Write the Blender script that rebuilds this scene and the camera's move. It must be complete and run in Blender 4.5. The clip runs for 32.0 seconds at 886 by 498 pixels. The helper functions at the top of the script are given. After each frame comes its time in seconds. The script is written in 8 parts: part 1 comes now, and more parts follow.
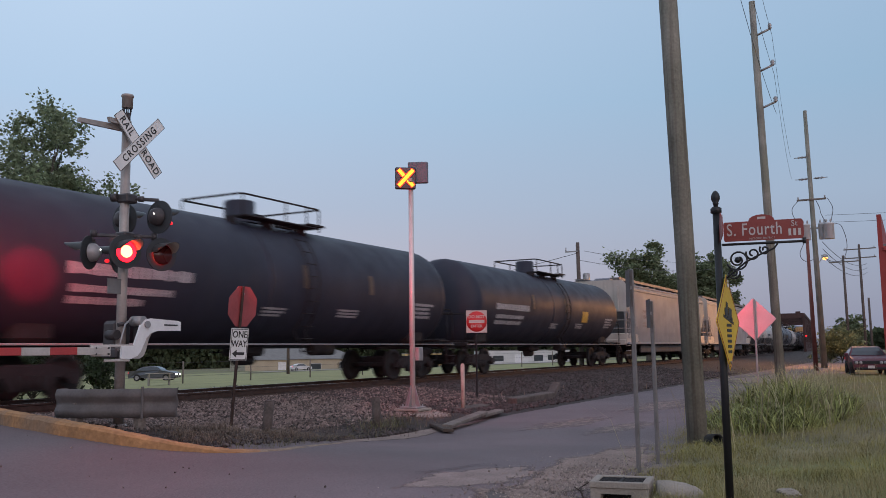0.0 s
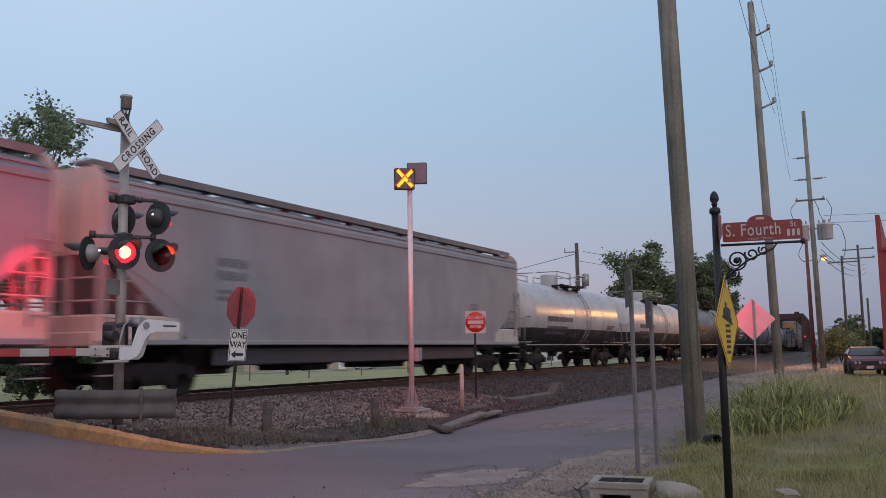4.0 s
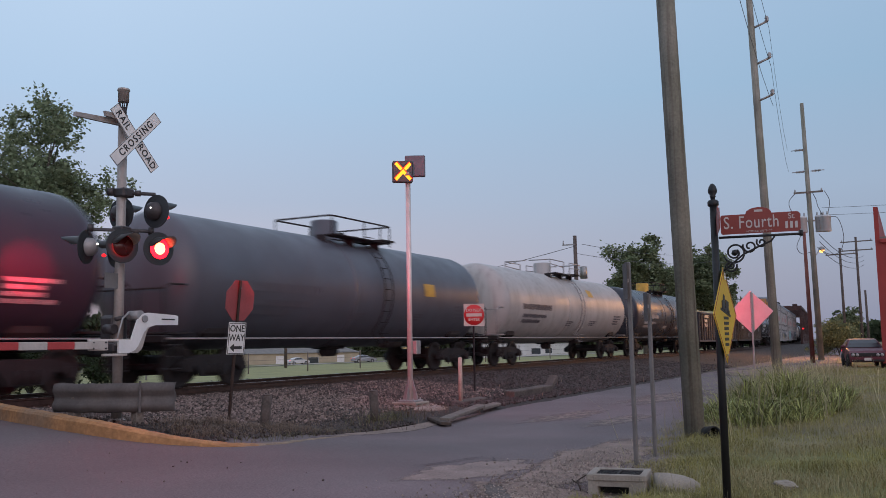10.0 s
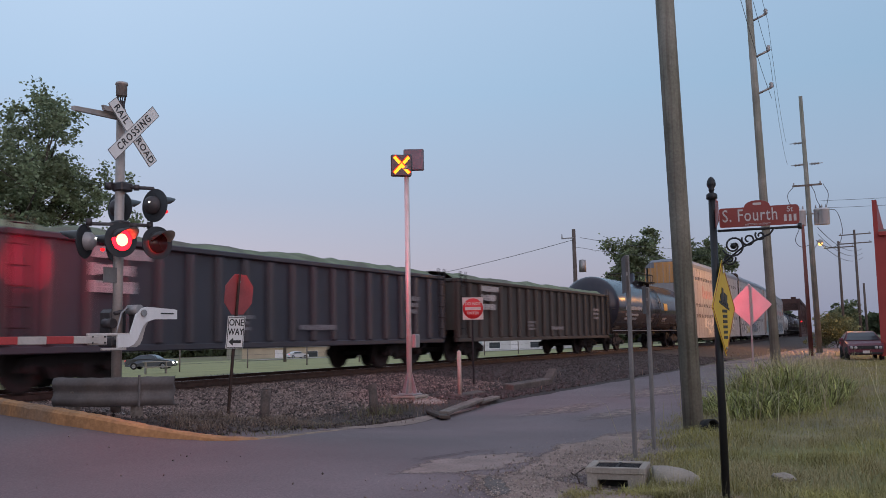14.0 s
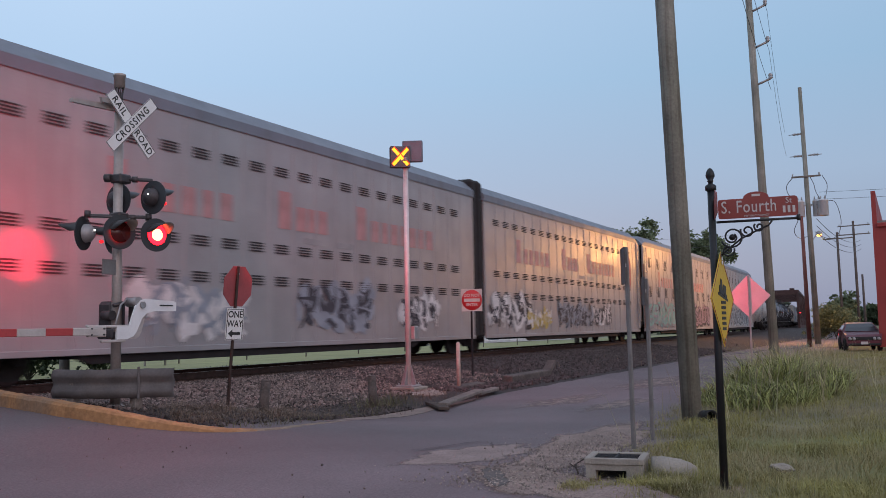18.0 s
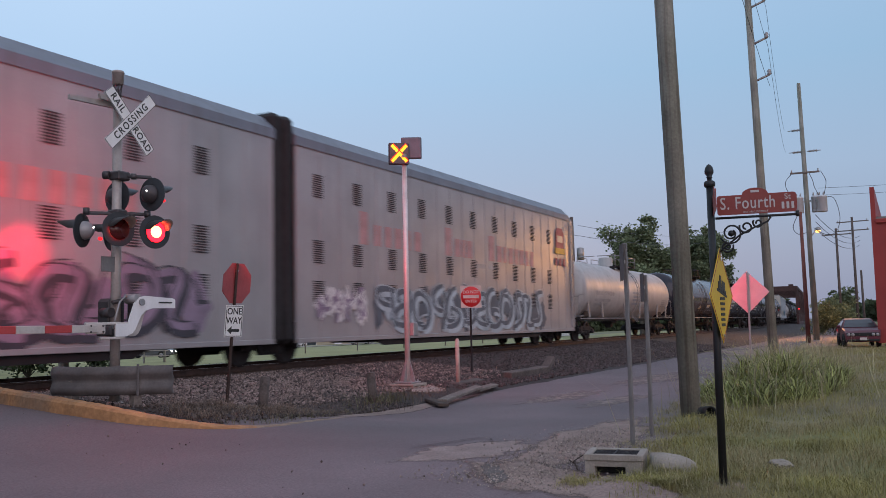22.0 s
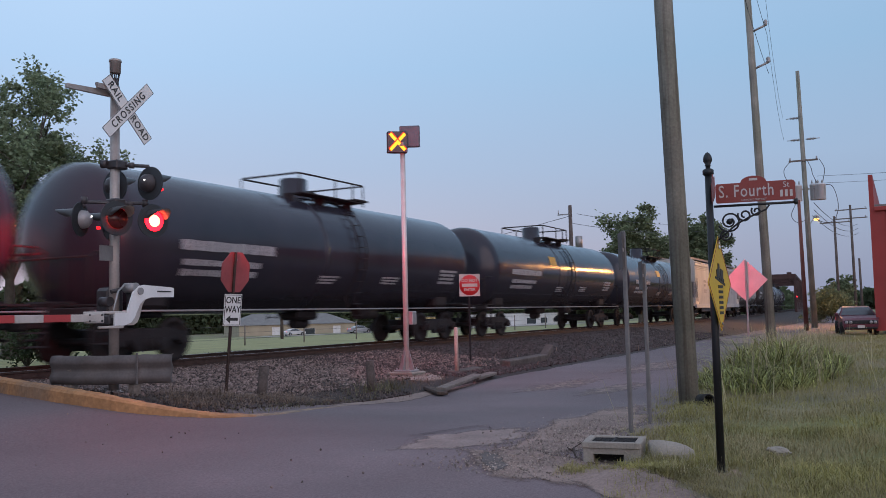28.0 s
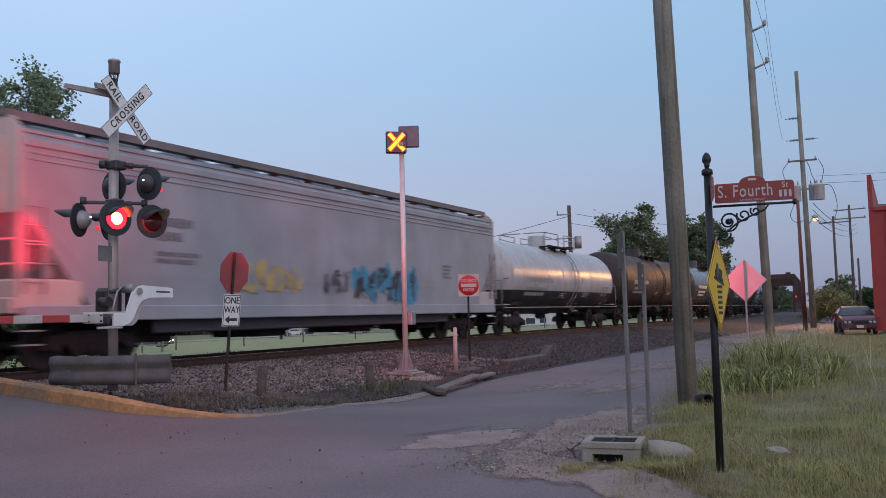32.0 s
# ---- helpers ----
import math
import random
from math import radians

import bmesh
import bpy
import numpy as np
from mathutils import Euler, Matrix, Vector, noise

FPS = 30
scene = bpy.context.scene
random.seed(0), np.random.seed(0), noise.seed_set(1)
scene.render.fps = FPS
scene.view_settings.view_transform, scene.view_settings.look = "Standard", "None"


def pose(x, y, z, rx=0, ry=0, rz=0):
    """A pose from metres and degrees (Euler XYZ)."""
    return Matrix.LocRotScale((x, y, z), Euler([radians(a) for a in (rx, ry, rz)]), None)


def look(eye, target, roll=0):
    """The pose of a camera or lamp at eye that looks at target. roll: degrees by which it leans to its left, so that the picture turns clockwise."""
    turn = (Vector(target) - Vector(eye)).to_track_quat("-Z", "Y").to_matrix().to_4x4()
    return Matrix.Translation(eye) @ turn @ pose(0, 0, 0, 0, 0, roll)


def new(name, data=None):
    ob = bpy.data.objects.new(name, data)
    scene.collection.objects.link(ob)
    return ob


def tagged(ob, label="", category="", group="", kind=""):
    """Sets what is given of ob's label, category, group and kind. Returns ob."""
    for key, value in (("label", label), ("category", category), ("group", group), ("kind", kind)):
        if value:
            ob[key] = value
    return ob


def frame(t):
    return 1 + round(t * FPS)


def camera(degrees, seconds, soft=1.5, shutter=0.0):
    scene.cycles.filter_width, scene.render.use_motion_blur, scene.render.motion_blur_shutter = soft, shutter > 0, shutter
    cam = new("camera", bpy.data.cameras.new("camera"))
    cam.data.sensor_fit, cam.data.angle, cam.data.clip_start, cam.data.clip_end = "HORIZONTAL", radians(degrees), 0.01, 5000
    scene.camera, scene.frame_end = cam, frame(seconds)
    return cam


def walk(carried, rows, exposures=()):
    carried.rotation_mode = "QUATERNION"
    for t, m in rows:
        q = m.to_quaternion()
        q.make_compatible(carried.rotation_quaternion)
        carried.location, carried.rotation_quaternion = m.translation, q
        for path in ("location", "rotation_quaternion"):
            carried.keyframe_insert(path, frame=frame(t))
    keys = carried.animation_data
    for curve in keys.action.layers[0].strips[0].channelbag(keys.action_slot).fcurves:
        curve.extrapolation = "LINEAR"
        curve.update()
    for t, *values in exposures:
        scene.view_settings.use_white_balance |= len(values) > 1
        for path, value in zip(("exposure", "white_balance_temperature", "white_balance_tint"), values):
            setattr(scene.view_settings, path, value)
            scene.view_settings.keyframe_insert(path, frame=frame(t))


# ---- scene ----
# World axes: x runs along the railway, away from the eye; y runs across it; z is up.
LENS = 53.07
EYE = Vector((0.0, 0.0, 1.5))
PATH = [
    (0, 27.80, 6.52, -0.75), (0.5, 27.81, 6.53, -0.75), (1, 27.80, 6.54, -0.75), (1.5, 27.77, 6.54, -0.74), (2, 27.76, 6.56, -0.81),
    (2.5, 27.76, 6.56, -0.81), (3, 27.76, 6.56, -0.81), (3.5, 27.74, 6.56, -0.80), (5.5, 27.70, 6.56, -0.82), (6, 27.69, 6.57, -0.86),
    (6.5, 27.66, 6.58, -0.88), (7, 27.67, 6.32, -0.90), (7.5, 27.65, 6.12, -0.87), (8, 27.64, 6.10, -0.92), (8.5, 27.64, 6.10, -0.91),
    (9, 27.64, 6.10, -0.91), (9.5, 27.64, 6.10, -0.92), (10, 27.63, 6.10, -0.91), (10.5, 27.62, 6.11, -0.96), (11, 27.60, 6.08, -0.98),
    (11.5, 27.60, 5.94, -0.93), (12, 27.60, 5.91, -1.00), (12.5, 27.58, 5.91, -1.00), (13, 27.59, 5.91, -1.00), (13.5, 27.57, 5.87, -1.00),
    (14, 27.56, 5.69, -1.02), (14.5, 27.56, 5.47, -1.01), (16.5, 27.54, 5.12, -1.11), (17, 27.52, 5.13, -1.10), (17.5, 27.51, 5.13, -1.11),
    (18, 27.50, 5.15, -1.09), (18.5, 27.50, 5.14, -1.12), (19, 27.49, 5.14, -1.14), (19.5, 27.48, 5.15, -1.17), (20, 27.49, 5.14, -1.16),
    (20.5, 27.48, 5.14, -1.18), (21, 27.49, 5.05, -1.19), (21.5, 27.47, 5.00, -1.22), (22, 27.44, 4.93, -1.18), (22.5, 27.45, 4.79, -1.17),
    (23, 27.45, 4.79, -1.19), (23.5, 27.42, 4.69, -1.17), (24, 27.42, 4.57, -1.20), (24.5, 27.42, 4.49, -1.22), (25, 27.42, 4.50, -1.22),
    (25.5, 27.41, 4.52, -1.24), (27.5, 27.38, 4.17, -1.23), (28, 27.36, 4.19, -1.28), (28.5, 27.36, 4.20, -1.29), (29, 27.36, 4.21, -1.28),
    (29.5, 27.36, 4.20, -1.29), (30, 27.36, 4.22, -1.27), (30.5, 27.34, 4.22, -1.26), (31, 27.31, 4.25, -1.28), (31.5, 27.31, 4.25, -1.33),
    (32, 27.30, 4.20, -1.31),
]


def aim(heading, pitch, roll):
    h, p = radians(heading), radians(pitch)
    ahead = Vector((math.cos(h) * math.cos(p), math.sin(h) * math.cos(p), math.sin(p)))
    return look(EYE, EYE + ahead, roll)


cam = camera(LENS, 32.0, soft=0.7, shutter=0.5)
walk(cam, [(t, aim(h, p, r)) for t, h, p, r in PATH], exposures=[(0, 0.03, 6650, 10), (13, 0.02, 6550, 10), (20, 0.12, 6400, 9), (25, 0.12, 6300, 8.8), (32, 0.11, 6150, 9)])

# ---- dusk sky, the last of the daylight, the street lamp and the crossing lights ----
world = bpy.data.worlds.new("dusk")
scene.world = world
world.use_nodes = True
wn, wl = world.node_tree.nodes, world.node_tree.links
wn.clear()
w_out, w_bg = wn.new("ShaderNodeOutputWorld"), wn.new("ShaderNodeBackground")
w_sky = wn.new("ShaderNodeTexSky")
w_sky.sky_type = "NISHITA"
w_sky.sun_disc = False
w_sky.sun_elevation, w_sky.sun_rotation = radians(1.0), radians(205)
w_tc, w_sep, w_ramp, w_mix = (wn.new("ShaderNodeTexCoord"), wn.new("ShaderNodeSeparateXYZ"),
                              wn.new("ShaderNodeValToRGB"), wn.new("ShaderNodeMix"))
w_mix.data_type = "RGBA"
wl.new(w_tc.outputs["Generated"], w_sep.inputs[0])
wl.new(w_sep.outputs["Z"], w_ramp.inputs[0])
SKY_WEST = [(0.0, (0.46, 0.405, 0.50)), (0.07, (0.52, 0.472, 0.58)), (0.16, (0.40, 0.475, 0.645)),
            (0.27, (0.40, 0.555, 0.77)), (0.42, (0.485, 0.635, 0.84)), (1.0, (0.54, 0.59, 0.74))]
SKY_EAST = [(0.0, (0.20, 0.245, 0.36)), (0.07, (0.235, 0.30, 0.435)), (0.16, (0.295, 0.40, 0.56)),
            (0.27, (0.265, 0.42, 0.60)), (0.42, (0.31, 0.455, 0.655)), (1.0, (0.54, 0.59, 0.74))]
w_ramp_b = wn.new("ShaderNodeValToRGB")
for rmp, stops in ((w_ramp, SKY_WEST), (w_ramp_b, SKY_EAST)):
    while len(rmp.color_ramp.elements) < len(stops):
        rmp.color_ramp.elements.new(0.5)
    for el, (pos, col) in zip(rmp.color_ramp.elements, stops):
        el.position, el.color = pos, (*col, 1)
wl.new(w_sep.outputs["Z"], w_ramp_b.inputs[0])
# the sky pales towards the sunset, which lies behind and to the left of the street
w_dot, w_map, w_az = wn.new("ShaderNodeVectorMath"), wn.new("ShaderNodeMapRange"), wn.new("ShaderNodeMix")
w_az.data_type = "RGBA"
w_dot.operation = "DOT_PRODUCT"
w_dot.inputs[1].default_value = (math.cos(radians(130)), math.sin(radians(130)), 0)
wl.new(w_tc.outputs["Generated"], w_dot.inputs[0])
wl.new(w_dot.outputs["Value"], w_map.inputs[0])
w_map.inputs[1].default_value, w_map.inputs[2].default_value = -0.75, 0.15
wl.new(w_map.outputs[0], w_az.inputs[0])
wl.new(w_ramp_b.outputs[0], w_az.inputs[6])
wl.new(w_ramp.outputs[0], w_az.inputs[7])
wl.new(w_az.outputs[2], w_mix.inputs[6])
wl.new(w_sky.outputs[0], w_mix.inputs[7])
w_mix.inputs[0].default_value = 0.03
wl.new(w_mix.outputs[2], w_bg.inputs[0])
w_bg.inputs[1].default_value = 1.04
wl.new(w_bg.outputs[0], w_out.inputs[0])


def lamp(name, kind, energy, color, m, size=0.1, spot=None, blend=0.5):
    data = bpy.data.lights.new(name, kind)
    data.energy, data.color = energy, color
    if kind == "SUN":
        data.angle = radians(size)
    else:
        data.shadow_soft_size = size
    if spot:
        data.spot_size, data.spot_blend = radians(spot), blend
    ob = new(name, data)
    ob.matrix_world = m
    return ob


lamp("sun", "SUN", 0.9, (1.0, 0.70, 0.64), look((-40, -60, 26), (10, 14, 0)), size=60)
LAMP = Vector((69.8, 5.4, 7.83))
lamp("street_lamp_light", "SPOT", 4600, (1.0, 0.42, 0.10), Matrix.Translation(LAMP - Vector((0, 0, 0.28))), size=0.16, spot=178, blend=0.03)
MAST = Vector((9.15, 10.07, 0.42))
RED_LIGHT = (1.0, 0.012, 0.04)
lamp("signal_light_along_road", "SPOT", 1250, RED_LIGHT, look(MAST + Vector((0.76, -0.42, 3.0)), (20, 8.2, 5.2)), size=0.1, spot=88, blend=0.7)
lamp("signal_light_over_track", "SPOT", 1700, RED_LIGHT, look(MAST + Vector((-0.40, 0.72, 2.52)), (10.35, 13.7, 2.95)), size=0.05, spot=20, blend=0.75)
lamp("signal_light_to_street", "SPOT", 110, RED_LIGHT, look(MAST + Vector((-0.28, -0.62, 2.5)), (6.6, 5.2, 0.0)), size=0.1, spot=110, blend=1.0)
lamp("signal_light_over_track", "SPOT", 440, RED_LIGHT, look(MAST + Vector((0.40, 0.72, 2.52)), (10.4, 13.7, 4.0)), size=0.1, spot=120, blend=1.0)


# ---- materials ----
def mat(name, col, rough=0.7, metal=0.0, var=0.18, scale=1.5, grain=0.12, gscale=30.0, bump=0.15, streak=0.0,
        spec=0.5, fibre=(5.0, 0.25), col2=None, split=None, random_tint=0.0, emit=None, strength=0.0, island=False, mottle=0.5):
    """A painted, mineral or metal surface: broad stains, fine grain, relief, and rain streaks where asked."""
    m = bpy.data.materials.new(name)
    m.use_nodes = True
    nt = m.node_tree
    n, l = nt.nodes, nt.links
    b = n["Principled BSDF"]
    b.inputs["Roughness"].default_value = rough
    b.inputs["Metallic"].default_value = metal
    b.inputs["Specular IOR Level"].default_value = spec
    if emit:
        b.inputs["Base Color"].default_value = (*col, 1)
        b.inputs["Emission Color"].default_value = (*emit, 1)
        b.inputs["Emission Strength"].default_value = strength
        return m
    tc = n.new("ShaderNodeTexCoord")

    def noise_node(s, detail=4.0, vec=None):
        t = n.new("ShaderNodeTexNoise")
        t.inputs["Scale"].default_value = s
        t.inputs["Detail"].default_value = detail
        l.new(vec or tc.outputs["Object"], t.inputs["Vector"])
        return t.outputs["Fac"]

    def mix(kind, fac, a, c):
        x = n.new("ShaderNodeMix")
        x.data_type, x.blend_type = "RGBA", kind
        for sock, v in ((x.inputs[0], fac), (x.inputs[6], a), (x.inputs[7], c)):
            if isinstance(v, (int, float)):
                sock.default_value = v
            elif isinstance(v, tuple):
                sock.default_value = (*v, 1)
            else:
                l.new(v, sock)
        return x.outputs[2]

    def ramp(src, lo, hi, a=0.0, c=1.0):
        r = n.new("ShaderNodeMapRange")
        for i, v in enumerate((lo, hi, a, c)):
            r.inputs[1 + i].default_value = v
        l.new(src, r.inputs[0])
        return r.outputs[0]

    dark = tuple(c * (1 - var) for c in col)
    lite = tuple(min(1, c * (1 + var)) for c in col)
    base = mix("MIX", ramp(noise_node(scale), 0.5 - mottle * 0.4, 0.5 + mottle * 0.4), dark, lite)
    if col2:
        sep = n.new("ShaderNodeSeparateXYZ")
        l.new(tc.outputs["Object"], sep.inputs[0])
        if split is None:
            base = mix("MIX", ramp(noise_node(scale * 0.37, 5.0), 0.45, 0.6), base, col2)
        else:
            base = mix("MIX", ramp(sep.outputs["Z"], split - 0.004, split + 0.004), col2, base)
    if streak:
        mp = n.new("ShaderNodeMapping")
        mp.inputs["Scale"].default_value = (fibre[0], fibre[0], fibre[1])
        l.new(tc.outputs["Object"], mp.inputs[0])
        s = ramp(noise_node(1.0, 5.0, mp.outputs[0]), 0.5, 0.75, 0.0, streak)
        base = mix("MIX", s, base, (0.09, 0.07, 0.055))
    fine = noise_node(gscale, 6.0)
    base = mix("MULTIPLY", 1.0, base, mix("MIX", fine, (1 - grain * 2,) * 3, (1 + grain,) * 3))
    if random_tint:
        src = n.new("ShaderNodeNewGeometry").outputs["Random Per Island"] if island else n.new("ShaderNodeObjectInfo").outputs["Random"]
        base = mix("MULTIPLY", 1.0, base, mix("MIX", src, (1 - random_tint,) * 3, (1 + random_tint,) * 3))
    l.new(base, b.inputs["Base Color"])
    l.new(ramp(noise_node(scale * 2.3), 0.3, 0.7, max(0.02, rough - 0.08), min(1, rough + 0.08)), b.inputs["Roughness"])
    if bump:
        bp = n.new("ShaderNodeBump")
        bp.inputs["Strength"].default_value = bump
        bp.inputs["Distance"].default_value = 0.02
        l.new(fine, bp.inputs["Height"])
        l.new(bp.outputs[0], b.inputs["Normal"])
    return m


def ragged(m):
    """Lets a thin layer of dirt end in a patchy edge, by how thickly it lies."""
    n, l = m.node_tree.nodes, m.node_tree.links
    at, tc, no = n.new("ShaderNodeAttribute"), n.new("ShaderNodeTexCoord"), n.new("ShaderNodeTexNoise")
    at.attribute_name = "cover"
    no.inputs["Scale"].default_value, no.inputs["Detail"].default_value = 5.0, 9.0
    no.inputs["Roughness"].default_value = 0.7
    l.new(tc.outputs["Object"], no.inputs["Vector"])
    add, rg = n.new("ShaderNodeMath"), n.new("ShaderNodeMapRange")
    l.new(at.outputs["Fac"], add.inputs[0])
    l.new(no.outputs["Fac"], add.inputs[1])
    l.new(add.outputs[0], rg.inputs[0])
    rg.inputs[1].default_value, rg.inputs[2].default_value = 0.72, 1.08
    tr, mx = n.new("ShaderNodeBsdfTransparent"), n.new("ShaderNodeMixShader")
    l.new(rg.outputs[0], mx.inputs[0])
    l.new(tr.outputs[0], mx.inputs[1])
    l.new(n["Principled BSDF"].outputs[0], mx.inputs[2])
    l.new(mx.outputs[0], n["Material Output"].inputs[0])
    return m


def leafy(m, share=0.4):
    """Lets part of the light through thin leaves and blades."""
    n, l = m.node_tree.nodes, m.node_tree.links
    b = n["Principled BSDF"]
    tl, mx = n.new("ShaderNodeBsdfTranslucent"), n.new("ShaderNodeMixShader")
    l.new(b.inputs["Base Color"].links[0].from_socket, tl.inputs["Color"])
    mx.inputs[0].default_value = share
    l.new(b.outputs[0], mx.inputs[1])
    l.new(tl.outputs[0], mx.inputs[2])
    l.new(mx.outputs[0], n["Material Output"].inputs[0])
    return m


def glass(name, tint=(0.05, 0.06, 0.07)):
    return mat(name, tint, rough=0.08, var=0.1, grain=0.02, bump=0, spec=0.6)


# red signal tint and paler sheen are put into the asphalt's mottled colour
ASPHALT = mat("asphalt", (0.192, 0.147, 0.154), 0.85, var=0.24, scale=0.3, grain=0.3, gscale=45, bump=0.5, col2=(0.158, 0.128, 0.134))
GROUND = mat("ground", (0.19, 0.165, 0.095), 0.95, var=0.3, scale=0.4, grain=0.3, gscale=25, bump=0.5, col2=(0.19, 0.20, 0.075))
# bed coloured dark to deepen the shade in gaps between loose stones
GRAVEL_BED = mat("gravel_bed", (0.05, 0.038, 0.035), 0.95, var=0.35, scale=2, grain=0.45, gscale=22, bump=1.0)
STONE = mat("ballast_stone", (0.178, 0.133, 0.12), 0.85, var=0.25, scale=3, grain=0.2, gscale=40, bump=0.3, random_tint=0.85, island=True)
STONE_DARK = mat("old_ballast_stone", (0.072, 0.058, 0.057), 0.9, var=0.25, scale=3, grain=0.2, gscale=40, bump=0.3, random_tint=0.6, island=True)
LAWN = mat("lawn", (0.29, 0.28, 0.115), 0.95, var=0.25, scale=0.25, grain=0.25, gscale=14, bump=0.4, col2=(0.30, 0.30, 0.13))
DIRT = ragged(mat("dirt", (0.28, 0.208, 0.18), 0.95, var=0.25, scale=1.5, grain=0.3, gscale=30, bump=0.6))
DIRT_PALE = ragged(mat("pale_dust", (0.30, 0.232, 0.212), 0.95, var=0.2, scale=2.5, grain=0.3, gscale=35, bump=0.5))
DIRT_DARK = ragged(mat("damp_dirt", (0.12, 0.105, 0.10), 0.9, var=0.25, scale=3, grain=0.3, gscale=35, bump=0.5))
GRIT = mat("grit", (0.30, 0.25, 0.22), 0.9, var=0.25, scale=5, grain=0.2, random_tint=0.5, island=True)
CRACK = mat("crack_tar", (0.055, 0.045, 0.045), 0.9, var=0.3, scale=5, grain=0.2, bump=0)
CONCRETE = mat("concrete", (0.33, 0.295, 0.255), 0.9, var=0.2, scale=2.5, grain=0.18, gscale=45, bump=0.3, streak=0.15)
KERB_YELLOW = mat("yellow_kerb_paint", (0.43, 0.225, 0.10), 0.9, var=0.25, scale=3, grain=0.28, gscale=18, bump=0.5, col2=(0.29, 0.185, 0.115))
KERB_BARE = mat("bare_kerb_concrete", (0.30, 0.22, 0.16), 0.95, var=0.3, scale=4, grain=0.35, gscale=24, bump=0.6)
RAIL_STEEL = mat("rail_steel", (0.075, 0.048, 0.04), 0.6, 0.5, var=0.25, scale=6, grain=0.2)
RAIL_TOP = mat("polished_rail_top", (0.45, 0.43, 0.42), 0.3, 0.9, var=0.1)
TIE = mat("tie_wood", (0.075, 0.055, 0.045), 0.95, var=0.3, scale=4, grain=0.3, bump=0.6, random_tint=0.3)
WOOD_PALE = mat("pale_post_wood", (0.46, 0.38, 0.33), 0.9, var=0.2, scale=4, grain=0.2, bump=0.4)
TIE_OLD = mat("old_tie_wood", (0.12, 0.095, 0.085), 0.95, var=0.3, scale=3, grain=0.3, bump=0.6)
WOOD_POLE = mat("weathered_pole_wood", (0.275, 0.262, 0.225), 0.95, var=0.32, scale=1.1, grain=0.2, gscale=24, bump=0.5, streak=0.75, fibre=(16.0, 0.5), col2=(0.235, 0.24, 0.19))
WOOD_GREY = mat("grey_timber", (0.20, 0.17, 0.15), 0.95, var=0.25, scale=3, grain=0.3, gscale=25, bump=0.6)
GALV = mat("galvanised_steel", (0.34, 0.33, 0.33), 0.5, 0.5, var=0.15, scale=4, grain=0.1)
BRIGHT_STEEL = mat("bright_galvanised_pole", (0.62, 0.60, 0.58), 0.45, 0.35, var=0.1, scale=4, grain=0.06)
GUARD = mat("weathered_guardrail", (0.118, 0.104, 0.102), 0.75, 0.1, var=0.25, scale=3, grain=0.15, streak=0.4)
ALU = mat("sign_back_aluminium", (0.62, 0.58, 0.58), 0.38, 0.75, var=0.08, scale=3, grain=0.05, bump=0.05)
ALU_PALE = mat("pale_transformer_paint", (0.50, 0.50, 0.51), 0.5, 0.1, var=0.12, scale=2, grain=0.06, streak=0.2)
POST_GREY = mat("dull_galvanised_post", (0.19, 0.18, 0.178), 0.6, 0.3, var=0.2, scale=3, grain=0.12, streak=0.3)
MAST_GREY = mat("mast_grey", (0.40, 0.35, 0.325), 0.55, 0.4, var=0.15, scale=3, grain=0.1, streak=0.35)
LAMP_BLACK = mat("lamp_housing_black", (0.03, 0.033, 0.038), 0.6, var=0.3, grain=0.1)
LAMP_BACK = mat("lamp_back_dark", (0.06, 0.052, 0.055), 0.5, 0.2, var=0.3, scale=5, grain=0.15)
HOOD_BLACK = mat("hood_black", (0.045, 0.04, 0.04), 0.4, var=0.3, grain=0.1)
# hood inside paled beyond its black paint to show the lens's reflected light
HOOD_INSIDE = mat("hood_inside_grey", (0.46, 0.42, 0.36), 0.5, var=0.3, grain=0.1)
LAMP_GREY = mat("lamp_back_grey", (0.34, 0.33, 0.335), 0.5, 0.3, var=0.2, grain=0.1)
WHITE_PAINT = mat("white_paint", (0.74, 0.74, 0.74), 0.55, var=0.08, scale=3, grain=0.05, streak=0.12)
SIGN_WHITE = mat("sign_white", (0.75, 0.75, 0.74), 0.5, var=0.05, grain=0.03, bump=0.03, streak=0.08)
SIGN_LETTER = mat("worn_sign_letter", (0.52, 0.48, 0.46), 0.5, var=0.08, grain=0.05, bump=0.03)
SIGN_BLACK = mat("sign_black", (0.03, 0.03, 0.03), 0.6, var=0.1)
SIGN_RED = mat("sign_red", (0.55, 0.035, 0.04), 0.5, var=0.1, grain=0.05)
SIGN_YELLOW = mat("sign_yellow", (0.62, 0.42, 0.03), 0.5, var=0.1, grain=0.05, streak=0.1)
SIGN_MAROON = mat("sign_maroon", (0.26, 0.045, 0.035), 0.5, var=0.1, grain=0.05)
IRON_BLACK = mat("black_iron", (0.015, 0.016, 0.018), 0.5, 0.2, var=0.2, grain=0.1)
# the signal's red light on the stop sign's back is put into this colour
SIGN_BACK = mat("red_lit_sign_back", (0.33, 0.07, 0.075), 0.6, 0.0, var=0.15, scale=4, grain=0.1, bump=0.05)
GATE_WHITE = mat("gate_white", (0.50, 0.46, 0.43), 0.55, var=0.15, streak=0.2)
GATE_RED = mat("gate_red", (0.42, 0.05, 0.05), 0.5, var=0.15)
RED_LENS_DARK = mat("unlit_red_lens", (0.10, 0.012, 0.012), 0.25, var=0.1, bump=0)
RED_LIT = mat("lit_red_lens", (0.5, 0.05, 0.03), 0.4, emit=(1.0, 0.13, 0.045), strength=18.0)
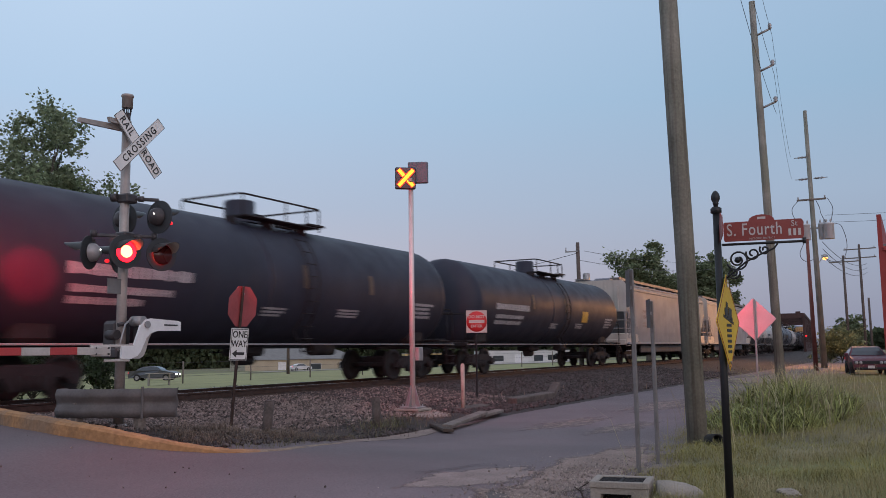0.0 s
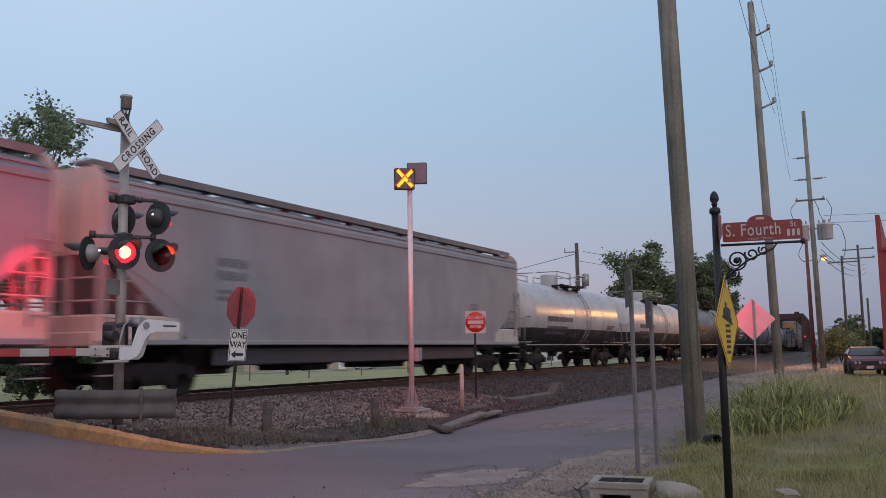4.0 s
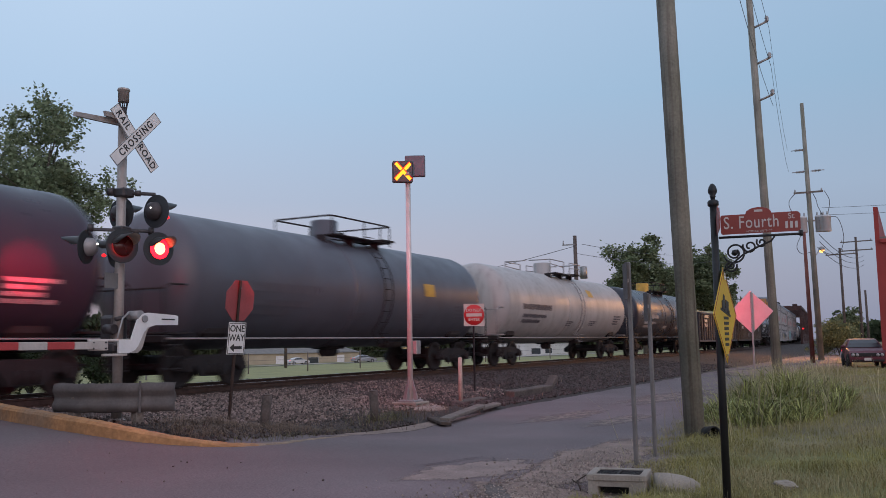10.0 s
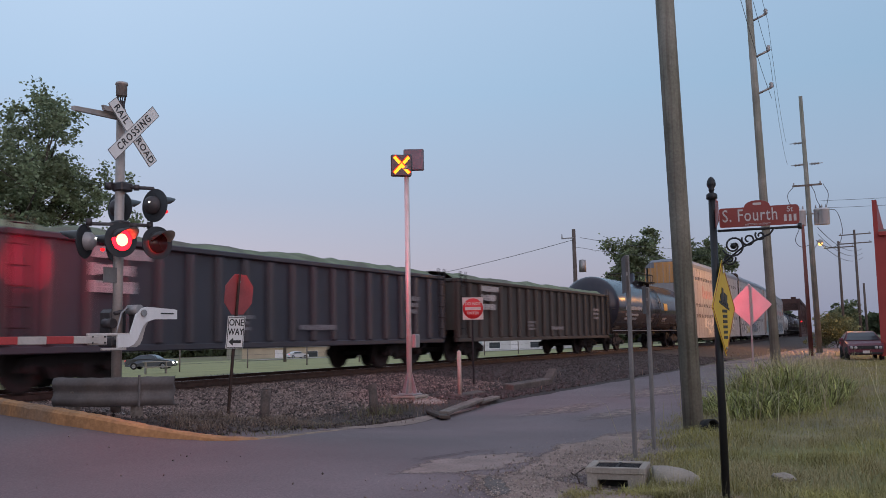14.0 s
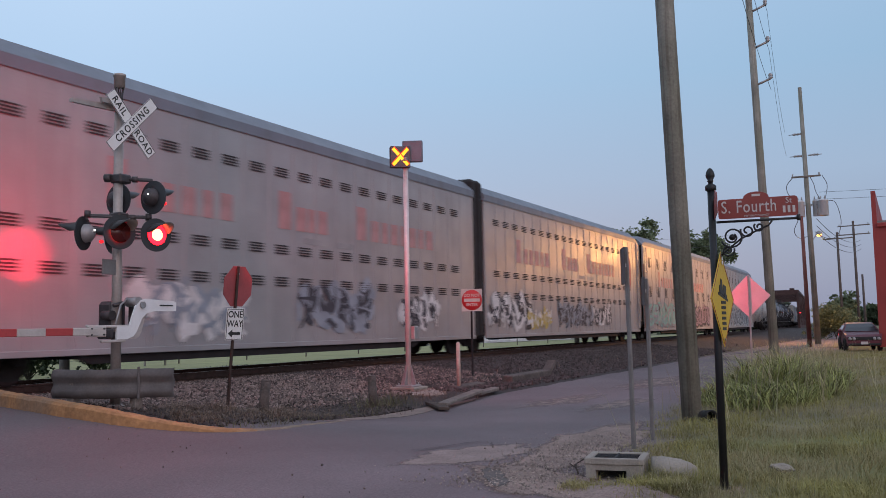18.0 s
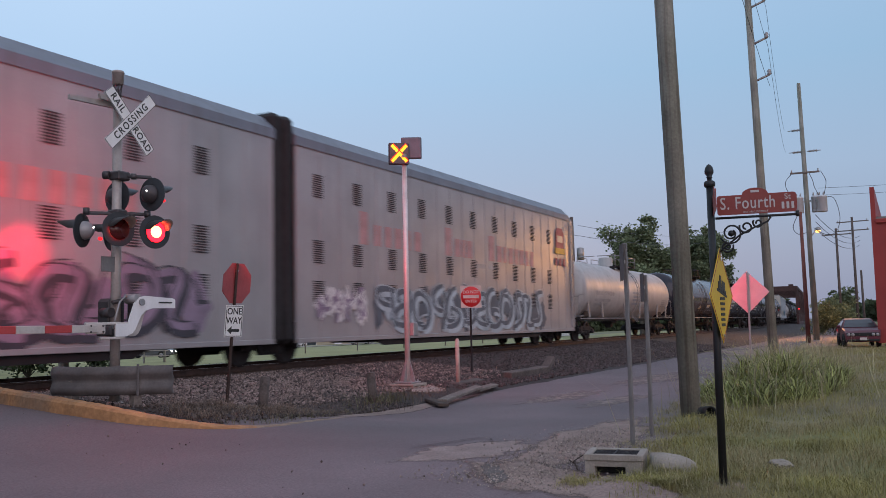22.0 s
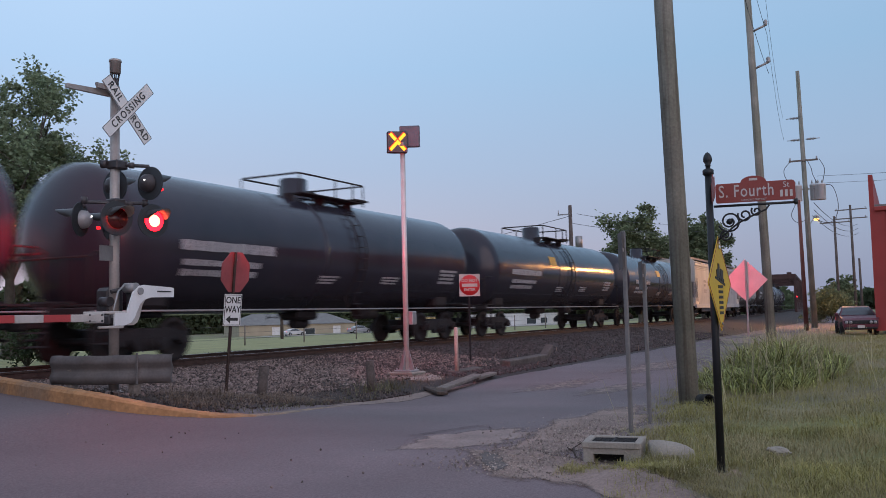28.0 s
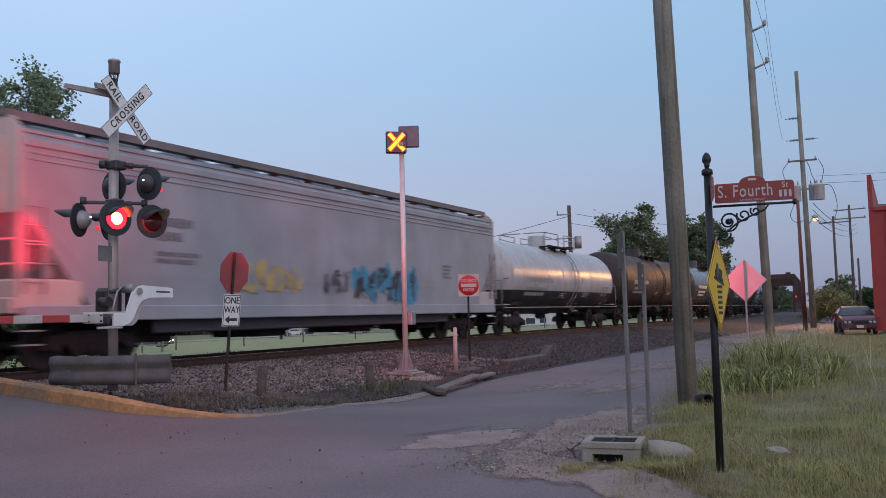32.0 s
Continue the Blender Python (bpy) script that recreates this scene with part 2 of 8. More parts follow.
# outer lens ring, its strong red standing in for the lamp's bloom
RED_RIM = mat("red_bloom_rim", (0.5, 0.02, 0.02), 0.4, emit=(1.0, 0.006, 0.016), strength=6.0)
RED_SPARK = mat("small_red_glow", (0.5, 0.02, 0.02), 0.4, emit=(1.0, 0.02, 0.03), strength=1.3)
X_LIT = mat("lit_amber_cross", (0.5, 0.3, 0.02), 0.4, emit=(1.0, 0.50, 0.03), strength=1.6)
# emissive rim that imitates the red glow round the lit amber bars
X_GLOW = mat("red_glow_rim", (0.4, 0.03, 0.02), 0.5, emit=(1.0, 0.05, 0.02), strength=0.9)
X_FACE = mat("signal_face", (0.095, 0.10, 0.11), 0.6, var=0.15, scale=6, grain=0.1, bump=0.05)
# blue-grey carries the sky light that falls on the rear housing
X_BACK = mat("sky_lit_housing_back", (0.13, 0.15, 0.18), 0.5, 0.2, var=0.12, scale=5, grain=0.08, bump=0.05)
SODIUM = mat("sodium_lamp_bulb", (0.9, 0.6, 0.3), 0.4, emit=(1.0, 0.42, 0.09), strength=3.2)
WHITE_LIGHT = mat("white_light", (0.9, 0.9, 0.9), 0.4, emit=(1.0, 0.95, 0.88), strength=4.0)
HEADLIGHT = mat("lit_headlight", (0.9, 0.9, 0.9), 0.4, emit=(1.0, 0.95, 0.88), strength=14.0)
LEAF = leafy(mat("leaf", (0.215, 0.262, 0.155), 0.8, var=0.3, scale=0.8, grain=0.2, random_tint=0.45, island=True, bump=0))
LEAF_MID = leafy(mat("mid_leaf", (0.19, 0.225, 0.125), 0.85, var=0.3, scale=0.8, grain=0.2, random_tint=0.45, island=True, bump=0))
LEAF_DARK = leafy(mat("dark_leaf", (0.075, 0.10, 0.05), 0.85, var=0.3, scale=0.8, grain=0.2, random_tint=0.45, island=True, bump=0))
BARK = mat("bark", (0.10, 0.085, 0.07), 0.95, var=0.3, scale=3, grain=0.3, bump=0.7)
GRASS = mat("grass_blades", (0.26, 0.236, 0.078), 0.9, var=0.4, scale=1.5, grain=0.1, random_tint=0.25, island=True, bump=0, col2=(0.31, 0.265, 0.135))
STRAW = leafy(mat("straw_stalks", (0.40, 0.36, 0.22), 0.9, var=0.25, scale=1, grain=0.1, random_tint=0.4, island=True, bump=0))
TALL_GRASS = leafy(mat("tall_grass", (0.29, 0.305, 0.11), 0.8, var=0.3, scale=1.2, grain=0.1, random_tint=0.65, island=True, bump=0), 0.2)
WEED = mat("dull_weeds", (0.135, 0.125, 0.065), 0.9, var=0.35, scale=1.2, grain=0.1, random_tint=0.45, island=True)
DRY_GRASS = mat("dry_grass", (0.17, 0.125, 0.095), 0.9, var=0.3, scale=1, grain=0.1, random_tint=0.5, island=True, bump=0)
GLASS = glass("dark_glass")
RUBBER = mat("rubber", (0.02, 0.02, 0.02), 0.85, var=0.2)
WIRE = mat("wire_black", (0.09, 0.09, 0.10), 0.7, var=0.1, bump=0)

# rolling stock
def paint(name, col, rough=0.5, **k):
    return mat(name, col, rough, **{**dict(var=0.14, scale=0.7, grain=0.07, gscale=25, bump=0.06, streak=0.35), **k})


TANK_BLACK = paint("tank_black", (0.031, 0.034, 0.052), 0.34, spec=0.3, streak=0.12)
TANK_MATTE = paint("tank_matte_black", (0.030, 0.033, 0.050), 0.55, spec=0.26, streak=0.12)
TANK_GLOSS = paint("tank_gloss_black", (0.034, 0.034, 0.046), 0.16, spec=0.32, streak=0.1)
TANK_CHAR = paint("tank_charcoal", (0.040, 0.044, 0.058), 0.32, spec=0.34, streak=0.15)
TANK_SLATE = paint("tank_slate", (0.085, 0.092, 0.115), 0.42, spec=0.5, streak=0.15)
TANK_WHITE = paint("tank_white", (0.42, 0.405, 0.40), 0.5, spec=0.4)
TANK_TWO = paint("tank_white_over_black", (0.45, 0.44, 0.44), 0.34, col2=(0.03, 0.03, 0.032), split=1.80, spec=0.4)
TANK_BROWN = paint("tank_rust_brown", (0.045, 0.034, 0.032), 0.6, spec=0.3)
HOPPER_GREY = paint("hopper_grey", (0.195, 0.225, 0.265), 0.55, streak=0.12)
HOPPER_MID = paint("hopper_mid_grey", (0.31, 0.33, 0.362), 0.65, streak=0.12)
HOPPER_END = paint("hopper_end_cream", (0.48, 0.45, 0.41), 0.7)
HOPPER_PALE = paint("hopper_pale", (0.27, 0.275, 0.295), 0.65, streak=0.15)
RACK_PALE = paint("rack_pale_panel", (0.345, 0.332, 0.338), 0.42, metal=0.25, var=0.12, streak=0.14)
RACK_ROOF = paint("rack_roof_grey", (0.17, 0.19, 0.23), 0.5)
RACK_ORANGE = paint("rack_orange_end", (0.52, 0.27, 0.10), 0.6, streak=0.5)
RACK_RUST = paint("rack_rust_post", (0.28, 0.16, 0.12), 0.8)
GON_DARK = paint("gondola_dark", (0.044, 0.046, 0.060), 0.5)
GON_BROWN = paint("gondola_brown", (0.058, 0.05, 0.046), 0.75)
LOAD_GREEN = mat("green_load_cover", (0.17, 0.21, 0.13), 0.9, var=0.35, scale=1.3, grain=0.3, gscale=12, bump=0.8, col2=(0.12, 0.11, 0.09))
UNDER = mat("underframe_grime", (0.017, 0.015, 0.017), 0.85, var=0.3, scale=2, grain=0.25)
WHEEL = mat("wheel_steel", (0.02, 0.017, 0.018), 0.85, 0.0, var=0.25, grain=0.15)
HANDRAIL = mat("handrail_pale", (0.29, 0.285, 0.29), 0.55, var=0.15)
STENCIL = mat("white_stencil", (0.37, 0.37, 0.385), 0.6, var=0.2, scale=5, grain=0.15, bump=0)
STENCIL_DARK = mat("dark_stencil", (0.10, 0.10, 0.12), 0.6, var=0.2, bump=0)
STENCIL_MID = mat("worn_stencil", (0.19, 0.19, 0.21), 0.6, var=0.25, scale=6, grain=0.2, bump=0)
STENCIL_FAINT = mat("faint_stencil", (0.33, 0.33, 0.34), 0.6, var=0.2, bump=0)
STENCIL_OCHRE = mat("faded_ochre_stencil", (0.115, 0.085, 0.06), 0.6, var=0.25, scale=5, grain=0.15, bump=0)
STENCIL_YELLOW = mat("yellow_panel", (0.55, 0.32, 0.05), 0.55, var=0.2, scale=4, grain=0.1, bump=0)
RED_LETTER = mat("faded_red_letter", (0.43, 0.235, 0.235), 0.6, var=0.25, scale=2, grain=0.15, bump=0)
EMBLEM_RED = mat("faded_emblem_red", (0.36, 0.09, 0.10), 0.6, var=0.25, scale=2, grain=0.15, bump=0)
# near-black slats carry the shade between louvres; the panel behind is closed
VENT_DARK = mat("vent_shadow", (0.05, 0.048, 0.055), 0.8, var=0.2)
SPRAY = {k: mat("spray_" + k, c, 0.65, var=0.2, scale=2, grain=0.1, bump=0) for k, c in dict(
    black=(0.05, 0.05, 0.065), white=(0.62, 0.60, 0.60), blue=(0.06, 0.28, 0.42), teal=(0.18, 0.42, 0.42),
    yellow=(0.50, 0.38, 0.12), mauve=(0.25, 0.195, 0.27), slate=(0.27, 0.30, 0.35), frost=(0.40, 0.46, 0.50), ink=(0.10, 0.115, 0.14)).items()}


# ---- geometry helpers ----
class Geo:
    """Gathers the pieces of one mesh."""

    def __init__(self):
        self.v, self.f, self.s, self.m = [], [], [], []
        self.k = 0

    def add(self, verts, faces, smooth=False, at=None):
        o = len(self.v)
        self.v += [tuple(at @ Vector(p)) for p in verts] if at is not None else [tuple(p) for p in verts]
        for f in faces:
            self.f.append(tuple(i + o for i in f))
            self.s.append(smooth)
            self.m.append(self.k)
        return self

    def box(self, c, size, at=None, ch=0.0):
        x, y, z = c
        a, b, d = (s / 2 for s in size)
        if ch <= 0:
            vs = [(x + i * a, y + j * b, z + k * d) for i in (-1, 1) for j in (-1, 1) for k in (-1, 1)]
            return self.add(vs, [(0, 1, 3, 2), (4, 6, 7, 5), (0, 4, 5, 1), (2, 3, 7, 6), (0, 2, 6, 4), (1, 5, 7, 3)], at=at)
        ch = min(ch, a * 0.9, b * 0.9, d * 0.9)
        vs, idx = [], {}
        for i in (-1, 1):
            for j in (-1, 1):
                for k in (-1, 1):
                    for ax in range(3):
                        q = [i * (a - ch), j * (b - ch), k * (d - ch)]
                        q[ax] = (i, j, k)[ax] * (a, b, d)[ax]
                        idx[i, j, k, ax] = len(vs)
                        vs.append((x + q[0], y + q[1], z + q[2]))
        fs = []
        for s in (-1, 1):
            for ax in range(3):
                ring = []
                for u, w in ((-1, -1), (1, -1), (1, 1), (-1, 1)):
                    key = [0, 0, 0]
                    key[ax], key[(ax + 1) % 3], key[(ax + 2) % 3] = s, u, w
                    ring.append(idx[(*key, ax)])
                fs.append(tuple(ring if s > 0 else ring[::-1]))
        for ax in range(3):
            o1, o2 = (ax + 1) % 3, (ax + 2) % 3
            for s in (-1, 1):
                for w in (-1, 1):
                    lo, hi = [0] * 3, [0] * 3
                    lo[ax], hi[ax] = -1, 1
                    for q in (lo, hi):
                        q[o1], q[o2] = s, w
                    r = (idx[(*lo, o1)], idx[(*hi, o1)], idx[(*hi, o2)], idx[(*lo, o2)])
                    fs.append(r if s * w > 0 else r[::-1])
        for i in (-1, 1):
            for j in (-1, 1):
                for k in (-1, 1):
                    r = tuple(idx[i, j, k, ax] for ax in range(3))
                    fs.append(r if i * j * k > 0 else r[::-1])
        return self.add(vs, fs, at=at)

    def cyl(self, p0, p1, r0, r1=None, n=10, caps=True, smooth=True):
        p0, p1 = Vector(p0), Vector(p1)
        r1 = r0 if r1 is None else r1
        q = (p1 - p0).to_track_quat("Z", "Y")
        vs = []
        for p, r in ((p0, r0), (p1, r1)):
            vs += [p + q @ Vector((r * math.cos(2 * math.pi * i / n), r * math.sin(2 * math.pi * i / n), 0)) for i in range(n)]
        self.add(vs, [(i, (i + 1) % n, n + (i + 1) % n, n + i) for i in range(n)], smooth)
        if caps:
            o = len(self.v) - 2 * n
            for ring in (tuple(range(o + n - 1, o - 1, -1)), tuple(range(o + n, o + 2 * n))):
                self.f.append(ring)
                self.s.append(False)
                self.m.append(self.k)
        return self

    def tube(self, pts, r, n=6, close=False):
        pts = [Vector(p) for p in pts]
        vs = []
        last = None
        for i, p in enumerate(pts):
            a, b = pts[max(i - 1, 0)], pts[min(i + 1, len(pts) - 1)]
            d = (b - a).normalized()
            side = d.orthogonal() if last is None else last - d * last.dot(d)
            side = side.normalized() if side.length > 1e-6 else d.orthogonal().normalized()
            last = side
            up = d.cross(side)
            vs += [p + r * (math.cos(2 * math.pi * k / n) * side + math.sin(2 * math.pi * k / n) * up) for k in range(n)]
        fs = [(i * n + k, i * n + (k + 1) % n, (i + 1) * n + (k + 1) % n, (i + 1) * n + k) for i in range(len(pts) - 1) for k in range(n)]
        fs += [tuple(range(n - 1, -1, -1)), tuple(range((len(pts) - 1) * n, len(pts) * n))]
        return self.add(vs, fs, True)

    def lathe(self, profile, n=24, at=None, sharp=()):
        """Turns (radius, height) pairs round the local z axis."""
        vs = [(r * math.cos(2 * math.pi * i / n), r * math.sin(2 * math.pi * i / n), z) for r, z in profile for i in range(n)]
        fs = [(k * n + i, k * n + (i + 1) % n, (k + 1) * n + (i + 1) % n, (k + 1) * n + i) for k in range(len(profile) - 1) for i in range(n)]
        return self.add(vs, fs, True, at)

    def prism(self, poly, depth, at=None):
        """Extrudes an outline in the local xy plane upward by depth."""
        n = len(poly)
        vs = [(x, y, 0) for x, y in poly] + [(x, y, depth) for x, y in poly]
        fs = [tuple(range(n - 1, -1, -1)), tuple(range(n, 2 * n))]
        fs += [(i, (i + 1) % n, n + (i + 1) % n, n + i) for i in range(n)]
        return self.add(vs, fs, False, at)

    def mesh(self, name, mats):
        me = bpy.data.meshes.new(name)
        me.from_pydata(self.v, [], self.f)
        for m in mats if isinstance(mats, (list, tuple)) else [mats]:
            me.materials.append(m)
        me.polygons.foreach_set("use_smooth", self.s)
        if any(self.m):
            me.polygons.foreach_set("material_index", self.m)
        me.update()
        return me


def part(name, geo, material=None, parent=None, label="", m=None):
    """Links one mesh as one object under its thing, or as a thing of its own."""
    ob = new(name, geo if isinstance(geo, bpy.types.Mesh) else geo.mesh(name, material))
    if parent is not None:
        ob.parent = parent
    if m is not None:
        ob.matrix_basis = m
    if label:
        ob["label"] = label
    return ob


def thing(name, m, label, category, group=""):
    ob = new(name)
    ob.empty_display_size = 0.2
    ob.matrix_basis = m
    return tagged(ob, label, category, group)


def text_mesh(name, words, size, material, align="CENTER", depth=0.002, width=1.0, bold=0.0, spacing=1.0):
    cu = bpy.data.curves.new(name, "FONT")
    cu.body, cu.size, cu.align_x, cu.align_y, cu.extrude, cu.offset = words, size, align, "CENTER", depth, bold
    cu.resolution_u, cu.space_character = 3, spacing
    ob = new(name, cu)
    me = bpy.data.meshes.new_from_object(ob.evaluated_get(bpy.context.evaluated_depsgraph_get()))
    bpy.data.objects.remove(ob)
    bpy.data.curves.remove(cu)
    if width != 1.0:
        me.transform(Matrix.Diagonal((width, 1, 1, 1)))
    me.materials.clear()
    me.materials.append(material)
    me.name = name
    return me


def upright(x, y, z, heading):
    """A plane's pose: local x to its right, local y up, local z out of its face, which looks towards heading (degrees from +x)."""
    h = radians(heading)
    out = Vector((math.cos(h), math.sin(h), 0))
    right = Vector((-out.y, out.x, 0))
    return Matrix.Translation((x, y, z)) @ Matrix((right, Vector((0, 0, 1)), out)).transposed().to_4x4()


def structure(ob, label, category=""):
    return tagged(ob, label, category, kind="structure")


def step(a, b, x):
    t = min(1.0, max(0.0, (x - a) / (b - a)))
    return t * t * (3 - 2 * t)


def line(points, x):
    """Linear interpolation through (x, value) points."""
    for (x0, v0), (x1, v1) in zip(points, points[1:]):
        if x <= x1:
            return v0 + (v1 - v0) * max(0.0, (x - x0) / (x1 - x0))
    return points[-1][1]


# ---- lie of the land ----
TRACK, RAIL_Z = 15.3, 0.62
RAMP = [(2, 0), (7.9, 0.22), (9.3, 0.42), (10.5, 0.50), (13.2, 0.585), (17.4, 0.585), (26, 0.1), (105, -2.09), (219, -3.66), (900, -6)]
BED = [(2.8, 0.0), (8.3, 0.0), (8.9, 0.05), (10.0, 0.14), (11.6, 0.27), (12.9, 0.40), (17.6, 0.40), (19.5, 0.12), (24, 0.02), (105, -2.09), (219, -3.66), (900, -6)]
VERGE = [(6.9, 0.045), (7.2, 0.08), (9.0, 0.075), (12, 0.075), (22, 0.22), (34, 0.24), (46, 0.06), (60, 0.03), (110, 0.1), (900, 0.0)]


def road_z(x, y):
    return line(RAMP, y) * (1 - step(8.6, 14.0, x))


def verge_edge(x):
    """How far the grass reaches towards the side street."""
    return line([(8.2, 2.3), (10.2, 3.15), (15.3, 3.75), (24, 3.9), (36, 4.5), (60, 5.0), (140, 5.4)], x)


def street_edge(y):
    """Where the street's asphalt gives way to the verge."""
    return line([(-60, 6.9), (1.5, 6.9), (2.7, 7.1), (3.4, 7.55), (4.1, 8.4), (20, 8.4)], y)


def land_z(x, y):
    z = line(BED, y)
    edge = max(3.1, verge_edge(x))
    if x > 6.5 and y < edge:
        z = line(VERGE, x) * (1 - step(edge - 0.9, edge, y)) * step(-0.1, 0.8, x - street_edge(y)) + 0.03 * noise.noise((x * 0.5, y * 0.5, 0))
    if 8.2 < x < 16 and 7.5 < y < 13:
        z = max(z, road_z(min(x, 14), y) * (1 - step(11, 15, x)))
    if x < street_edge(y) - 0.1:
        z = min(z, line(RAMP, y) - 0.06)
    return z


def grid(name, xs, ys, zf, material, xf=None):
    g = Geo()
    nx, ny = len(xs), len(ys)
    xf = xf or (lambda x, y: x)
    g.add([(xf(x, y), y, zf(xf(x, y), y)) for x in xs for y in ys], [(i * ny + j, (i + 1) * ny + j, (i + 1) * ny + j + 1, i * ny + j + 1)
          for i in range(nx - 1) for j in range(ny - 1)], True)
    return g.mesh(name, material)


def spaced(*runs):
    out = []
    for a, b, s in runs:
        n = max(1, round((b - a) / s))
        out += [a + (b - a) * i / n for i in range(n)]
    return out + [runs[-1][1]]


gx = spaced((-900, -60, 120), (-60, 0, 10), (0, 6, 0.6), (6, 12, 0.2), (12, 36, 0.6), (36, 80, 2), (80, 200, 10), (200, 1500, 130))
gy = spaced((-900, -40, 120), (-40, -4, 6), (-4, 0.5, 0.45), (0.5, 4.5, 0.2), (4.5, 26, 0.45), (26, 130, 5), (130, 1500, 130))
ground = part("ground", grid("ground", gx, gy, lambda x, y: land_z(x, y) - 0.03, GROUND))
structure(ground, "uneven ground of dry grass and earth around the railway", "ground")
lawn = part("lawn", grid("lawn", spaced((-60, 40, 4), (40, 160, 10)), spaced((19.6, 30, 1.0), (30, 120, 5)), lambda x, y: land_z(9, y) + 0.012, LAWN))
structure(lawn, "mown green lawn beyond the railway", "lawn")

# ---- roads, kerb, railway ----
road = part("road", grid("road", spaced((8.4, 16, 0.25), (16, 60, 4), (60, 140, 20)), spaced((2.5, 8.75, 0.25)), lambda x, y: road_z(x, y) - 0.001, ASPHALT))
structure(road, "worn grey asphalt side street along the railway", "road")
street = part("road", grid("road", spaced((-7, 8.4, 0.77)), spaced((-60, 0, 10), (0, 13.3, 0.35)), lambda x, y: line(RAMP, y), ASPHALT,
              lambda x, y: -7 + (x + 7) * (min(8.4, street_edge(y) + 0.4) + 7) / 15.4))
structure(street, "worn grey asphalt street rising to the level crossing", "road")
street_far = part("road", grid("road", spaced((-7, 8.4, 3)), spaced((17.3, 60, 3)), lambda x, y: line(RAMP, y) + 0.03, ASPHALT))
structure(street_far, "asphalt street leading away beyond the railway", "road")
g = Geo()
for i in range(3):
    g.box((0.7, (13.95, TRACK, 16.65)[i], 0.585), (15.2, (1.1, 1.36, 1.1)[i], 0.06), ch=0.01)
structure(part("crossing_panel", g, CONCRETE), "concrete panels between the rails of the level crossing", "crossing panel")

KERB = [(8.95, 13.0), (8.55, 12.2), (8.32, 11.41), (8.12, 10.6), (8.04, 9.9), (8.03, 9.4), (8.11, 8.98), (8.27, 8.65), (8.48, 8.36), (8.73, 8.11), (9.02, 7.88), (9.4, 7.7), (9.9, 7.62), (10.9, 7.8), (12.6, 8.05)]
KERB_TALL = [0.19, 0.19, 0.185, 0.18, 0.175, 0.17, 0.16, 0.14, 0.105, 0.075, 0.045, 0.02, 0.01, 0.006, 0.0]
for j, (a, b) in enumerate(zip(KERB[:-1], KERB[1:])):
    m = KERB_YELLOW if j < 11 else KERB_BARE
    g = Geo()
    a, b = Vector(a), Vector(b)
    d = (b - a).normalized()
    side = Vector((-d.y, d.x))
    ring = [(0.0, -0.3), (0.0, -0.03), (0.03, 0.0), (0.17, 0.005), (0.2, -0.03), (0.2, -0.3)]
    n, cuts = len(ring), 9
    vs = []
    for q in range(cuts + 1):
        p = a + (b - a) * q / cuts
        z = road_z(p.x, p.y) + KERB_TALL[j] + (KERB_TALL[j + 1] - KERB_TALL[j]) * q / cuts
        for i, (o, h) in enumerate(ring):
            w = noise.noise((p.x * 9, p.y * 9, i * 0.7)) * (0.009 if 0 < i < 5 else 0)
            chip = -0.03 * max(0.0, noise.noise((p.x * 4.3, p.y * 4.3, 7)) - 0.2) if i in (1, 2) else 0.0
            vs.append((p.x + side.x * (o - chip), p.y + side.y * (o - chip), z + h + w + chip))
    g.add(vs, [(q * n + i, q * n + (i + 1) % n, (q + 1) * n + (i + 1) % n, (q + 1) * n + i) for q in range(cuts) for i in range(n)] + [tuple(range(n - 1, -1, -1)), tuple(range(cuts * n, cuts * n + n))])
    structure(part("kerb", g, m), "worn yellow-painted concrete kerb" if j < 11 else "bare broken concrete kerb flush with the road", "kerb")


def kerb_line(x):
    return line([(8.1, 8.98)] + [(p, q) for p, q in KERB if p > 8.2 and q < 8.7], x)


def kerb_x(y):
    return line([(q, p) for p, q in reversed(KERB[:12])], y)


BEND, TURN, BEND_END = 70.0, 700.0, 122.5


def along(s, across=0.0, up=0.0):
    """A pose on the track at the distance s: straight past the crossing, then a slow left bend towards the bridge."""
    if s <= BEND:
        return pose(s, TRACK + across, up)
    a = (min(s, BEND_END) - BEND) / TURN
    rest = max(0.0, s - BEND_END)
    x = BEND + TURN * math.sin(a) + rest * math.cos(a) - across * math.sin(a)
    y = TRACK + TURN * (1 - math.cos(a)) + rest * math.sin(a) + across * math.cos(a)
    return pose(x, y, up, 0, 0, math.degrees(a))


def swept(profile, runs, closed=True):
    """A strip of the given cross-section (across, up) laid along the track."""
    g = Geo()
    n = len(profile)
    ss = spaced(*runs)
    g.add([along(s, p, q).translation for s in ss for p, q in profile],
          [(k * n + i, k * n + (i + 1) % n, k * n + n + (i + 1) % n, k * n + n + i) for k in range(len(ss) - 1) for i in range(n if closed else n - 1)])
    return g


RAIL_RUNS = ((-700, 66, 766), (66, 126, 5), (126, 700, 574))
RAIL_PROFILE = [(-0.07, -0.17), (0.07, -0.17), (0.07, -0.155), (0.012, -0.135), (0.012, -0.045), (0.036, -0.035), (0.036, -0.004), (0.03, 0), (-0.03, 0),
                (-0.036, -0.004), (-0.036, -0.035), (-0.012, -0.045), (-0.012, -0.135), (-0.07, -0.155)]
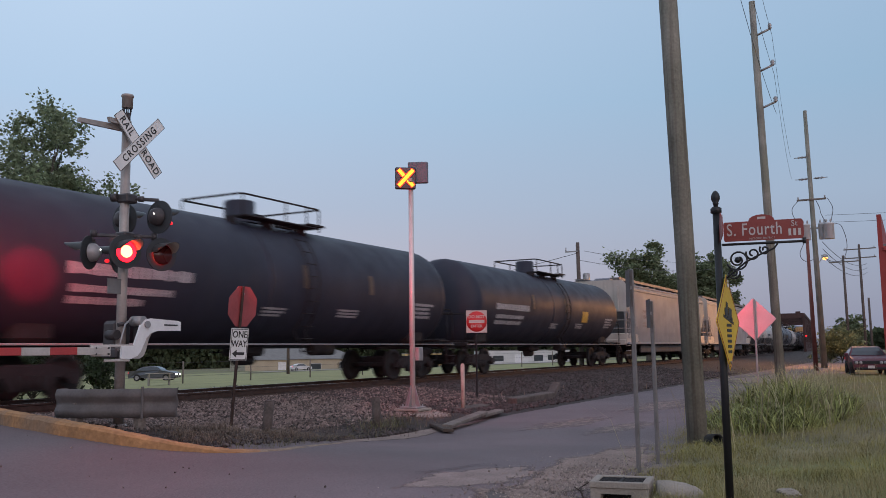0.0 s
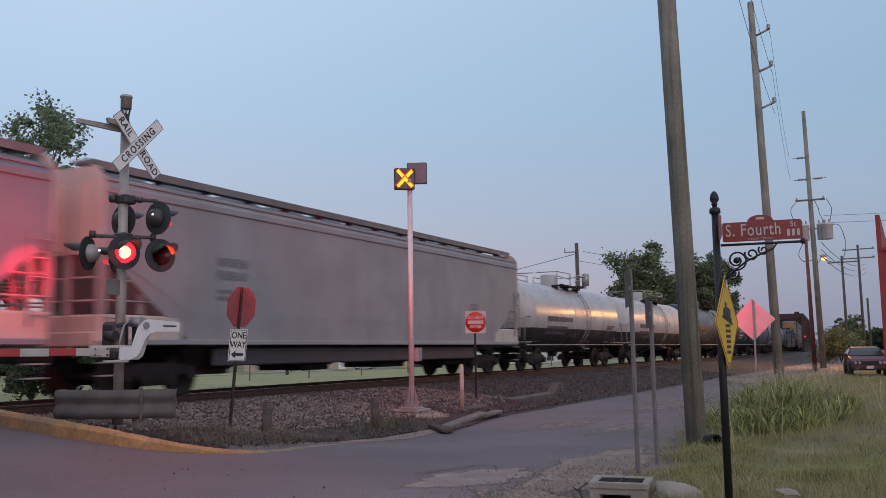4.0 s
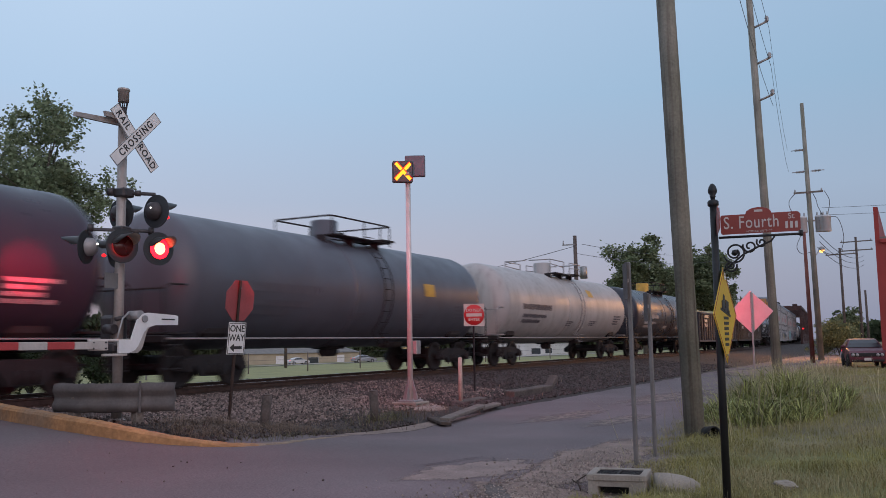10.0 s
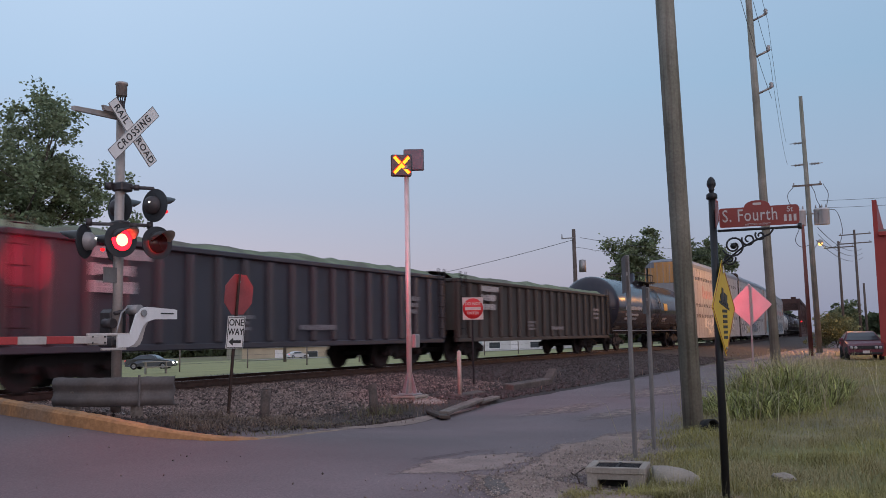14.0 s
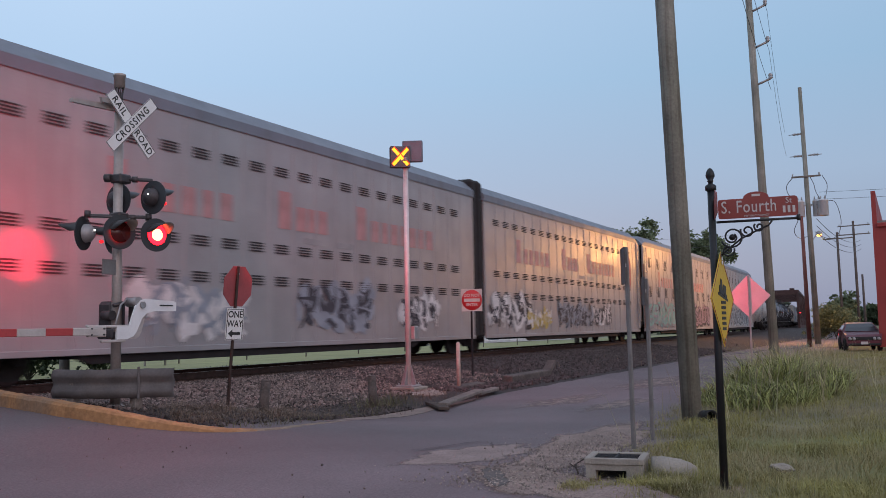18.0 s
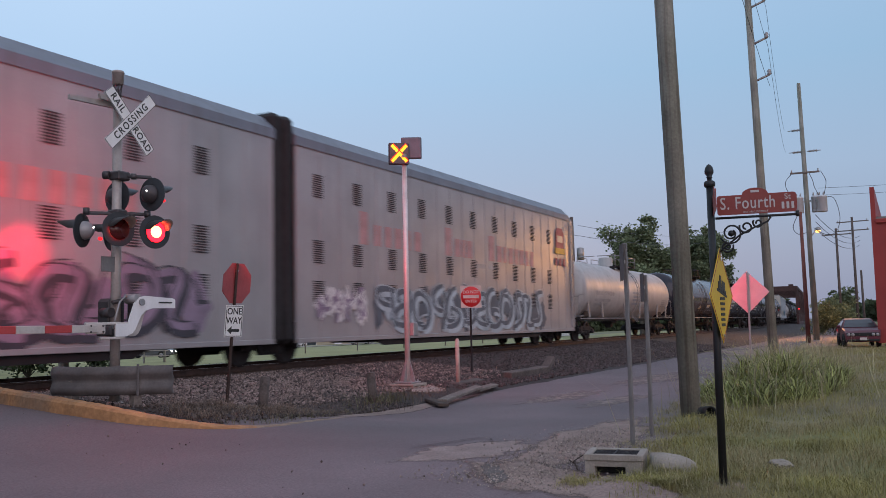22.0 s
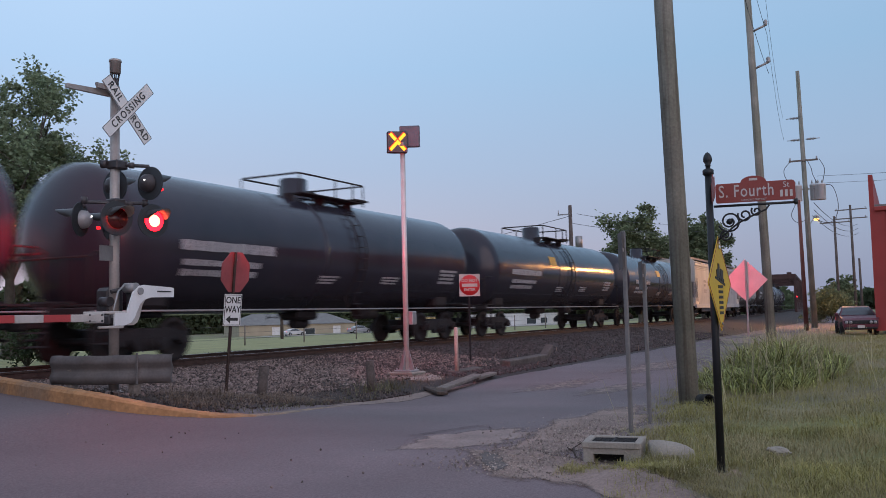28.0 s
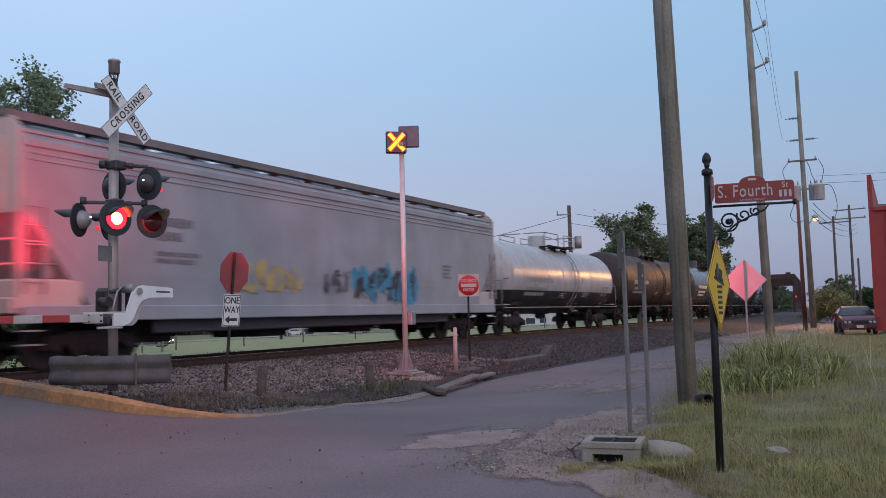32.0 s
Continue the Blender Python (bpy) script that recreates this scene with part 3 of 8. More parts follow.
for side in (-1, 1):
    rail = part("rail", swept([(side * 0.753 + p, RAIL_Z + q) for p, q in RAIL_PROFILE], RAIL_RUNS), RAIL_STEEL)
    structure(rail, "rusty steel rail with a polished top", "rail")
    part("rail_head", swept([(side * 0.753 + p, RAIL_Z + q) for p, q in ((-0.025, 0.003), (-0.025, 0.0), (0.025, 0.0), (0.025, 0.003))], RAIL_RUNS), RAIL_TOP, rail)
tie_mesh = Geo().box((0, 0, 0), (0.22, 2.6, 0.16), ch=0.015).mesh("tie", TIE)
bed = part("ballast_bed", grid("ballast_bed", spaced((8.6, 60, 1.1), (60, 400, 40)), [8.3, 8.75, 9.4, 10.3, 11.2, 12.0, 12.7, 13.3, 17.3, 18.2, 19.4],
            lambda x, y: land_z(max(x, 8.45), y) + (0.03 if 8.6 < y < 19 else -0.01) + 0.04 * noise.noise((x * 1.3, y * 1.3, 2)), GRAVEL_BED,
            lambda x, y: x if x > 8.7 else kerb_x(y) + 0.14))
structure(bed, "bed of crushed stone ballast under the rails", "ballast")
bank = part("ballast_bank", swept([(-6.4, -0.7), (-5.2, 0.12), (-3.4, 0.26), (-1.9, 0.43), (1.9, 0.43), (3.6, 0.1), (5.6, -1.6)], ((69, 126, 3), (126, 420, 30)), False), GRAVEL_BED)
structure(bank, "dark stone bank carrying the bending track to the bridge", "ballast")
for i in range(110):
    part("tie", tie_mesh, None, bed, m=pose(9.0 + 0.53 * i, TRACK + random.uniform(-0.05, 0.05), 0.385, 0, 0, random.uniform(-1, 1)))


def scatter_stones(count, where, size, seed):
    """Small rough stones, each a jittered octahedron."""
    rnd = random.Random(seed)
    g = Geo()
    faces = [(0, 2, 4), (2, 1, 4), (1, 3, 4), (3, 0, 4), (2, 0, 5), (1, 2, 5), (3, 1, 5), (0, 3, 5)]
    for _ in range(count):
        x, y, z = where(rnd)
        s = size * rnd.uniform(0.55, 1.35)
        vs = []
        e = Euler((rnd.uniform(0, 6), rnd.uniform(0, 6), rnd.uniform(0, 6)))
        for v in ((1, 0, 0), (-1, 0, 0), (0, 1, 0), (0, -1, 0), (0, 0, 0.75), (0, 0, -0.75)):
            p = Vector(v) * s * rnd.uniform(0.75, 1.25)
            p.rotate(e)
            vs.append((x + p.x, y + p.y, z + p.z))
        g.add(vs, faces)
    return g


def on_slope(rnd):
    x = 9.0 + 14 * rnd.random() ** 1.4
    y = rnd.uniform(9.5, 14.3)
    if y < 10.3 and rnd.random() < 0.55:
        y += 1.5
    return x, y, land_z(max(x, 8.45), y) + 0.035


def far_slope(rnd):
    x = 18 + 32 * rnd.random() ** 1.5
    y = rnd.uniform(8.55, 14.3)
    return x, y, land_z(x, y) + 0.03


tagged(part("ballast_stones", scatter_stones(27000, on_slope, 0.037, 3), STONE), "loose crushed pinkish-grey ballast stones beside the track", "gravel", kind="stuff")
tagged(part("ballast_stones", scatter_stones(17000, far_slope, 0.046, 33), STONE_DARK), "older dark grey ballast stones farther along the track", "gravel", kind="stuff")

# ---- rolling stock: local x along the track, local z up from the rail head ----
MESHES = {}


def cached(key, build):
    if key not in MESHES:
        MESHES[key] = build()
    return MESHES[key]


def wheel_mesh():
    def build():
        g = Geo()
        prof = [(0.0, -0.06), (0.10, -0.075), (0.13, -0.02), (0.36, -0.03), (0.39, -0.065), (0.455, -0.065), (0.46, -0.05), (0.46, 0.04), (0.49, 0.05), (0.49, 0.075),
                (0.38, 0.075), (0.36, 0.02), (0.13, 0.02), (0.0, 0.05)]
        g.lathe(prof, 20, pose(0, 0, 0, 90))
        return g.mesh("wheel", WHEEL)
    return cached("wheel", build)


def truck(parent, x):
    """A two-axle freight truck with cast side frames, springs and four wheels."""
    def frame_mesh():
        g = Geo()
        g.prism([(-1.15, 0.38), (-1.0, 0.62), (-0.45, 0.72), (0.45, 0.72), (1.0, 0.62), (1.15, 0.38), (0.98, 0.36), (0.62, 0.5), (0.42, 0.24), (-0.42, 0.24), (-0.62, 0.5), (-0.98, 0.36)],
                0.14, pose(0, 0.07, 0, 90))
        for sx in (-0.2, 0, 0.2):
            g.cyl((sx, -0.09, 0.27), (sx, -0.09, 0.52), 0.06, n=8)
        for sx in (-0.9, 0.9):
            g.cyl((sx, -0.16, 0.46), (sx, 0.05, 0.46), 0.12, n=10)
        return g.mesh("side_frame", UNDER)

    def bolster_mesh():
        g = Geo().box((0, 0, 0.6), (0.4, 2.2, 0.24), ch=0.03)
        for sx in (-0.9, 0.9):
            g.cyl((sx, -1.0, 0.46), (sx, 1.0, 0.46), 0.08, n=8)
        return g.mesh("truck", UNDER)
    t = part("truck", cached("bolster", bolster_mesh), None, parent, m=pose(x, 0, 0))
    for sy in (-1, 1):
        part("side_frame", cached("side_frame", frame_mesh), None, t, m=pose(0, 1.02 * sy, 0, 0, 0, 0 if sy < 0 else 180))
        for sx in (-0.9, 0.9):
            part("wheel", wheel_mesh(), None, t, m=pose(sx, 0.753 * sy, 0.46, 0, 0, 0 if sy < 0 else 180))
    return t


def coupler(parent, x, s):
    def build():
        g = Geo().box((0.3, 0, 0), (0.7, 0.16, 0.2), ch=0.03).box((0.68, 0.05, 0), (0.2, 0.3, 0.28), ch=0.05)
        g.tube([(0.1, 0.35, 0.02), (0.35, 0.4, -0.3), (0.65, 0.38, -0.32)], 0.03)
        return g.mesh("coupler", UNDER)
    part("coupler", cached("coupler", build), None, parent, m=pose(x, 0, 0.86, 0, 0, 0 if s > 0 else 180))


def ladder_mesh(key, h, w, material, n):
    def build():
        g = Geo()
        for sx in (-w / 2, w / 2):
            g.box((sx, 0, h / 2), (0.05, 0.03, h))
        for i in range(n):
            g.cyl((-w / 2, 0, (i + 0.6) * h / n), (w / 2, 0, (i + 0.6) * h / n), 0.014, n=6)
        return g.mesh("ladder", material)
    return cached((key, h, w), build)


def bars(parent, x, z, y, w, h, rows, material, seed, name="stencil", tilt=None):
    """Unreadable lettering: each row one plain strip of uneven height; tilt lays it on a round shell of that (centre height, radius)."""
    rnd = random.Random(seed)
    rh = h / rows
    for r in range(rows):
        end = w / 2 - (rnd.random() * 0.3 * w if r else 0)
        zz = z + h / 2 - (r + 0.5) * rh
        cx, tall, vs = -w / 2, True, []
        while cx < end:
            lw = rnd.uniform(0.35, 0.75) * rh if tall else 0.1 * rh
            hh = rh * rnd.uniform(0.28, 0.36) if tall else rh * 0.03
            for q in (cx, min(cx + lw, end)):
                for e in (-hh, hh):
                    yy = -math.sqrt(max(0.01, (tilt[1] + 0.012) ** 2 - (zz + e - tilt[0]) ** 2)) if tilt else y - 0.003
                    vs.append((x + q, yy, zz + e))
            cx += lw
            tall = not tall
        n = len(vs) // 2
        part(name, Geo().add(vs, [(2 * i, 2 * i + 2, 2 * i + 3, 2 * i + 1) for i in range(n - 1)]), material, parent)


def tank_car(L, shell, label, dome=None, panels=None, marks=STENCIL, rad=1.63, c=2.62, rail_mat=None, seed=0, under=None, braced=False):
    """A railway tank car; L is its length over the couplers."""
    dome, under, rail_mat = dome or shell, under or UNDER, rail_mat or UNDER
    car = thing("tank_car", Matrix(), label, "tank car", "cars of the freight train")
    B = L / 2 - 0.45
    T = B - 0.3

    def shell_mesh():
        prof = []
        for i in range(9):
            a = math.pi / 2 * i / 8
            prof.append((rad * math.sin(a) ** 0.8, -T + 0.75 - 0.75 * math.cos(a)))
        prof += [(rad, -T + 0.8), (rad, -T + 1.0), (rad, -0.96), (rad, -0.9), (rad + 0.012, -0.9), (rad + 0.012, -0.82), (rad, -0.82), (rad, -0.76), (rad, T - 1.0), (rad, T - 0.8)]
        prof += [(r, -z) for r, z in reversed(prof[:9])]
        return Geo().lathe(prof, 40, pose(0, 0, c, 0, 90)).mesh("tank_shell", shell)
    part("tank_shell", cached(("shell", shell.name, round(L, 1), rad, c), shell_mesh), None, car)
    top = c + rad
    for sx in (-1, 1):
        part("stub_sill", Geo().box((sx * (B - 1.55), 0, 1.12), (3.1, 0.75, 0.36), ch=0.04), under, car)
        part("saddle", Geo().box((sx * (B - 2.0), 0, 1.35), (0.9, 2.3, 0.5), ch=0.1), under, car)
        part("end_beam", Geo().box((sx * (B - 0.12), 0, 1.08), (0.24, 2.95, 0.16), ch=0.02), under, car)
        part("end_platform", Geo().box((sx * (B - 0.56), 0, 1.2), (0.62, 2.8, 0.05), ch=0.01), rail_mat, car)
    part("bottom_outlet", Geo().box((0, 0, 0.95 + (c - rad) * 0.1), (1.0, 0.7, 0.5), ch=0.08), under, car)
    part("air_tank", Geo().cyl((2.2, -0.5, 0.95), (3.2, -0.5, 0.95), 0.17, n=10), under, car)
    part("outlet_cap", Geo().cyl((-0.3, 0, 0.72), (0.3, 0, 0.72), 0.16, n=10), under, car)
    for sy in (-1, 1):
        part("side_rail", Geo().tube([(-B + 0.1, sy * 1.5, 1.08), (B - 0.1, sy * 1.5, 1.08)], 0.022), HANDRAIL, car, "long pale side handrail")
    for sx in (-1, 1):
        g = Geo()
        g.tube([(sx * (B - 0.05), -1.42, 1.1), (sx * (B - 0.05), -1.42, 2.15), (sx * (B - 0.25), -1.42, 2.25), (sx * (B - 1.0), -1.42, 2.25)], 0.022)
        g.tube([(sx * (B - 0.05), 1.42, 1.1), (sx * (B - 0.05), 1.42, 2.15), (sx * (B - 0.05), -1.42, 2.15)], 0.022)
        for q in (-0.7, 0, 0.7):
            g.tube([(sx * (B - 0.05), q, 1.1), (sx * (B - 0.05), q, 2.15)], 0.018)
        part("end_handrail", g, rail_mat, car)
        st = Geo()
        for q in (0.45, 0.7, 0.95):
            st.box((sx * (B - 0.3), -1.42, q), (0.45, 0.2, 0.03))
        for q in (-0.23, 0.23):
            st.box((sx * (B - 0.3) + q, -1.45, 0.75), (0.03, 0.05, 0.66))
        part("step", st, under, car)
        truck(car, sx * (B - 2.0))
        coupler(car, sx * (B - 0.1), sx)
    if braced:
        bars(car, 0.9, c - 0.3, 0, 2.3, 0.8, 4, SPRAY["slate"], 77, name="graffiti", tilt=(c, rad))
        for q in (-T + 1.2, -T + 3.4, -1.6, 1.6, T - 3.4, T - 1.2):
            for sy in (-1, 1):
                part("brace", Geo().box((0, 0, 0), (0.16, 0.06, 1.0), pose(q, sy * 1.42, 1.62, 0, 14 if q > 0 else -14), ch=0.01), HANDRAIL, car, "pale steel brace")
    # valve dome, platform and guard rails on top
    part("valve_dome", Geo().lathe([(0, 0.60), (0.36, 0.59), (0.40, 0.55), (0.40, 0.08), (0.48, 0.05), (0.48, 0)][::-1], 18, pose(-0.2, 0, top - 0.04)), dome, car)
    g = Geo()
    for sy in (-1, 1):
        g.box((0.3, sy * 0.88, top - 0.02), (3.1, 0.46, 0.03))
        for q in (-1.4, 0, 1.4):
            g.box((q, sy * 0.75, top - 0.16), (0.06, 0.3, 0.26))
    g.box((1.7, 0, top + 0.05), (0.7, 2.2, 0.05))
    g.cyl((0.75, 0.1, top), (0.75, 0.1, top + 0.28), 0.16, n=10).cyl((1.15, -0.15, top), (1.15, -0.15, top + 0.2), 0.11, n=10)
    part("top_platform", g, under, car)
    if rail_mat is UNDER:
        hi, ends = top + 0.52, (-1.28, 1.95)
        for sy in (-1, 1):
            part("guard_rail", Geo().tube([(ends[0], 0, hi), (ends[0], sy * 0.92, hi), (ends[0] + 0.08, sy * 1.0, hi), (ends[1] - 0.08, sy * 1.0, hi), (ends[1], sy * 0.92, hi), (ends[1], 0, hi)], 0.026), rail_mat, car)
            for q in (ends[0] + 0.04, 0.45, 1.35, ends[1] - 0.04):
                part("guard_post", Geo().tube([(q, sy * 1.0, top - 0.12), (q, sy * 1.0, hi)], 0.022), rail_mat, car)
    for sy in () if rail_mat is UNDER else (-1, 1):
        for x0, x1, inner in ((-2.0, -0.25, -2.0), (0.55, 2.0, 2.0)):
            outer = x0 + x1 - inner
            g = Geo().tube([(outer, sy * 1.1, top - 0.05), (outer, sy * 1.1, top + 0.54), (inner, sy * 1.1, top + 0.54), (inner, 0.08 * sy, top + 0.54)], 0.024)
            part("guard_rail", g, rail_mat, car)
            part("guard_rail", Geo().tube([(outer, sy * 1.1, top + 0.28), (inner, sy * 1.1, top + 0.34)], 0.02), rail_mat, car)
            part("guard_post", Geo().tube([(inner, sy * 1.1, top - 0.05), (inner, sy * 1.1, top + 0.53)], 0.022), rail_mat, car)
    for sy in (-1, 1):
        g = Geo()
        for q in (0.5, 0.95):
            pts = [(q, sy * math.sqrt(max(0, (rad + 0.1) ** 2 - (z - c) ** 2)), z) for z in [c - 1.2 + 0.3 * i for i in range(9)]]
            g.tube([(q, sy * 1.52, 0.85)] + pts, 0.02)
        for i in range(11):
            z = 0.9 + 0.32 * i
            y = 1.52 if z < c - 1.2 else max(1.0 if z > c else 1.52, math.sqrt(max(0.04, (rad + 0.1) ** 2 - (z - c) ** 2)))
            g.cyl((0.5, sy * y, z), (0.95, sy * y, z), 0.014, n=6)
        part("ladder", g, rail_mat, car)
    tilt = (c, rad)
    bars(car, -T + 3.6, c - 0.12, 0, 3.2, 0.34, 1, marks, seed + 1, tilt=tilt)
    bars(car, -T + 3.4, c - 0.6, 0, 2.6, 0.44, 2, marks, seed + 2, tilt=tilt)
    bars(car, T - 2.0, c - 0.5, 0, 1.2, 0.5, 4, marks, seed + 3, tilt=tilt)
    bars(car, 2.6, c - 0.7, 0, 1.0, 0.24, 3, marks, seed + 4, tilt=tilt)
    bars(car, -0.6, c - 0.75, 0, 0.9, 0.24, 3, marks, seed + 7, tilt=tilt)
    for px, pz, w, h in panels or ():
        g = Geo()
        k = 6
        zs = [pz - h / 2 + h * i / k for i in range(k + 1)]
        vs = [(px + s * w / 2, -math.sqrt((rad + 0.014) ** 2 - (q - c) ** 2), q) for q in zs for s in (-1, 1)]
        g.add(vs, [(2 * i, 2 * i + 1, 2 * i + 3, 2 * i + 2) for i in range(k)], True)
        part("placard", g, STENCIL_YELLOW if w > 0.4 else STENCIL_OCHRE, car, "yellow placard" if w > 0.4 else "faded ochre reflector strip")
    return car


def hopper_car(L, body, label, seed=0, tags=(), cut_back=2.3, sill=0.12):
    """A covered hopper with a long smooth side, sloped ends and a dark roof walk."""
    car = thing("covered_hopper", Matrix(), label, "hopper car", "cars of the freight train")
    B = L / 2 - 0.5
    ring = [(-1.57, 1.2), (-1.60, 1.8), (-1.60, 4.1), (-1.50, 4.32), (-1.15, 4.5), (-0.5, 4.62), (0, 4.64)]
    ring = ring + [(-y, z) for y, z in reversed(ring[:-1])]
    n = len(ring)
    g = Geo()
    for x0, x1 in ((-B + 0.1, B - 0.1),):
        vs = []
        for x, cut in ((x0, 1), (x0 + 0.01, 1), (x0 + cut_back, 0), (x1 - cut_back, 0), (x1 - 0.01, 1), (x1, 1)):
            for y, z in ring:
                zz = max(z, 2.9) if cut else z
                vs.append((x, y, zz))
        fs = [(k * n + i, k * n + i + 1, (k + 1) * n + i + 1, (k + 1) * n + i) for k in range(5) for i in range(n - 1)]
        fs += [(k * n + n - 1, k * n, (k + 1) * n, (k + 1) * n + n - 1) for k in range(5)]
        fs += [tuple(range(n - 1, -1, -1)), tuple(range(5 * n, 6 * n))]
        g.add(vs, fs)
    part("body", g, body, car)
    for sy in (-1, 1):
        part("side_sill", Geo().box((0, sy * 1.56, 1.2 - sill / 2), (2 * B - 0.3, 0.16, sill), ch=0.02), body, car)
        part("top_chord", Geo().box((0, sy * 1.615, 4.12), (2 * B - 0.3, 0.05, 0.16), ch=0.02), body, car)
        part("roof_edge", Geo().box((0, sy * 1.52, 4.33), (2 * B - 0.3, 0.05, 0.05)), body, car)
        for q in (3.82, 3.94) if sill > 0.2 else ():
            part("side_ridge", Geo().box((0, sy * 1.605, q), (2 * B - 0.5, 0.03, 0.045), ch=0.01), body, car)
        part("side_trough", Geo().box((0, sy * 1.3, 0.82), (2 * B - 7.0, 0.1, 0.42), ch=0.03), GON_DARK, car, "dark lower trough")
    g = Geo()
    for sy in (-1, 1):
        g.box((0, sy * 1.0, 4.69), (2 * B, 0.5, 0.08))
        g.box((0, sy * 1.24, 4.66), (2 * B, 0.03, 0.16))
        for i in range(14):
            g.box((-B + 0.6 + i * (2 * B - 1.2) / 13, sy * 0.95, 4.62), (0.05, 0.3, 0.14))
    part("roof_walk", g, POST_GREY, car, "dark grey roof walkway")
    for i in range(10):
        part("roof_hatch", cached("hopper_hatch", lambda: Geo().box((0, 0, 0), (1.3, 0.9, 0.14), ch=0.03).mesh("roof_hatch", HOPPER_GREY)), None, car, m=pose(-B + 1.6 + i * (2 * B - 3.2) / 9, 0, 4.72))
    for i in range(4):
        x = -B + 4.0 + i * (2 * B - 8.0) / 3
        g = Geo()
        vs = [(x + sx * a, sy * b, z) for z, a, b in ((1.22, 1.5, 1.35), (0.55, 0.8, 0.7)) for sx, sy in ((-1, -1), (1, -1), (1, 1), (-1, 1))]
        g.add(vs, [(0, 1, 5, 4), (1, 2, 6, 5), (2, 3, 7, 6), (3, 0, 4, 7), (4, 5, 6, 7)])
        g.box((x, 0, 0.5), (1.3, 1.5, 0.16), ch=0.03)
        part("discharge_hopper", g, UNDER, car)
    for sx in (-1, 1):
        x = sx * (B - 0.1)
        g = Geo()
        for sy in (-1, 1):
            g.box((x, sy * 1.5, 2.3), (0.1, 0.1, 1.3))
            g.box((sx * (B - 0.52 * cut_back), sy * 1.45, 2.15), (0.1, 0.08, 0.9))
            for z in (1.95, 2.35, 2.75):
                g.cyl((x, sy * 1.52, z), (sx * (B - 0.65 * cut_back), sy * 1.52, z), 0.022, n=6)
        for q in (-0.6, 0.6):
            g.box((x, q, 2.3), (0.1, 0.12, 1.3))
        for z in (1.95, 2.4):
            g.cyl((x, -1.5, z), (x, 1.5, z), 0.022, n=6)
        part("end_cage", g, HANDRAIL, car)
        shape = [(-1.6, 4.36), (-1.38, 4.6), (1.38, 4.6), (1.6, 4.36)]
        part("end_panel", Geo().prism([(-1.6, 2.86)] + shape + [(1.6, 2.86)], 0.05, pose(sx * (B - 0.07) - 0.025, 0, 0, 90, 0, 90)), HOPPER_END, car, "pale cream end panel")
        for q in (-1.1, -0.4, 0.4, 1.1):
            part("end_rib", Geo().box((sx * (B - 0.03), q, 3.6), (0.06, 0.1, 1.34), ch=0.01), HOPPER_END, car)
        part("slope_sheet", Geo().add([(sx * (B - 0.25), -1.4, 2.95), (sx * (B - 0.25), 1.4, 2.95), (sx * (B - cut_back), 1.4, 1.36), (sx * (B - cut_back), -1.4, 1.36),
                                       (sx * (B - 0.25), -1.4, 2.88), (sx * (B - 0.25), 1.4, 2.88), (sx * (B - cut_back), 1.4, 1.3), (sx * (B - cut_back), -1.4, 1.3)],
                                      [(0, 1, 2, 3), (7, 6, 5, 4), (0, 4, 5, 1), (3, 2, 6, 7), (0, 3, 7, 4), (1, 5, 6, 2)]), GON_BROWN, car)
        part("end_sill", Geo().box((sx * (B - 0.5 * cut_back), 0, 1.4), (cut_back - 0.1, 3.16, 0.56), ch=0.04).box((x, 0, 1.2), (0.2, 3.0, 0.3), ch=0.03), HOPPER_END, car)
        for sy in (-1, 1):
            part("ladder", ladder_mesh("hop", 1.7, 0.42, HANDRAIL, 5), None, car, m=pose(sx * (B - 0.32), sy * 1.66, 1.4))
        st = Geo()
        for z in (0.5, 0.75, 1.0):
            st.box((sx * (B - 0.32), -1.55, z), (0.45, 0.14, 0.03))
        part("step", st, HANDRAIL, car)
        truck(car, sx * (B - 2.1))
        coupler(car, sx * (B - 0.1), sx)
    part("underframe", Geo().box((0, 0, 1.25), (2 * B - 2, 0.5, 0.3), ch=0.03), UNDER, car)
    bars(car, -B + 3.8, 2.8, -1.607, 1.1, 0.6, 2, STENCIL_MID, seed)
    bars(car, -B + 3.9, 2.2, -1.607, 1.3, 0.3, 2, STENCIL_MID, seed + 5)
    bars(car, B - 4.0, 2.3, -1.607, 0.7, 0.5, 4, STENCIL_MID, seed + 6)
    for args in tags:
        graffiti(car, *args)
    return car


BOWLS = (((0.1, 0.46), (-0.7, 0.5), (-0.7, -0.5), (0.1, -0.46)), ((-0.1, 0.46), (0.7, 0.5), (0.7, -0.5), (-0.1, -0.46)), ((0.42, 0.42), (-0.9, 0.55), (0.9, -0.55), (-0.42, -0.42)),
         ((-0.35, 0.44), (0.65, 0.55), (0.5, -0.05), (-0.2, 0.02)), ((-0.2, 0.02), (0.85, 0.05), (0.6, -0.55), (-0.35, -0.44)), ((-0.34, 0.48), (-0.42, 0.1), (-0.3, -0.1), (-0.4, -0.48)))


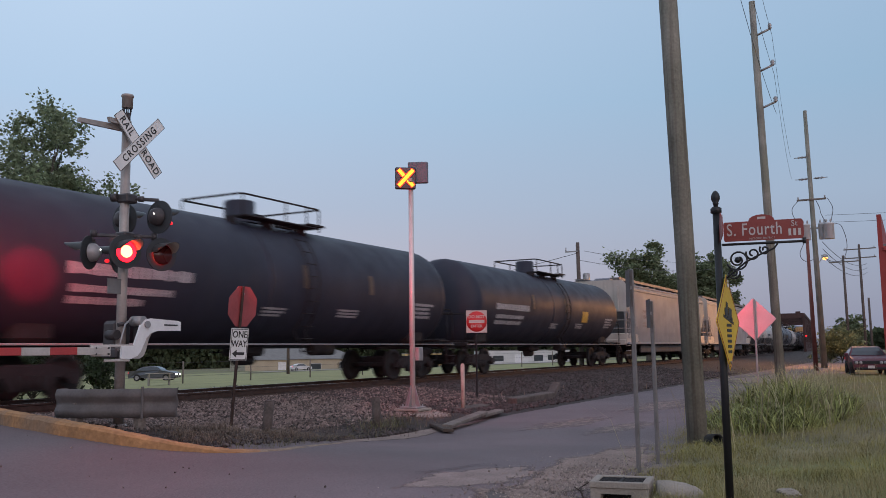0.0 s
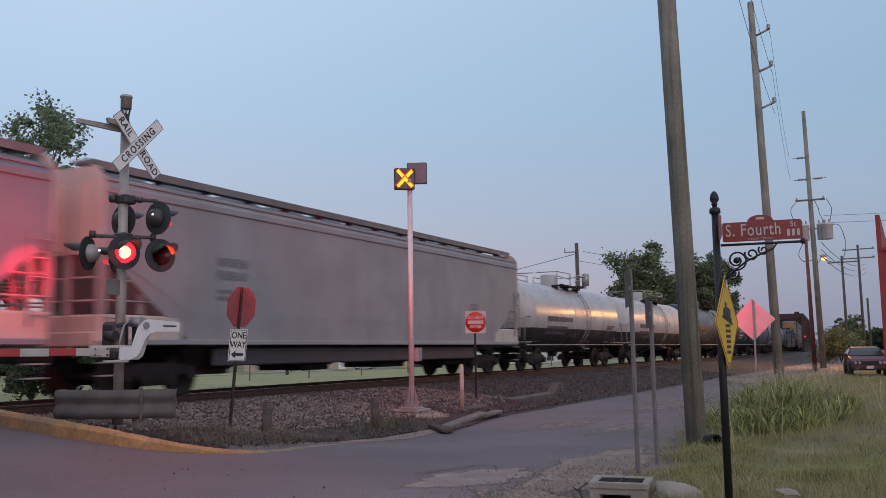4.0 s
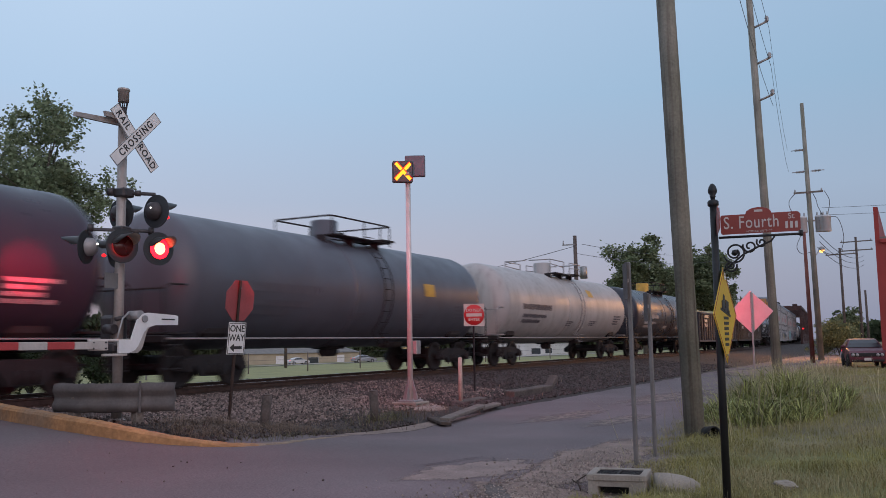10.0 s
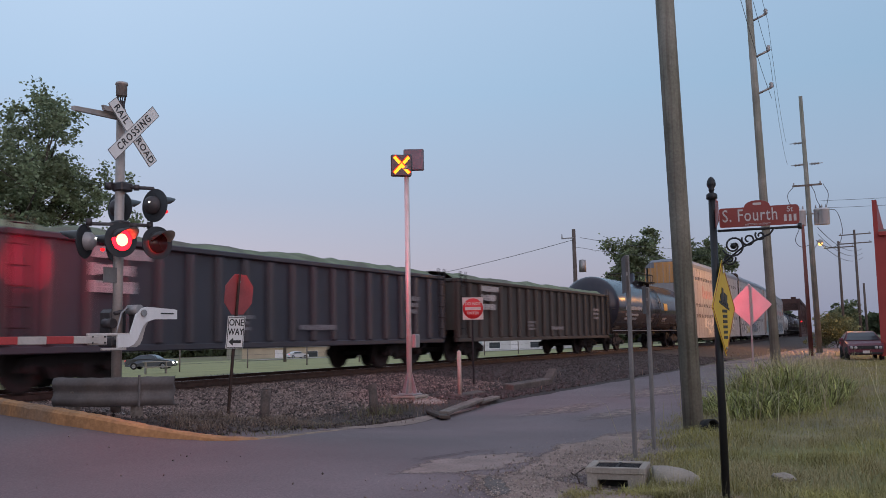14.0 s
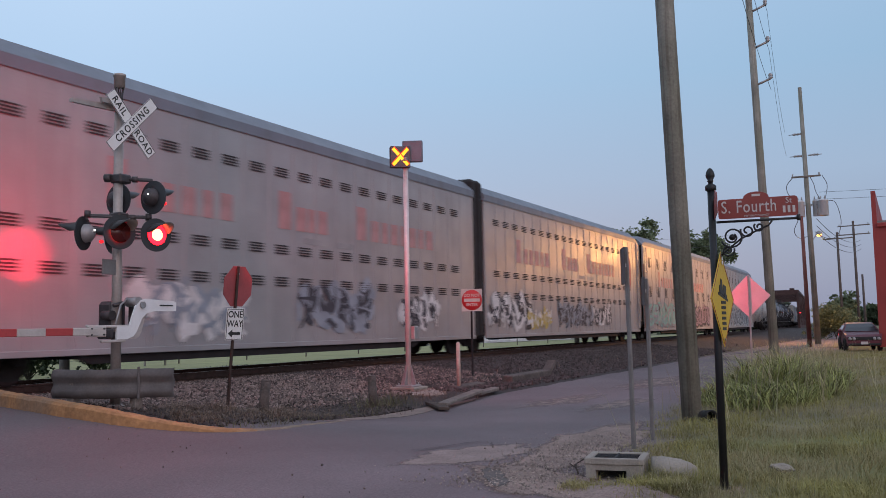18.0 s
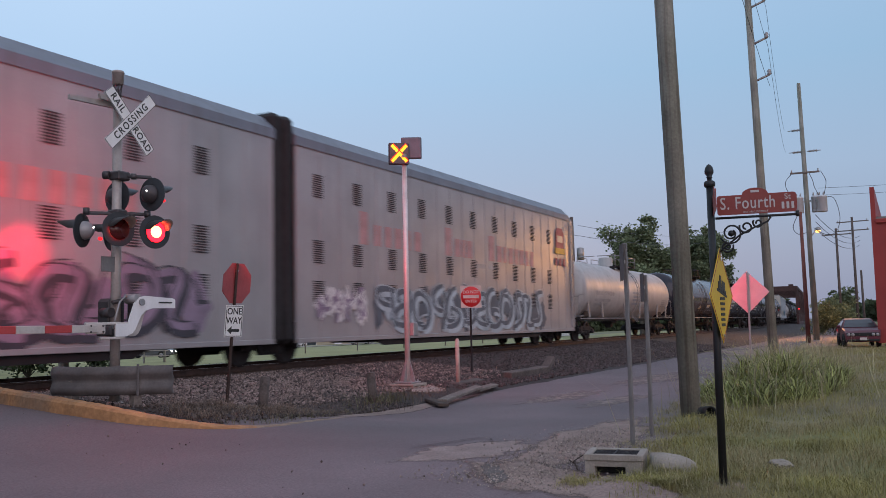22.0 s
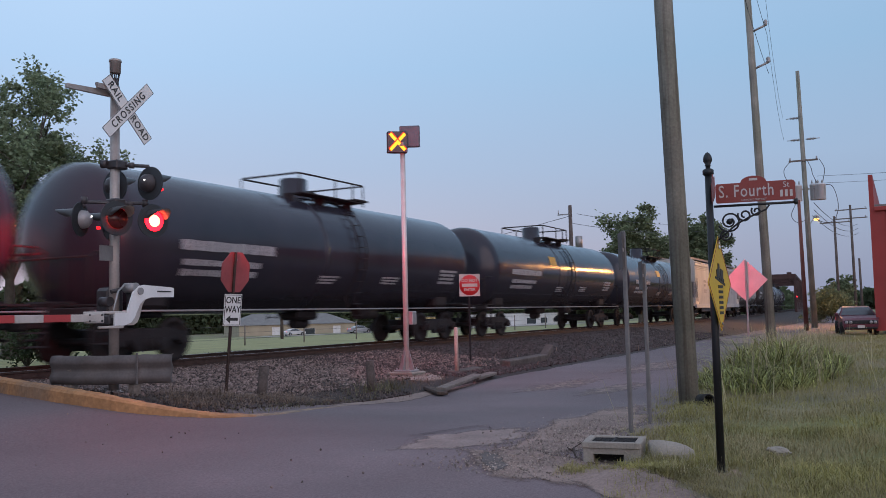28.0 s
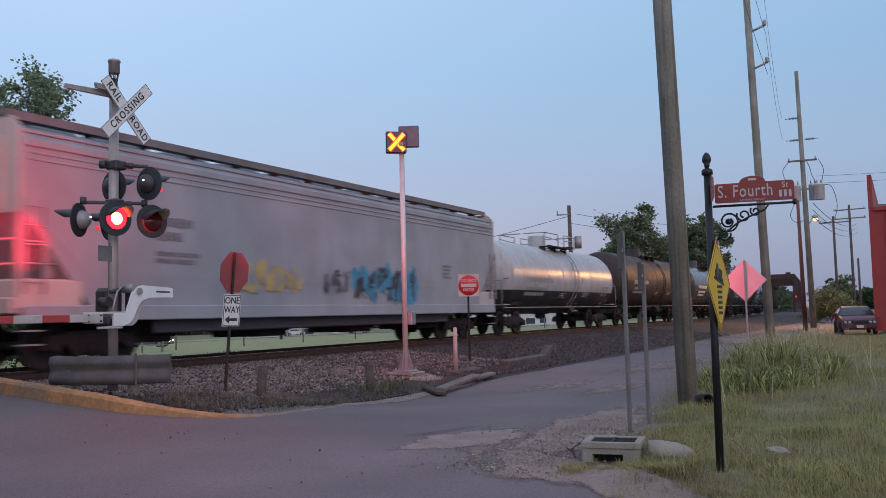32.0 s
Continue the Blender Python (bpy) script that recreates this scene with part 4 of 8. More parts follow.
def graffiti(parent, x, z, y, w, h, fill, edge, seed):
    """A spray-painted piece: soft patches under tangled strokes of uneven width, unreadable."""
    rnd = random.Random(seed)
    n = max(3, round(w / (h * 0.55)))

    def ribbon(g, p, wd, off):
        pts = []
        for j in range(13):
            t = j / 12
            pts.append(p[0] * (1 - t) ** 3 + 3 * p[1] * t * (1 - t) ** 2 + 3 * p[2] * t * t * (1 - t) + p[3] * t ** 3)
        vs = []
        for j, a in enumerate(pts):
            d = pts[min(12, j + 1)] - pts[max(0, j - 1)]
            k = wd * (0.35 + 0.65 * math.sin(math.pi * (0.12 + 0.76 * j / 12))) / max(1e-6, d.length)
            vs += [(a.x - d.y * k, y - off, a.y + d.x * k), (a.x + d.y * k, y - off, a.y - d.x * k)]
        g.add(vs, [(2 * j, 2 * j + 2, 2 * j + 3, 2 * j + 1) for j in range(12)])

    def letter(cx, spread):
        s = h * 0.5
        return [Vector((cx + rnd.uniform(-0.55, 0.55) * spread, z + rnd.uniform(-0.9, 0.9) * s)) for _ in range(4)]

    g = Geo()
    for i in range(n * 2):
        cx, cz = x - w / 2 + (i + 0.5) * w / (2 * n) + rnd.uniform(-0.1, 0.1) * h, z + rnd.uniform(-0.2, 0.2) * h
        rx, rz, ph = w / n * rnd.uniform(0.3, 0.55), h * rnd.uniform(0.2, 0.42), rnd.uniform(0, 6)
        g.add([(cx + rx * (1 + 0.2 * math.sin(3 * a + ph) + 0.12 * math.sin(7 * a + ph)) * math.cos(a), y - 0.0003 * i, cz + rz * (1 + 0.2 * math.sin(2 * a + 2 * ph) + 0.12 * math.sin(5 * a)) * math.sin(a))
               for a in [2 * math.pi * j / 28 for j in range(28)]], [tuple(range(28))])
    part("graffiti", g, fill, parent)["kind"] = "stuff"
    if w > 5:
        # wide pieces: swollen round strokes with dark outlines
        n = max(3, round(w / (h * 0.8)))
        curves = []
        for i in range(n):
            cx, side, size = x - w / 2 + (i + 0.5) * w / n, rnd.choice((-1, 1)), rnd.uniform(0.9, 1.1)
            lean = rnd.uniform(-0.15, 0.2)
            for k in rnd.choice(((0, 1), (2,), (5, 3), (0, 4), (5, 4, 3), (1, 2), (0, 1))):
                curves.append([Vector((cx + (side * a + lean * b + rnd.uniform(-0.14, 0.14)) * w / n * 1.05 * size, z + (b + rnd.uniform(-0.12, 0.12)) * h * 0.9 * size)) for a, b in BOWLS[k]])
        for layer, (material, wd) in enumerate(((edge, 0.15), (fill, 0.075), (edge, 0.014))):
            g = Geo()
            for i, c in enumerate(curves):
                shift = (Vector((0.06, -0.05)), Vector((0, 0)), Vector((-0.07, 0.07)))[layer] * h
                ribbon(g, [q + shift for q in c], h * wd, 0.008 + 0.004 * layer + 0.0002 * i)
            if layer == 0:
                for i in range(n * 2):
                    ribbon(g, letter(x - w / 2 + (i + 0.5) * w / (2 * n), w / n), h * rnd.uniform(0.02, 0.05), 0.006)
            part("graffiti", g, material, parent)["kind"] = "stuff"
        return
    for layer, (material, count, wd) in enumerate(((edge, 3, 0.075), (fill, 2, 0.05), (edge, 2, 0.03))):
        g = Geo()
        for i in range(n):
            cx = x - w / 2 + (i + 0.5) * w / n
            for j in range(count):
                ribbon(g, letter(cx, w / n), h * wd * rnd.uniform(0.6, 1.3), 0.008 + 0.004 * layer + 0.0002 * i)
        part("graffiti", g, material, parent)["kind"] = "stuff"


def gondola(L, body, label, seed=0):
    car = thing("gondola_car", Matrix(), label, "gondola car", "cars of the freight train")
    B = L / 2 - 0.5
    for sy in (-1, 1):
        part("side_panel", Geo().box((0, sy * 1.47, 1.8), (2 * B, 0.06, 2.15)), body, car)
    for sx in (-1, 1):
        part("end_panel", Geo().box((sx * (B - 0.03), 0, 2.0), (0.06, 2.88, 1.75)), body, car)
    part("floor_plate", Geo().box((0, 0, 1.2), (2 * B - 0.13, 2.87, 0.12)), body, car)
    rib = cached(("rib", body.name), lambda: Geo().box((0, 0, 0), (0.2, 0.13, 1.98), ch=0.05).mesh("rib", body))
    k = round(2 * B / 0.92)
    for i in range(k + 1):
        for sy in (-1, 1):
            part("rib", rib, None, car, m=pose(-B + 0.1 + i * (2 * B - 0.2) / k, sy * 1.56, 1.82))
    g = Geo()
    for sy in (-1, 1):
        g.box((0, sy * 1.53, 2.86), (2 * B, 0.2, 0.12), ch=0.02)
        g.box((0, sy * 1.51, 0.78), (2 * B, 0.14, 0.14), ch=0.02)
    for sx in (-1, 1):
        g.box((sx * B, 0, 2.86), (0.14, 2.9, 0.12), ch=0.02)
        for q in (-0.9, 0, 0.9):
            g.box((sx * (B + 0.04), q, 2.0), (0.12, 0.12, 1.65), ch=0.02)
    part("top_chord", g, body, car)
    xs = [-B + 0.15 + i * (2 * B - 0.3) / 40 for i in range(41)]
    ys = [-1.42, -1.0, -0.5, 0, 0.5, 1.0, 1.42]
    load = grid("load", xs, ys, lambda x, y: 2.86 + 0.36 * (1 - (abs(y) / 1.44) ** 3) + 0.10 * noise.noise((x * 0.9 + seed, y, 1)) + 0.06 * noise.noise((x * 3 + seed, y * 3, 5)), LOAD_GREEN)
    part("load", load, None, car, "heaped load under a green cover")
    for sx in (-1, 1):
        truck(car, sx * (B - 1.9))
        coupler(car, sx * (B - 0.1), sx)
        for sy in (-1, 1):
            part("ladder", ladder_mesh("gon", 2.2, 0.42, UNDER, 6), None, car, m=pose(sx * (B - 0.3), sy * 1.66, 0.95))
    part("underframe", Geo().box((0, 0, 1.0), (2 * B, 0.5, 0.35), ch=0.03), UNDER, car)
    bars(car, -B + 2.6, 2.3, -1.632, 1.5, 1.0, 3, STENCIL, seed)
    bars(car, 1.0, 1.2, -1.632, 1.6, 0.2, 1, STENCIL_MID, seed + 3)
    bars(car, B - 2.2, 1.9, -1.632, 0.9, 0.6, 3, STENCIL_MID, seed + 4)
    bars(car, -2.0, 1.3, -1.632, 0.8, 0.4, 3, STENCIL_MID, seed + 5)
    return car


def rack_car(L, label, ends, squares, seed=0, tags=(), emblem=None, slide=0.0, letters=0.0):
    """One unit of an enclosed car carrier. ends: which ends show full doors (-1, 1); squares: tall vents instead of flat ones."""
    car = thing("autorack_car", Matrix(), label, "autorack", "cars of the freight train")
    lo, hi = -L / 2 + (0.55 if -1 in ends else 0.46), L / 2 - (0.55 if 1 in ends else 0.46)
    mid, length = (lo + hi) / 2, hi - lo
    side_top, side_low = 5.64, 0.52
    for sy in (-1, 1):
        part("side_panel", Geo().box((mid, sy * 1.5, (side_low + side_top) / 2), (length, 0.05, side_top - side_low)), RACK_PALE, car)
    part("deck", Geo().box((mid, 0, 1.0), (length, 2.94, 0.1)), UNDER, car)
    g = Geo()
    arc = [(-1.56, side_top - 0.02), (-1.56, side_top + 0.22), (-1.22, 6.2), (-0.6, 6.25), (0, 6.27)]
    arc += [(-y, z) for y, z in reversed(arc[:-1])]
    n = len(arc)
    cuts = [(lo - 0.04, 0.2 if -1 in ends else 0.0), (lo + 0.5, 0.0), (hi - 0.5, 0.0), (hi + 0.04, 0.2 if 1 in ends else 0.0)]
    g.add([(x, y, z - drop * (z > side_top)) for x, drop in cuts for y, z in arc], [(k * n + i, k * n + i + 1, (k + 1) * n + i + 1, (k + 1) * n + i) for k in range(3) for i in range(n - 1)] + [tuple(range(n - 1, -1, -1)), tuple(range(3 * n, 4 * n))])
    part("roof", g, RACK_ROOF, car, "grey corrugated roof")
    k = 22
    rib = cached("rack_rib", lambda: Geo().box((0, 0, 0), (0.05, 0.03, side_top - side_low - 0.12), ch=0.008).mesh("side_post", RACK_PALE))
    for i in range(k + 1):
        for sy in (-1,):
            part("side_post", rib, None, car, m=pose(lo + 0.1 + i * (length - 0.2) / k, sy * 1.523, (side_low + side_top) / 2))
    for sy in (-1, 1):
        part("bottom_chord", Geo().box((mid, sy * 1.52, side_low + 0.05), (length, 0.08, 0.12), ch=0.01), RACK_PALE, car)

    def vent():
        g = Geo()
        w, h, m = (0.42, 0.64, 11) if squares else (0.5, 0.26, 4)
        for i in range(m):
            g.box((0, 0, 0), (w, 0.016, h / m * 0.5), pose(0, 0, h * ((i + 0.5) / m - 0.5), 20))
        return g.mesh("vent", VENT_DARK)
    vm = cached(("vent", squares), vent)
    rows = (4.66, 2.9, 1.82) if squares else (4.88, 2.93, 2.13)
    bay = (length - 0.2) / k

    def at_bay(q):
        return lo + 0.1 + (q + slide) * bay
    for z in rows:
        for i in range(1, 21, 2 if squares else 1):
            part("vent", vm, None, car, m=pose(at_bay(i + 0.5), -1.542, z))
    # faded lettering as plain blocks, one a letter
    base = 3.26 if squares else 3.46
    for start, end, count in ((3.5, 7.5, 6), (9.1, 11.4, 4), (12.8, 17.7, 8)):
        start, end = start + letters, end + letters
        pitch = (at_bay(end) - at_bay(start) - 0.78) / (count - 1)
        for j in range(count):
            w, h = (0.66, 0.95) if j == 0 else (0.50, 0.62)
            x = at_bay(start) + (0.33 if j == 0 else 0.78 + (j - 0.5) * pitch)
            kind = (j * 5 + count) % 4
            part("letter_block", cached(("block", w, kind), lambda w=w, h=h, kind=kind: block_letter(w, h, kind)), None, car, m=pose(x, -1.5295, base + h / 2))
    for q in (12.0, 13.4):
        part("number_block", Geo().box((at_bay(q), -1.531, base - 0.24), (0.9, 0.01, 0.16)), STENCIL_FAINT, car)
    if emblem is not None:
        emblem = at_bay(emblem)
        a, b, ez = (0.5, 0.55, 4.6) if squares else (0.62, 0.88, 3.82)
        part("emblem", Geo().prism([(-a * 0.6, -b), (a * 0.6, -b), (a, -b * 0.62), (a, b * 0.62), (a * 0.6, b), (-a * 0.6, b), (-a, b * 0.62), (-a, -b * 0.62)], 0.012, pose(emblem, -1.565, ez, 90)), EMBLEM_RED, car, "faded dark red upright emblem panel")
        if squares:
            part("emblem_band", Geo().box((emblem, -1.577, 4.12), (1.25, 0.01, 0.26), ch=0.004), STENCIL_YELLOW, car, "yellow band")
            for q in (-0.5, 0.0, 0.5):
                part("emblem_bar", Geo().box((emblem + q, -1.57, 3.62), (0.26, 0.01, 0.34), ch=0.004), EMBLEM_RED, car)
            part("emblem_bar", Geo().box((emblem, -1.577, 4.66), (0.7, 0.01, 0.3), ch=0.004), RACK_PALE, car)
        else:
            for q, w in ((3.2, 0.5), (3.62, 0.6), (4.0, 0.44), (4.4, 0.55)):
                part("emblem_bar", Geo().box((emblem + (0.05 if w < 0.4 else -0.04), -1.577, q), (w, 0.01, 0.24), ch=0.004), RACK_PALE, car)
    for s in ends:
        x = lo if s < 0 else hi
        for j in range(6):
            px, py = x + s * (0.10 - 0.05 * abs(j - 2.5)), -1.125 + j * 0.45
            part("end_door", Geo().box((px, py, 2.79), (0.08, 0.43, 3.38), ch=0.01), RACK_RUST if s < 0 and squares else RACK_PALE, car)
            tall = 1.5 if 0 < j < 5 else 1.34
            part("end_door", Geo().box((px, py, 4.5 + tall / 2), (0.08, 0.43, tall), ch=0.01), RACK_ORANGE if s < 0 and not squares else RACK_PALE, car)
            part("door_rod", Geo().cyl((px + s * 0.07, py, 1.2), (px + s * 0.07, py, 5.9), 0.018, n=6), HANDRAIL, car)
        for sy in (-1, 1):
            part("corner_post", Geo().box((x - s * 0.18, sy * 1.545, 2.6), (0.34, 0.07, 3.8), ch=0.01), RACK_RUST if s < 0 else RACK_PALE, car)
            part("corner_post", Geo().box((x - s * 0.18, sy * 1.545, 5.06), (0.34, 0.07, 1.12), ch=0.01), RACK_ORANGE if s < 0 and not squares else RACK_PALE, car)
        part("ladder", ladder_mesh("rack", 4.4, 0.4, HANDRAIL, 12), None, car, m=pose(x - s * 0.32, -1.62, 1.1))
        part("end_sill", Geo().box((x + s * 0.2, 0, 0.98), (0.5, 2.8, 0.3), ch=0.03), UNDER, car)
        truck(car, x - s * 2.2)
        coupler(car, x + s * 0.2, s)
    for s in (-1, 1):
        if s not in ends:
            x = lo if s < 0 else hi
            part("bellows", Geo().box((x + s * 0.22, 0, 3.42), (0.48, 3.0, 5.82), ch=0.12), UNDER, car, "dark joint between two units")
            if s > 0:
                truck(car, x + 0.46)
    part("underframe", Geo().box((mid, 0, 0.85), (length, 0.6, 0.3), ch=0.03).prism([(-length / 2 + 3.4, 0.7), (length / 2 - 3.4, 0.7), (length / 2 - 4.4, 0.34), (-length / 2 + 4.4, 0.34)], 0.08, pose(mid, -1.38, 0, 90)).box((mid, 0, 0.6), (length - 9, 1.2, 0.36), ch=0.03), UNDER, car)
    for args in tags:
        graffiti(car, *args)
    return car


def block_letter(w, h, kind):
    """A plain bar in place of a letter."""
    a, b = w * (0.36, 0.42, 0.32, 0.4)[kind], h / 2
    return Geo().prism([(-a, -b), (a, -b), (a, b), (-a, b)], 0.008, pose(0, 0, 0, 90)).mesh("letter_block", RED_LETTER)


# Couplings along the train at the start, in metres along the track.
CUTS = [8.4, 27.4, 46.7, 67.8, 89.3, 103.8, 119.7, 137.2, 154.3, 171.3, 189.7, 206.8, 224.2, 242.5, 260.8, 283.1, 305.3, 328.1, 350.4,
        370.1, 388.5, 406.3, 424.4, 442.6, 461.0, 482.5, 498.9, 516.8, 534.8, 552.8, 570.8]
SPEED = 14.1
TRAIN = []


def span(i):
    return CUTS[i + 1] - CUTS[i]


BLACK_LABEL = "black tank car with white stencilled lettering, coupled in the moving train"
PAN_B = [(-4.4, 2.6, 0.3, 0.8), (-1.6, 2.7, 0.25, 0.75), (1.4, 2.65, 0.25, 0.7), (3.4, 2.3, 0.8, 0.5)]


def build_train():
    P, S = paint, SPRAY
    t = [
        tank_car(19.0, TANK_MATTE, BLACK_LABEL, seed=11, panels=[(-5.6, 2.85, 0.22, 0.7), (0.5, 2.8, 0.2, 0.6), (3.6, 2.75, 0.2, 0.55)]),
        tank_car(span(1), TANK_MATTE, BLACK_LABEL, seed=12, panels=[(-3.2, 2.8, 0.25, 0.6), (0.6, 2.8, 0.25, 0.6), (3.2, 2.35, 0.8, 0.5)]),
        hopper_car(span(2), HOPPER_GREY, "grey covered hopper car with smooth sides and dark roof walk", seed=21),
        hopper_car(span(3), HOPPER_PALE, "pale grey covered hopper car with smooth sides and dark roof walk", seed=25),
        tank_car(span(4), TANK_TWO, "white tank car with a black lower half", dome=TANK_WHITE, marks=STENCIL_DARK, seed=31, rad=1.56, c=2.32, rail_mat=HANDRAIL),
        tank_car(span(5), TANK_TWO, "white tank car with a black lower half", dome=TANK_WHITE, marks=STENCIL_DARK, seed=32, rad=1.56, c=2.28, rail_mat=HANDRAIL),
        tank_car(span(6), TANK_CHAR, "black tank car with faded yellow lettering", marks=STENCIL_OCHRE, rad=1.60, c=2.43, seed=41),
        tank_car(span(7), TANK_BLACK, "black tank car with yellow placards and white lettering", rad=1.60, c=2.43, seed=42, panels=PAN_B),
        tank_car(span(8), TANK_SLATE, "slate-grey tank car with faint markings", rad=1.60, c=2.43, seed=43, marks=STENCIL_DARK, panels=[(3.4, 2.6, 0.7, 0.4)]),
        tank_car(span(9), TANK_WHITE, "dirty white tank car with pale railings", marks=STENCIL_DARK, seed=44, rad=1.60, c=2.46, rail_mat=HANDRAIL, panels=[(2.4, 3.2, 0.7, 0.35)]),
        tank_car(span(10), TANK_CHAR, "dark grey tank car with a yellow valve dome", dome=STENCIL_YELLOW, rad=1.60, c=2.43, seed=45, panels=PAN_B),
        gondola(span(11), GON_DARK, "dark gondola car heaped under a green cover", seed=51),
        gondola(span(12), GON_BROWN, "rusty brown gondola car heaped under a green cover", seed=52),
        tank_car(span(13), TANK_GLOSS, "black tank car with a yellow placard", rad=1.60, c=2.45, seed=46, panels=[(2.5, 2.55, 0.9, 0.45), (-2, 2.9, 0.3, 0.8)]),
        rack_car(span(14), "pale autorack car with an orange upper end, vents and graffiti", (-1,), False, 61, letters=1.2,
                 tags=[(-3.5, 1.47, -1.55, 3.4, 1.46, S["white"], S["slate"], 1), (2.0, 1.52, -1.55, 3.6, 1.46, S["slate"], S["black"], 2), (6.6, 1.42, -1.55, 2.4, 1.12, S["white"], S["black"], 3)]),
        rack_car(span(15), "pale autorack car with small vents, red emblem and graffiti", (1,), False, 62, emblem=20.2, slide=-0.5,
                 tags=[(-8.2, 1.5, -1.55, 4.2, 1.4, S["white"], S["black"], 4), (-5.2, 1.25, -1.56, 2.6, 0.9, S["yellow"], S["white"], 5), (-0.6, 1.42, -1.55, 4.8, 1.3, S["slate"], S["black"], 6), (3.4, 1.4, -1.55, 3.0, 1.2, S["white"], S["black"], 16)]),
        rack_car(span(16), "pale autorack car with tall vents and teal graffiti", (-1,), True, 63,
                 tags=[(-4.2, 1.5, -1.55, 11.6, 1.5, S["teal"], S["slate"], 7), (5.6, 1.57, -1.55, 5.4, 1.57, S["mauve"], S["black"], 28)]),
        rack_car(span(17), "pale autorack car with tall vents and black-and-white graffiti", (1,), True, 64, emblem=20.9, slide=-0.6,
                 tags=[(-0.2, 1.48, -1.55, 13.4, 1.45, S["ink"], S["frost"], 9), (-8.6, 1.5, -1.55, 2.4, 1.1, S["white"], S["mauve"], 10)]),
        tank_car(span(18), TANK_WHITE, "white tank car with pale railings and braces", marks=STENCIL_FAINT, seed=47, rail_mat=HANDRAIL, rad=1.55, c=2.5, braced=True),
        tank_car(span(19), TANK_GLOSS, BLACK_LABEL, seed=48),
        tank_car(span(20), TANK_GLOSS, BLACK_LABEL, seed=49),
        tank_car(span(21), TANK_GLOSS, BLACK_LABEL, seed=50),
        tank_car(span(22), TANK_GLOSS, BLACK_LABEL, seed=53, panels=[(-1.6, 3.1, 0.8, 0.4)]),
        tank_car(span(23), TANK_GLOSS, BLACK_LABEL, seed=54, panels=[(-1.0, 3.1, 0.8, 0.4)]),
        hopper_car(span(24), HOPPER_MID, "grey covered hopper car with a blue graffiti piece", seed=29, cut_back=1.5, sill=0.3,
                   tags=[(2.3, 1.82, -1.612, 3.6, 1.15, S["blue"], S["black"], 21), (-0.4, 1.8, -1.612, 1.2, 0.8, S["slate"], S["black"], 23), (-3.4, 1.85, -1.612, 2.8, 0.75, S["yellow"], S["slate"], 22)]),
        tank_car(span(25), TANK_TWO, "white tank car with a black lower half and orange stripes", dome=TANK_WHITE, marks=STENCIL_FAINT, seed=33, rad=1.56, c=2.36, rail_mat=HANDRAIL, panels=[(4.9, 1.55, 0.35, 0.5), (5.5, 1.55, 0.35, 0.5)]),
        tank_car(span(26), TANK_BROWN, "rust-brown tank car coupled in the moving train", seed=55),
        tank_car(span(27), TANK_GLOSS, BLACK_LABEL, seed=56),
        tank_car(span(28), TANK_CHAR, BLACK_LABEL, seed=57),
        tank_car(span(29), TANK_GLOSS, BLACK_LABEL, seed=58),
    ]
    for i, car in enumerate(t):
        TRAIN.append((car, (CUTS[i] + CUTS[i + 1]) / 2))


build_train()


def motions():
    """The train rolls by at an even speed; the crossing's paired lamps wink in turn."""
    for car, x in TRAIN:
        walk(car, [(t, along(x - SPEED * t, 0.0, RAIL_Z)) for t in range(33)])
    wink()
    flash()

# ---- crossing signal with gate ----
WINKS = []


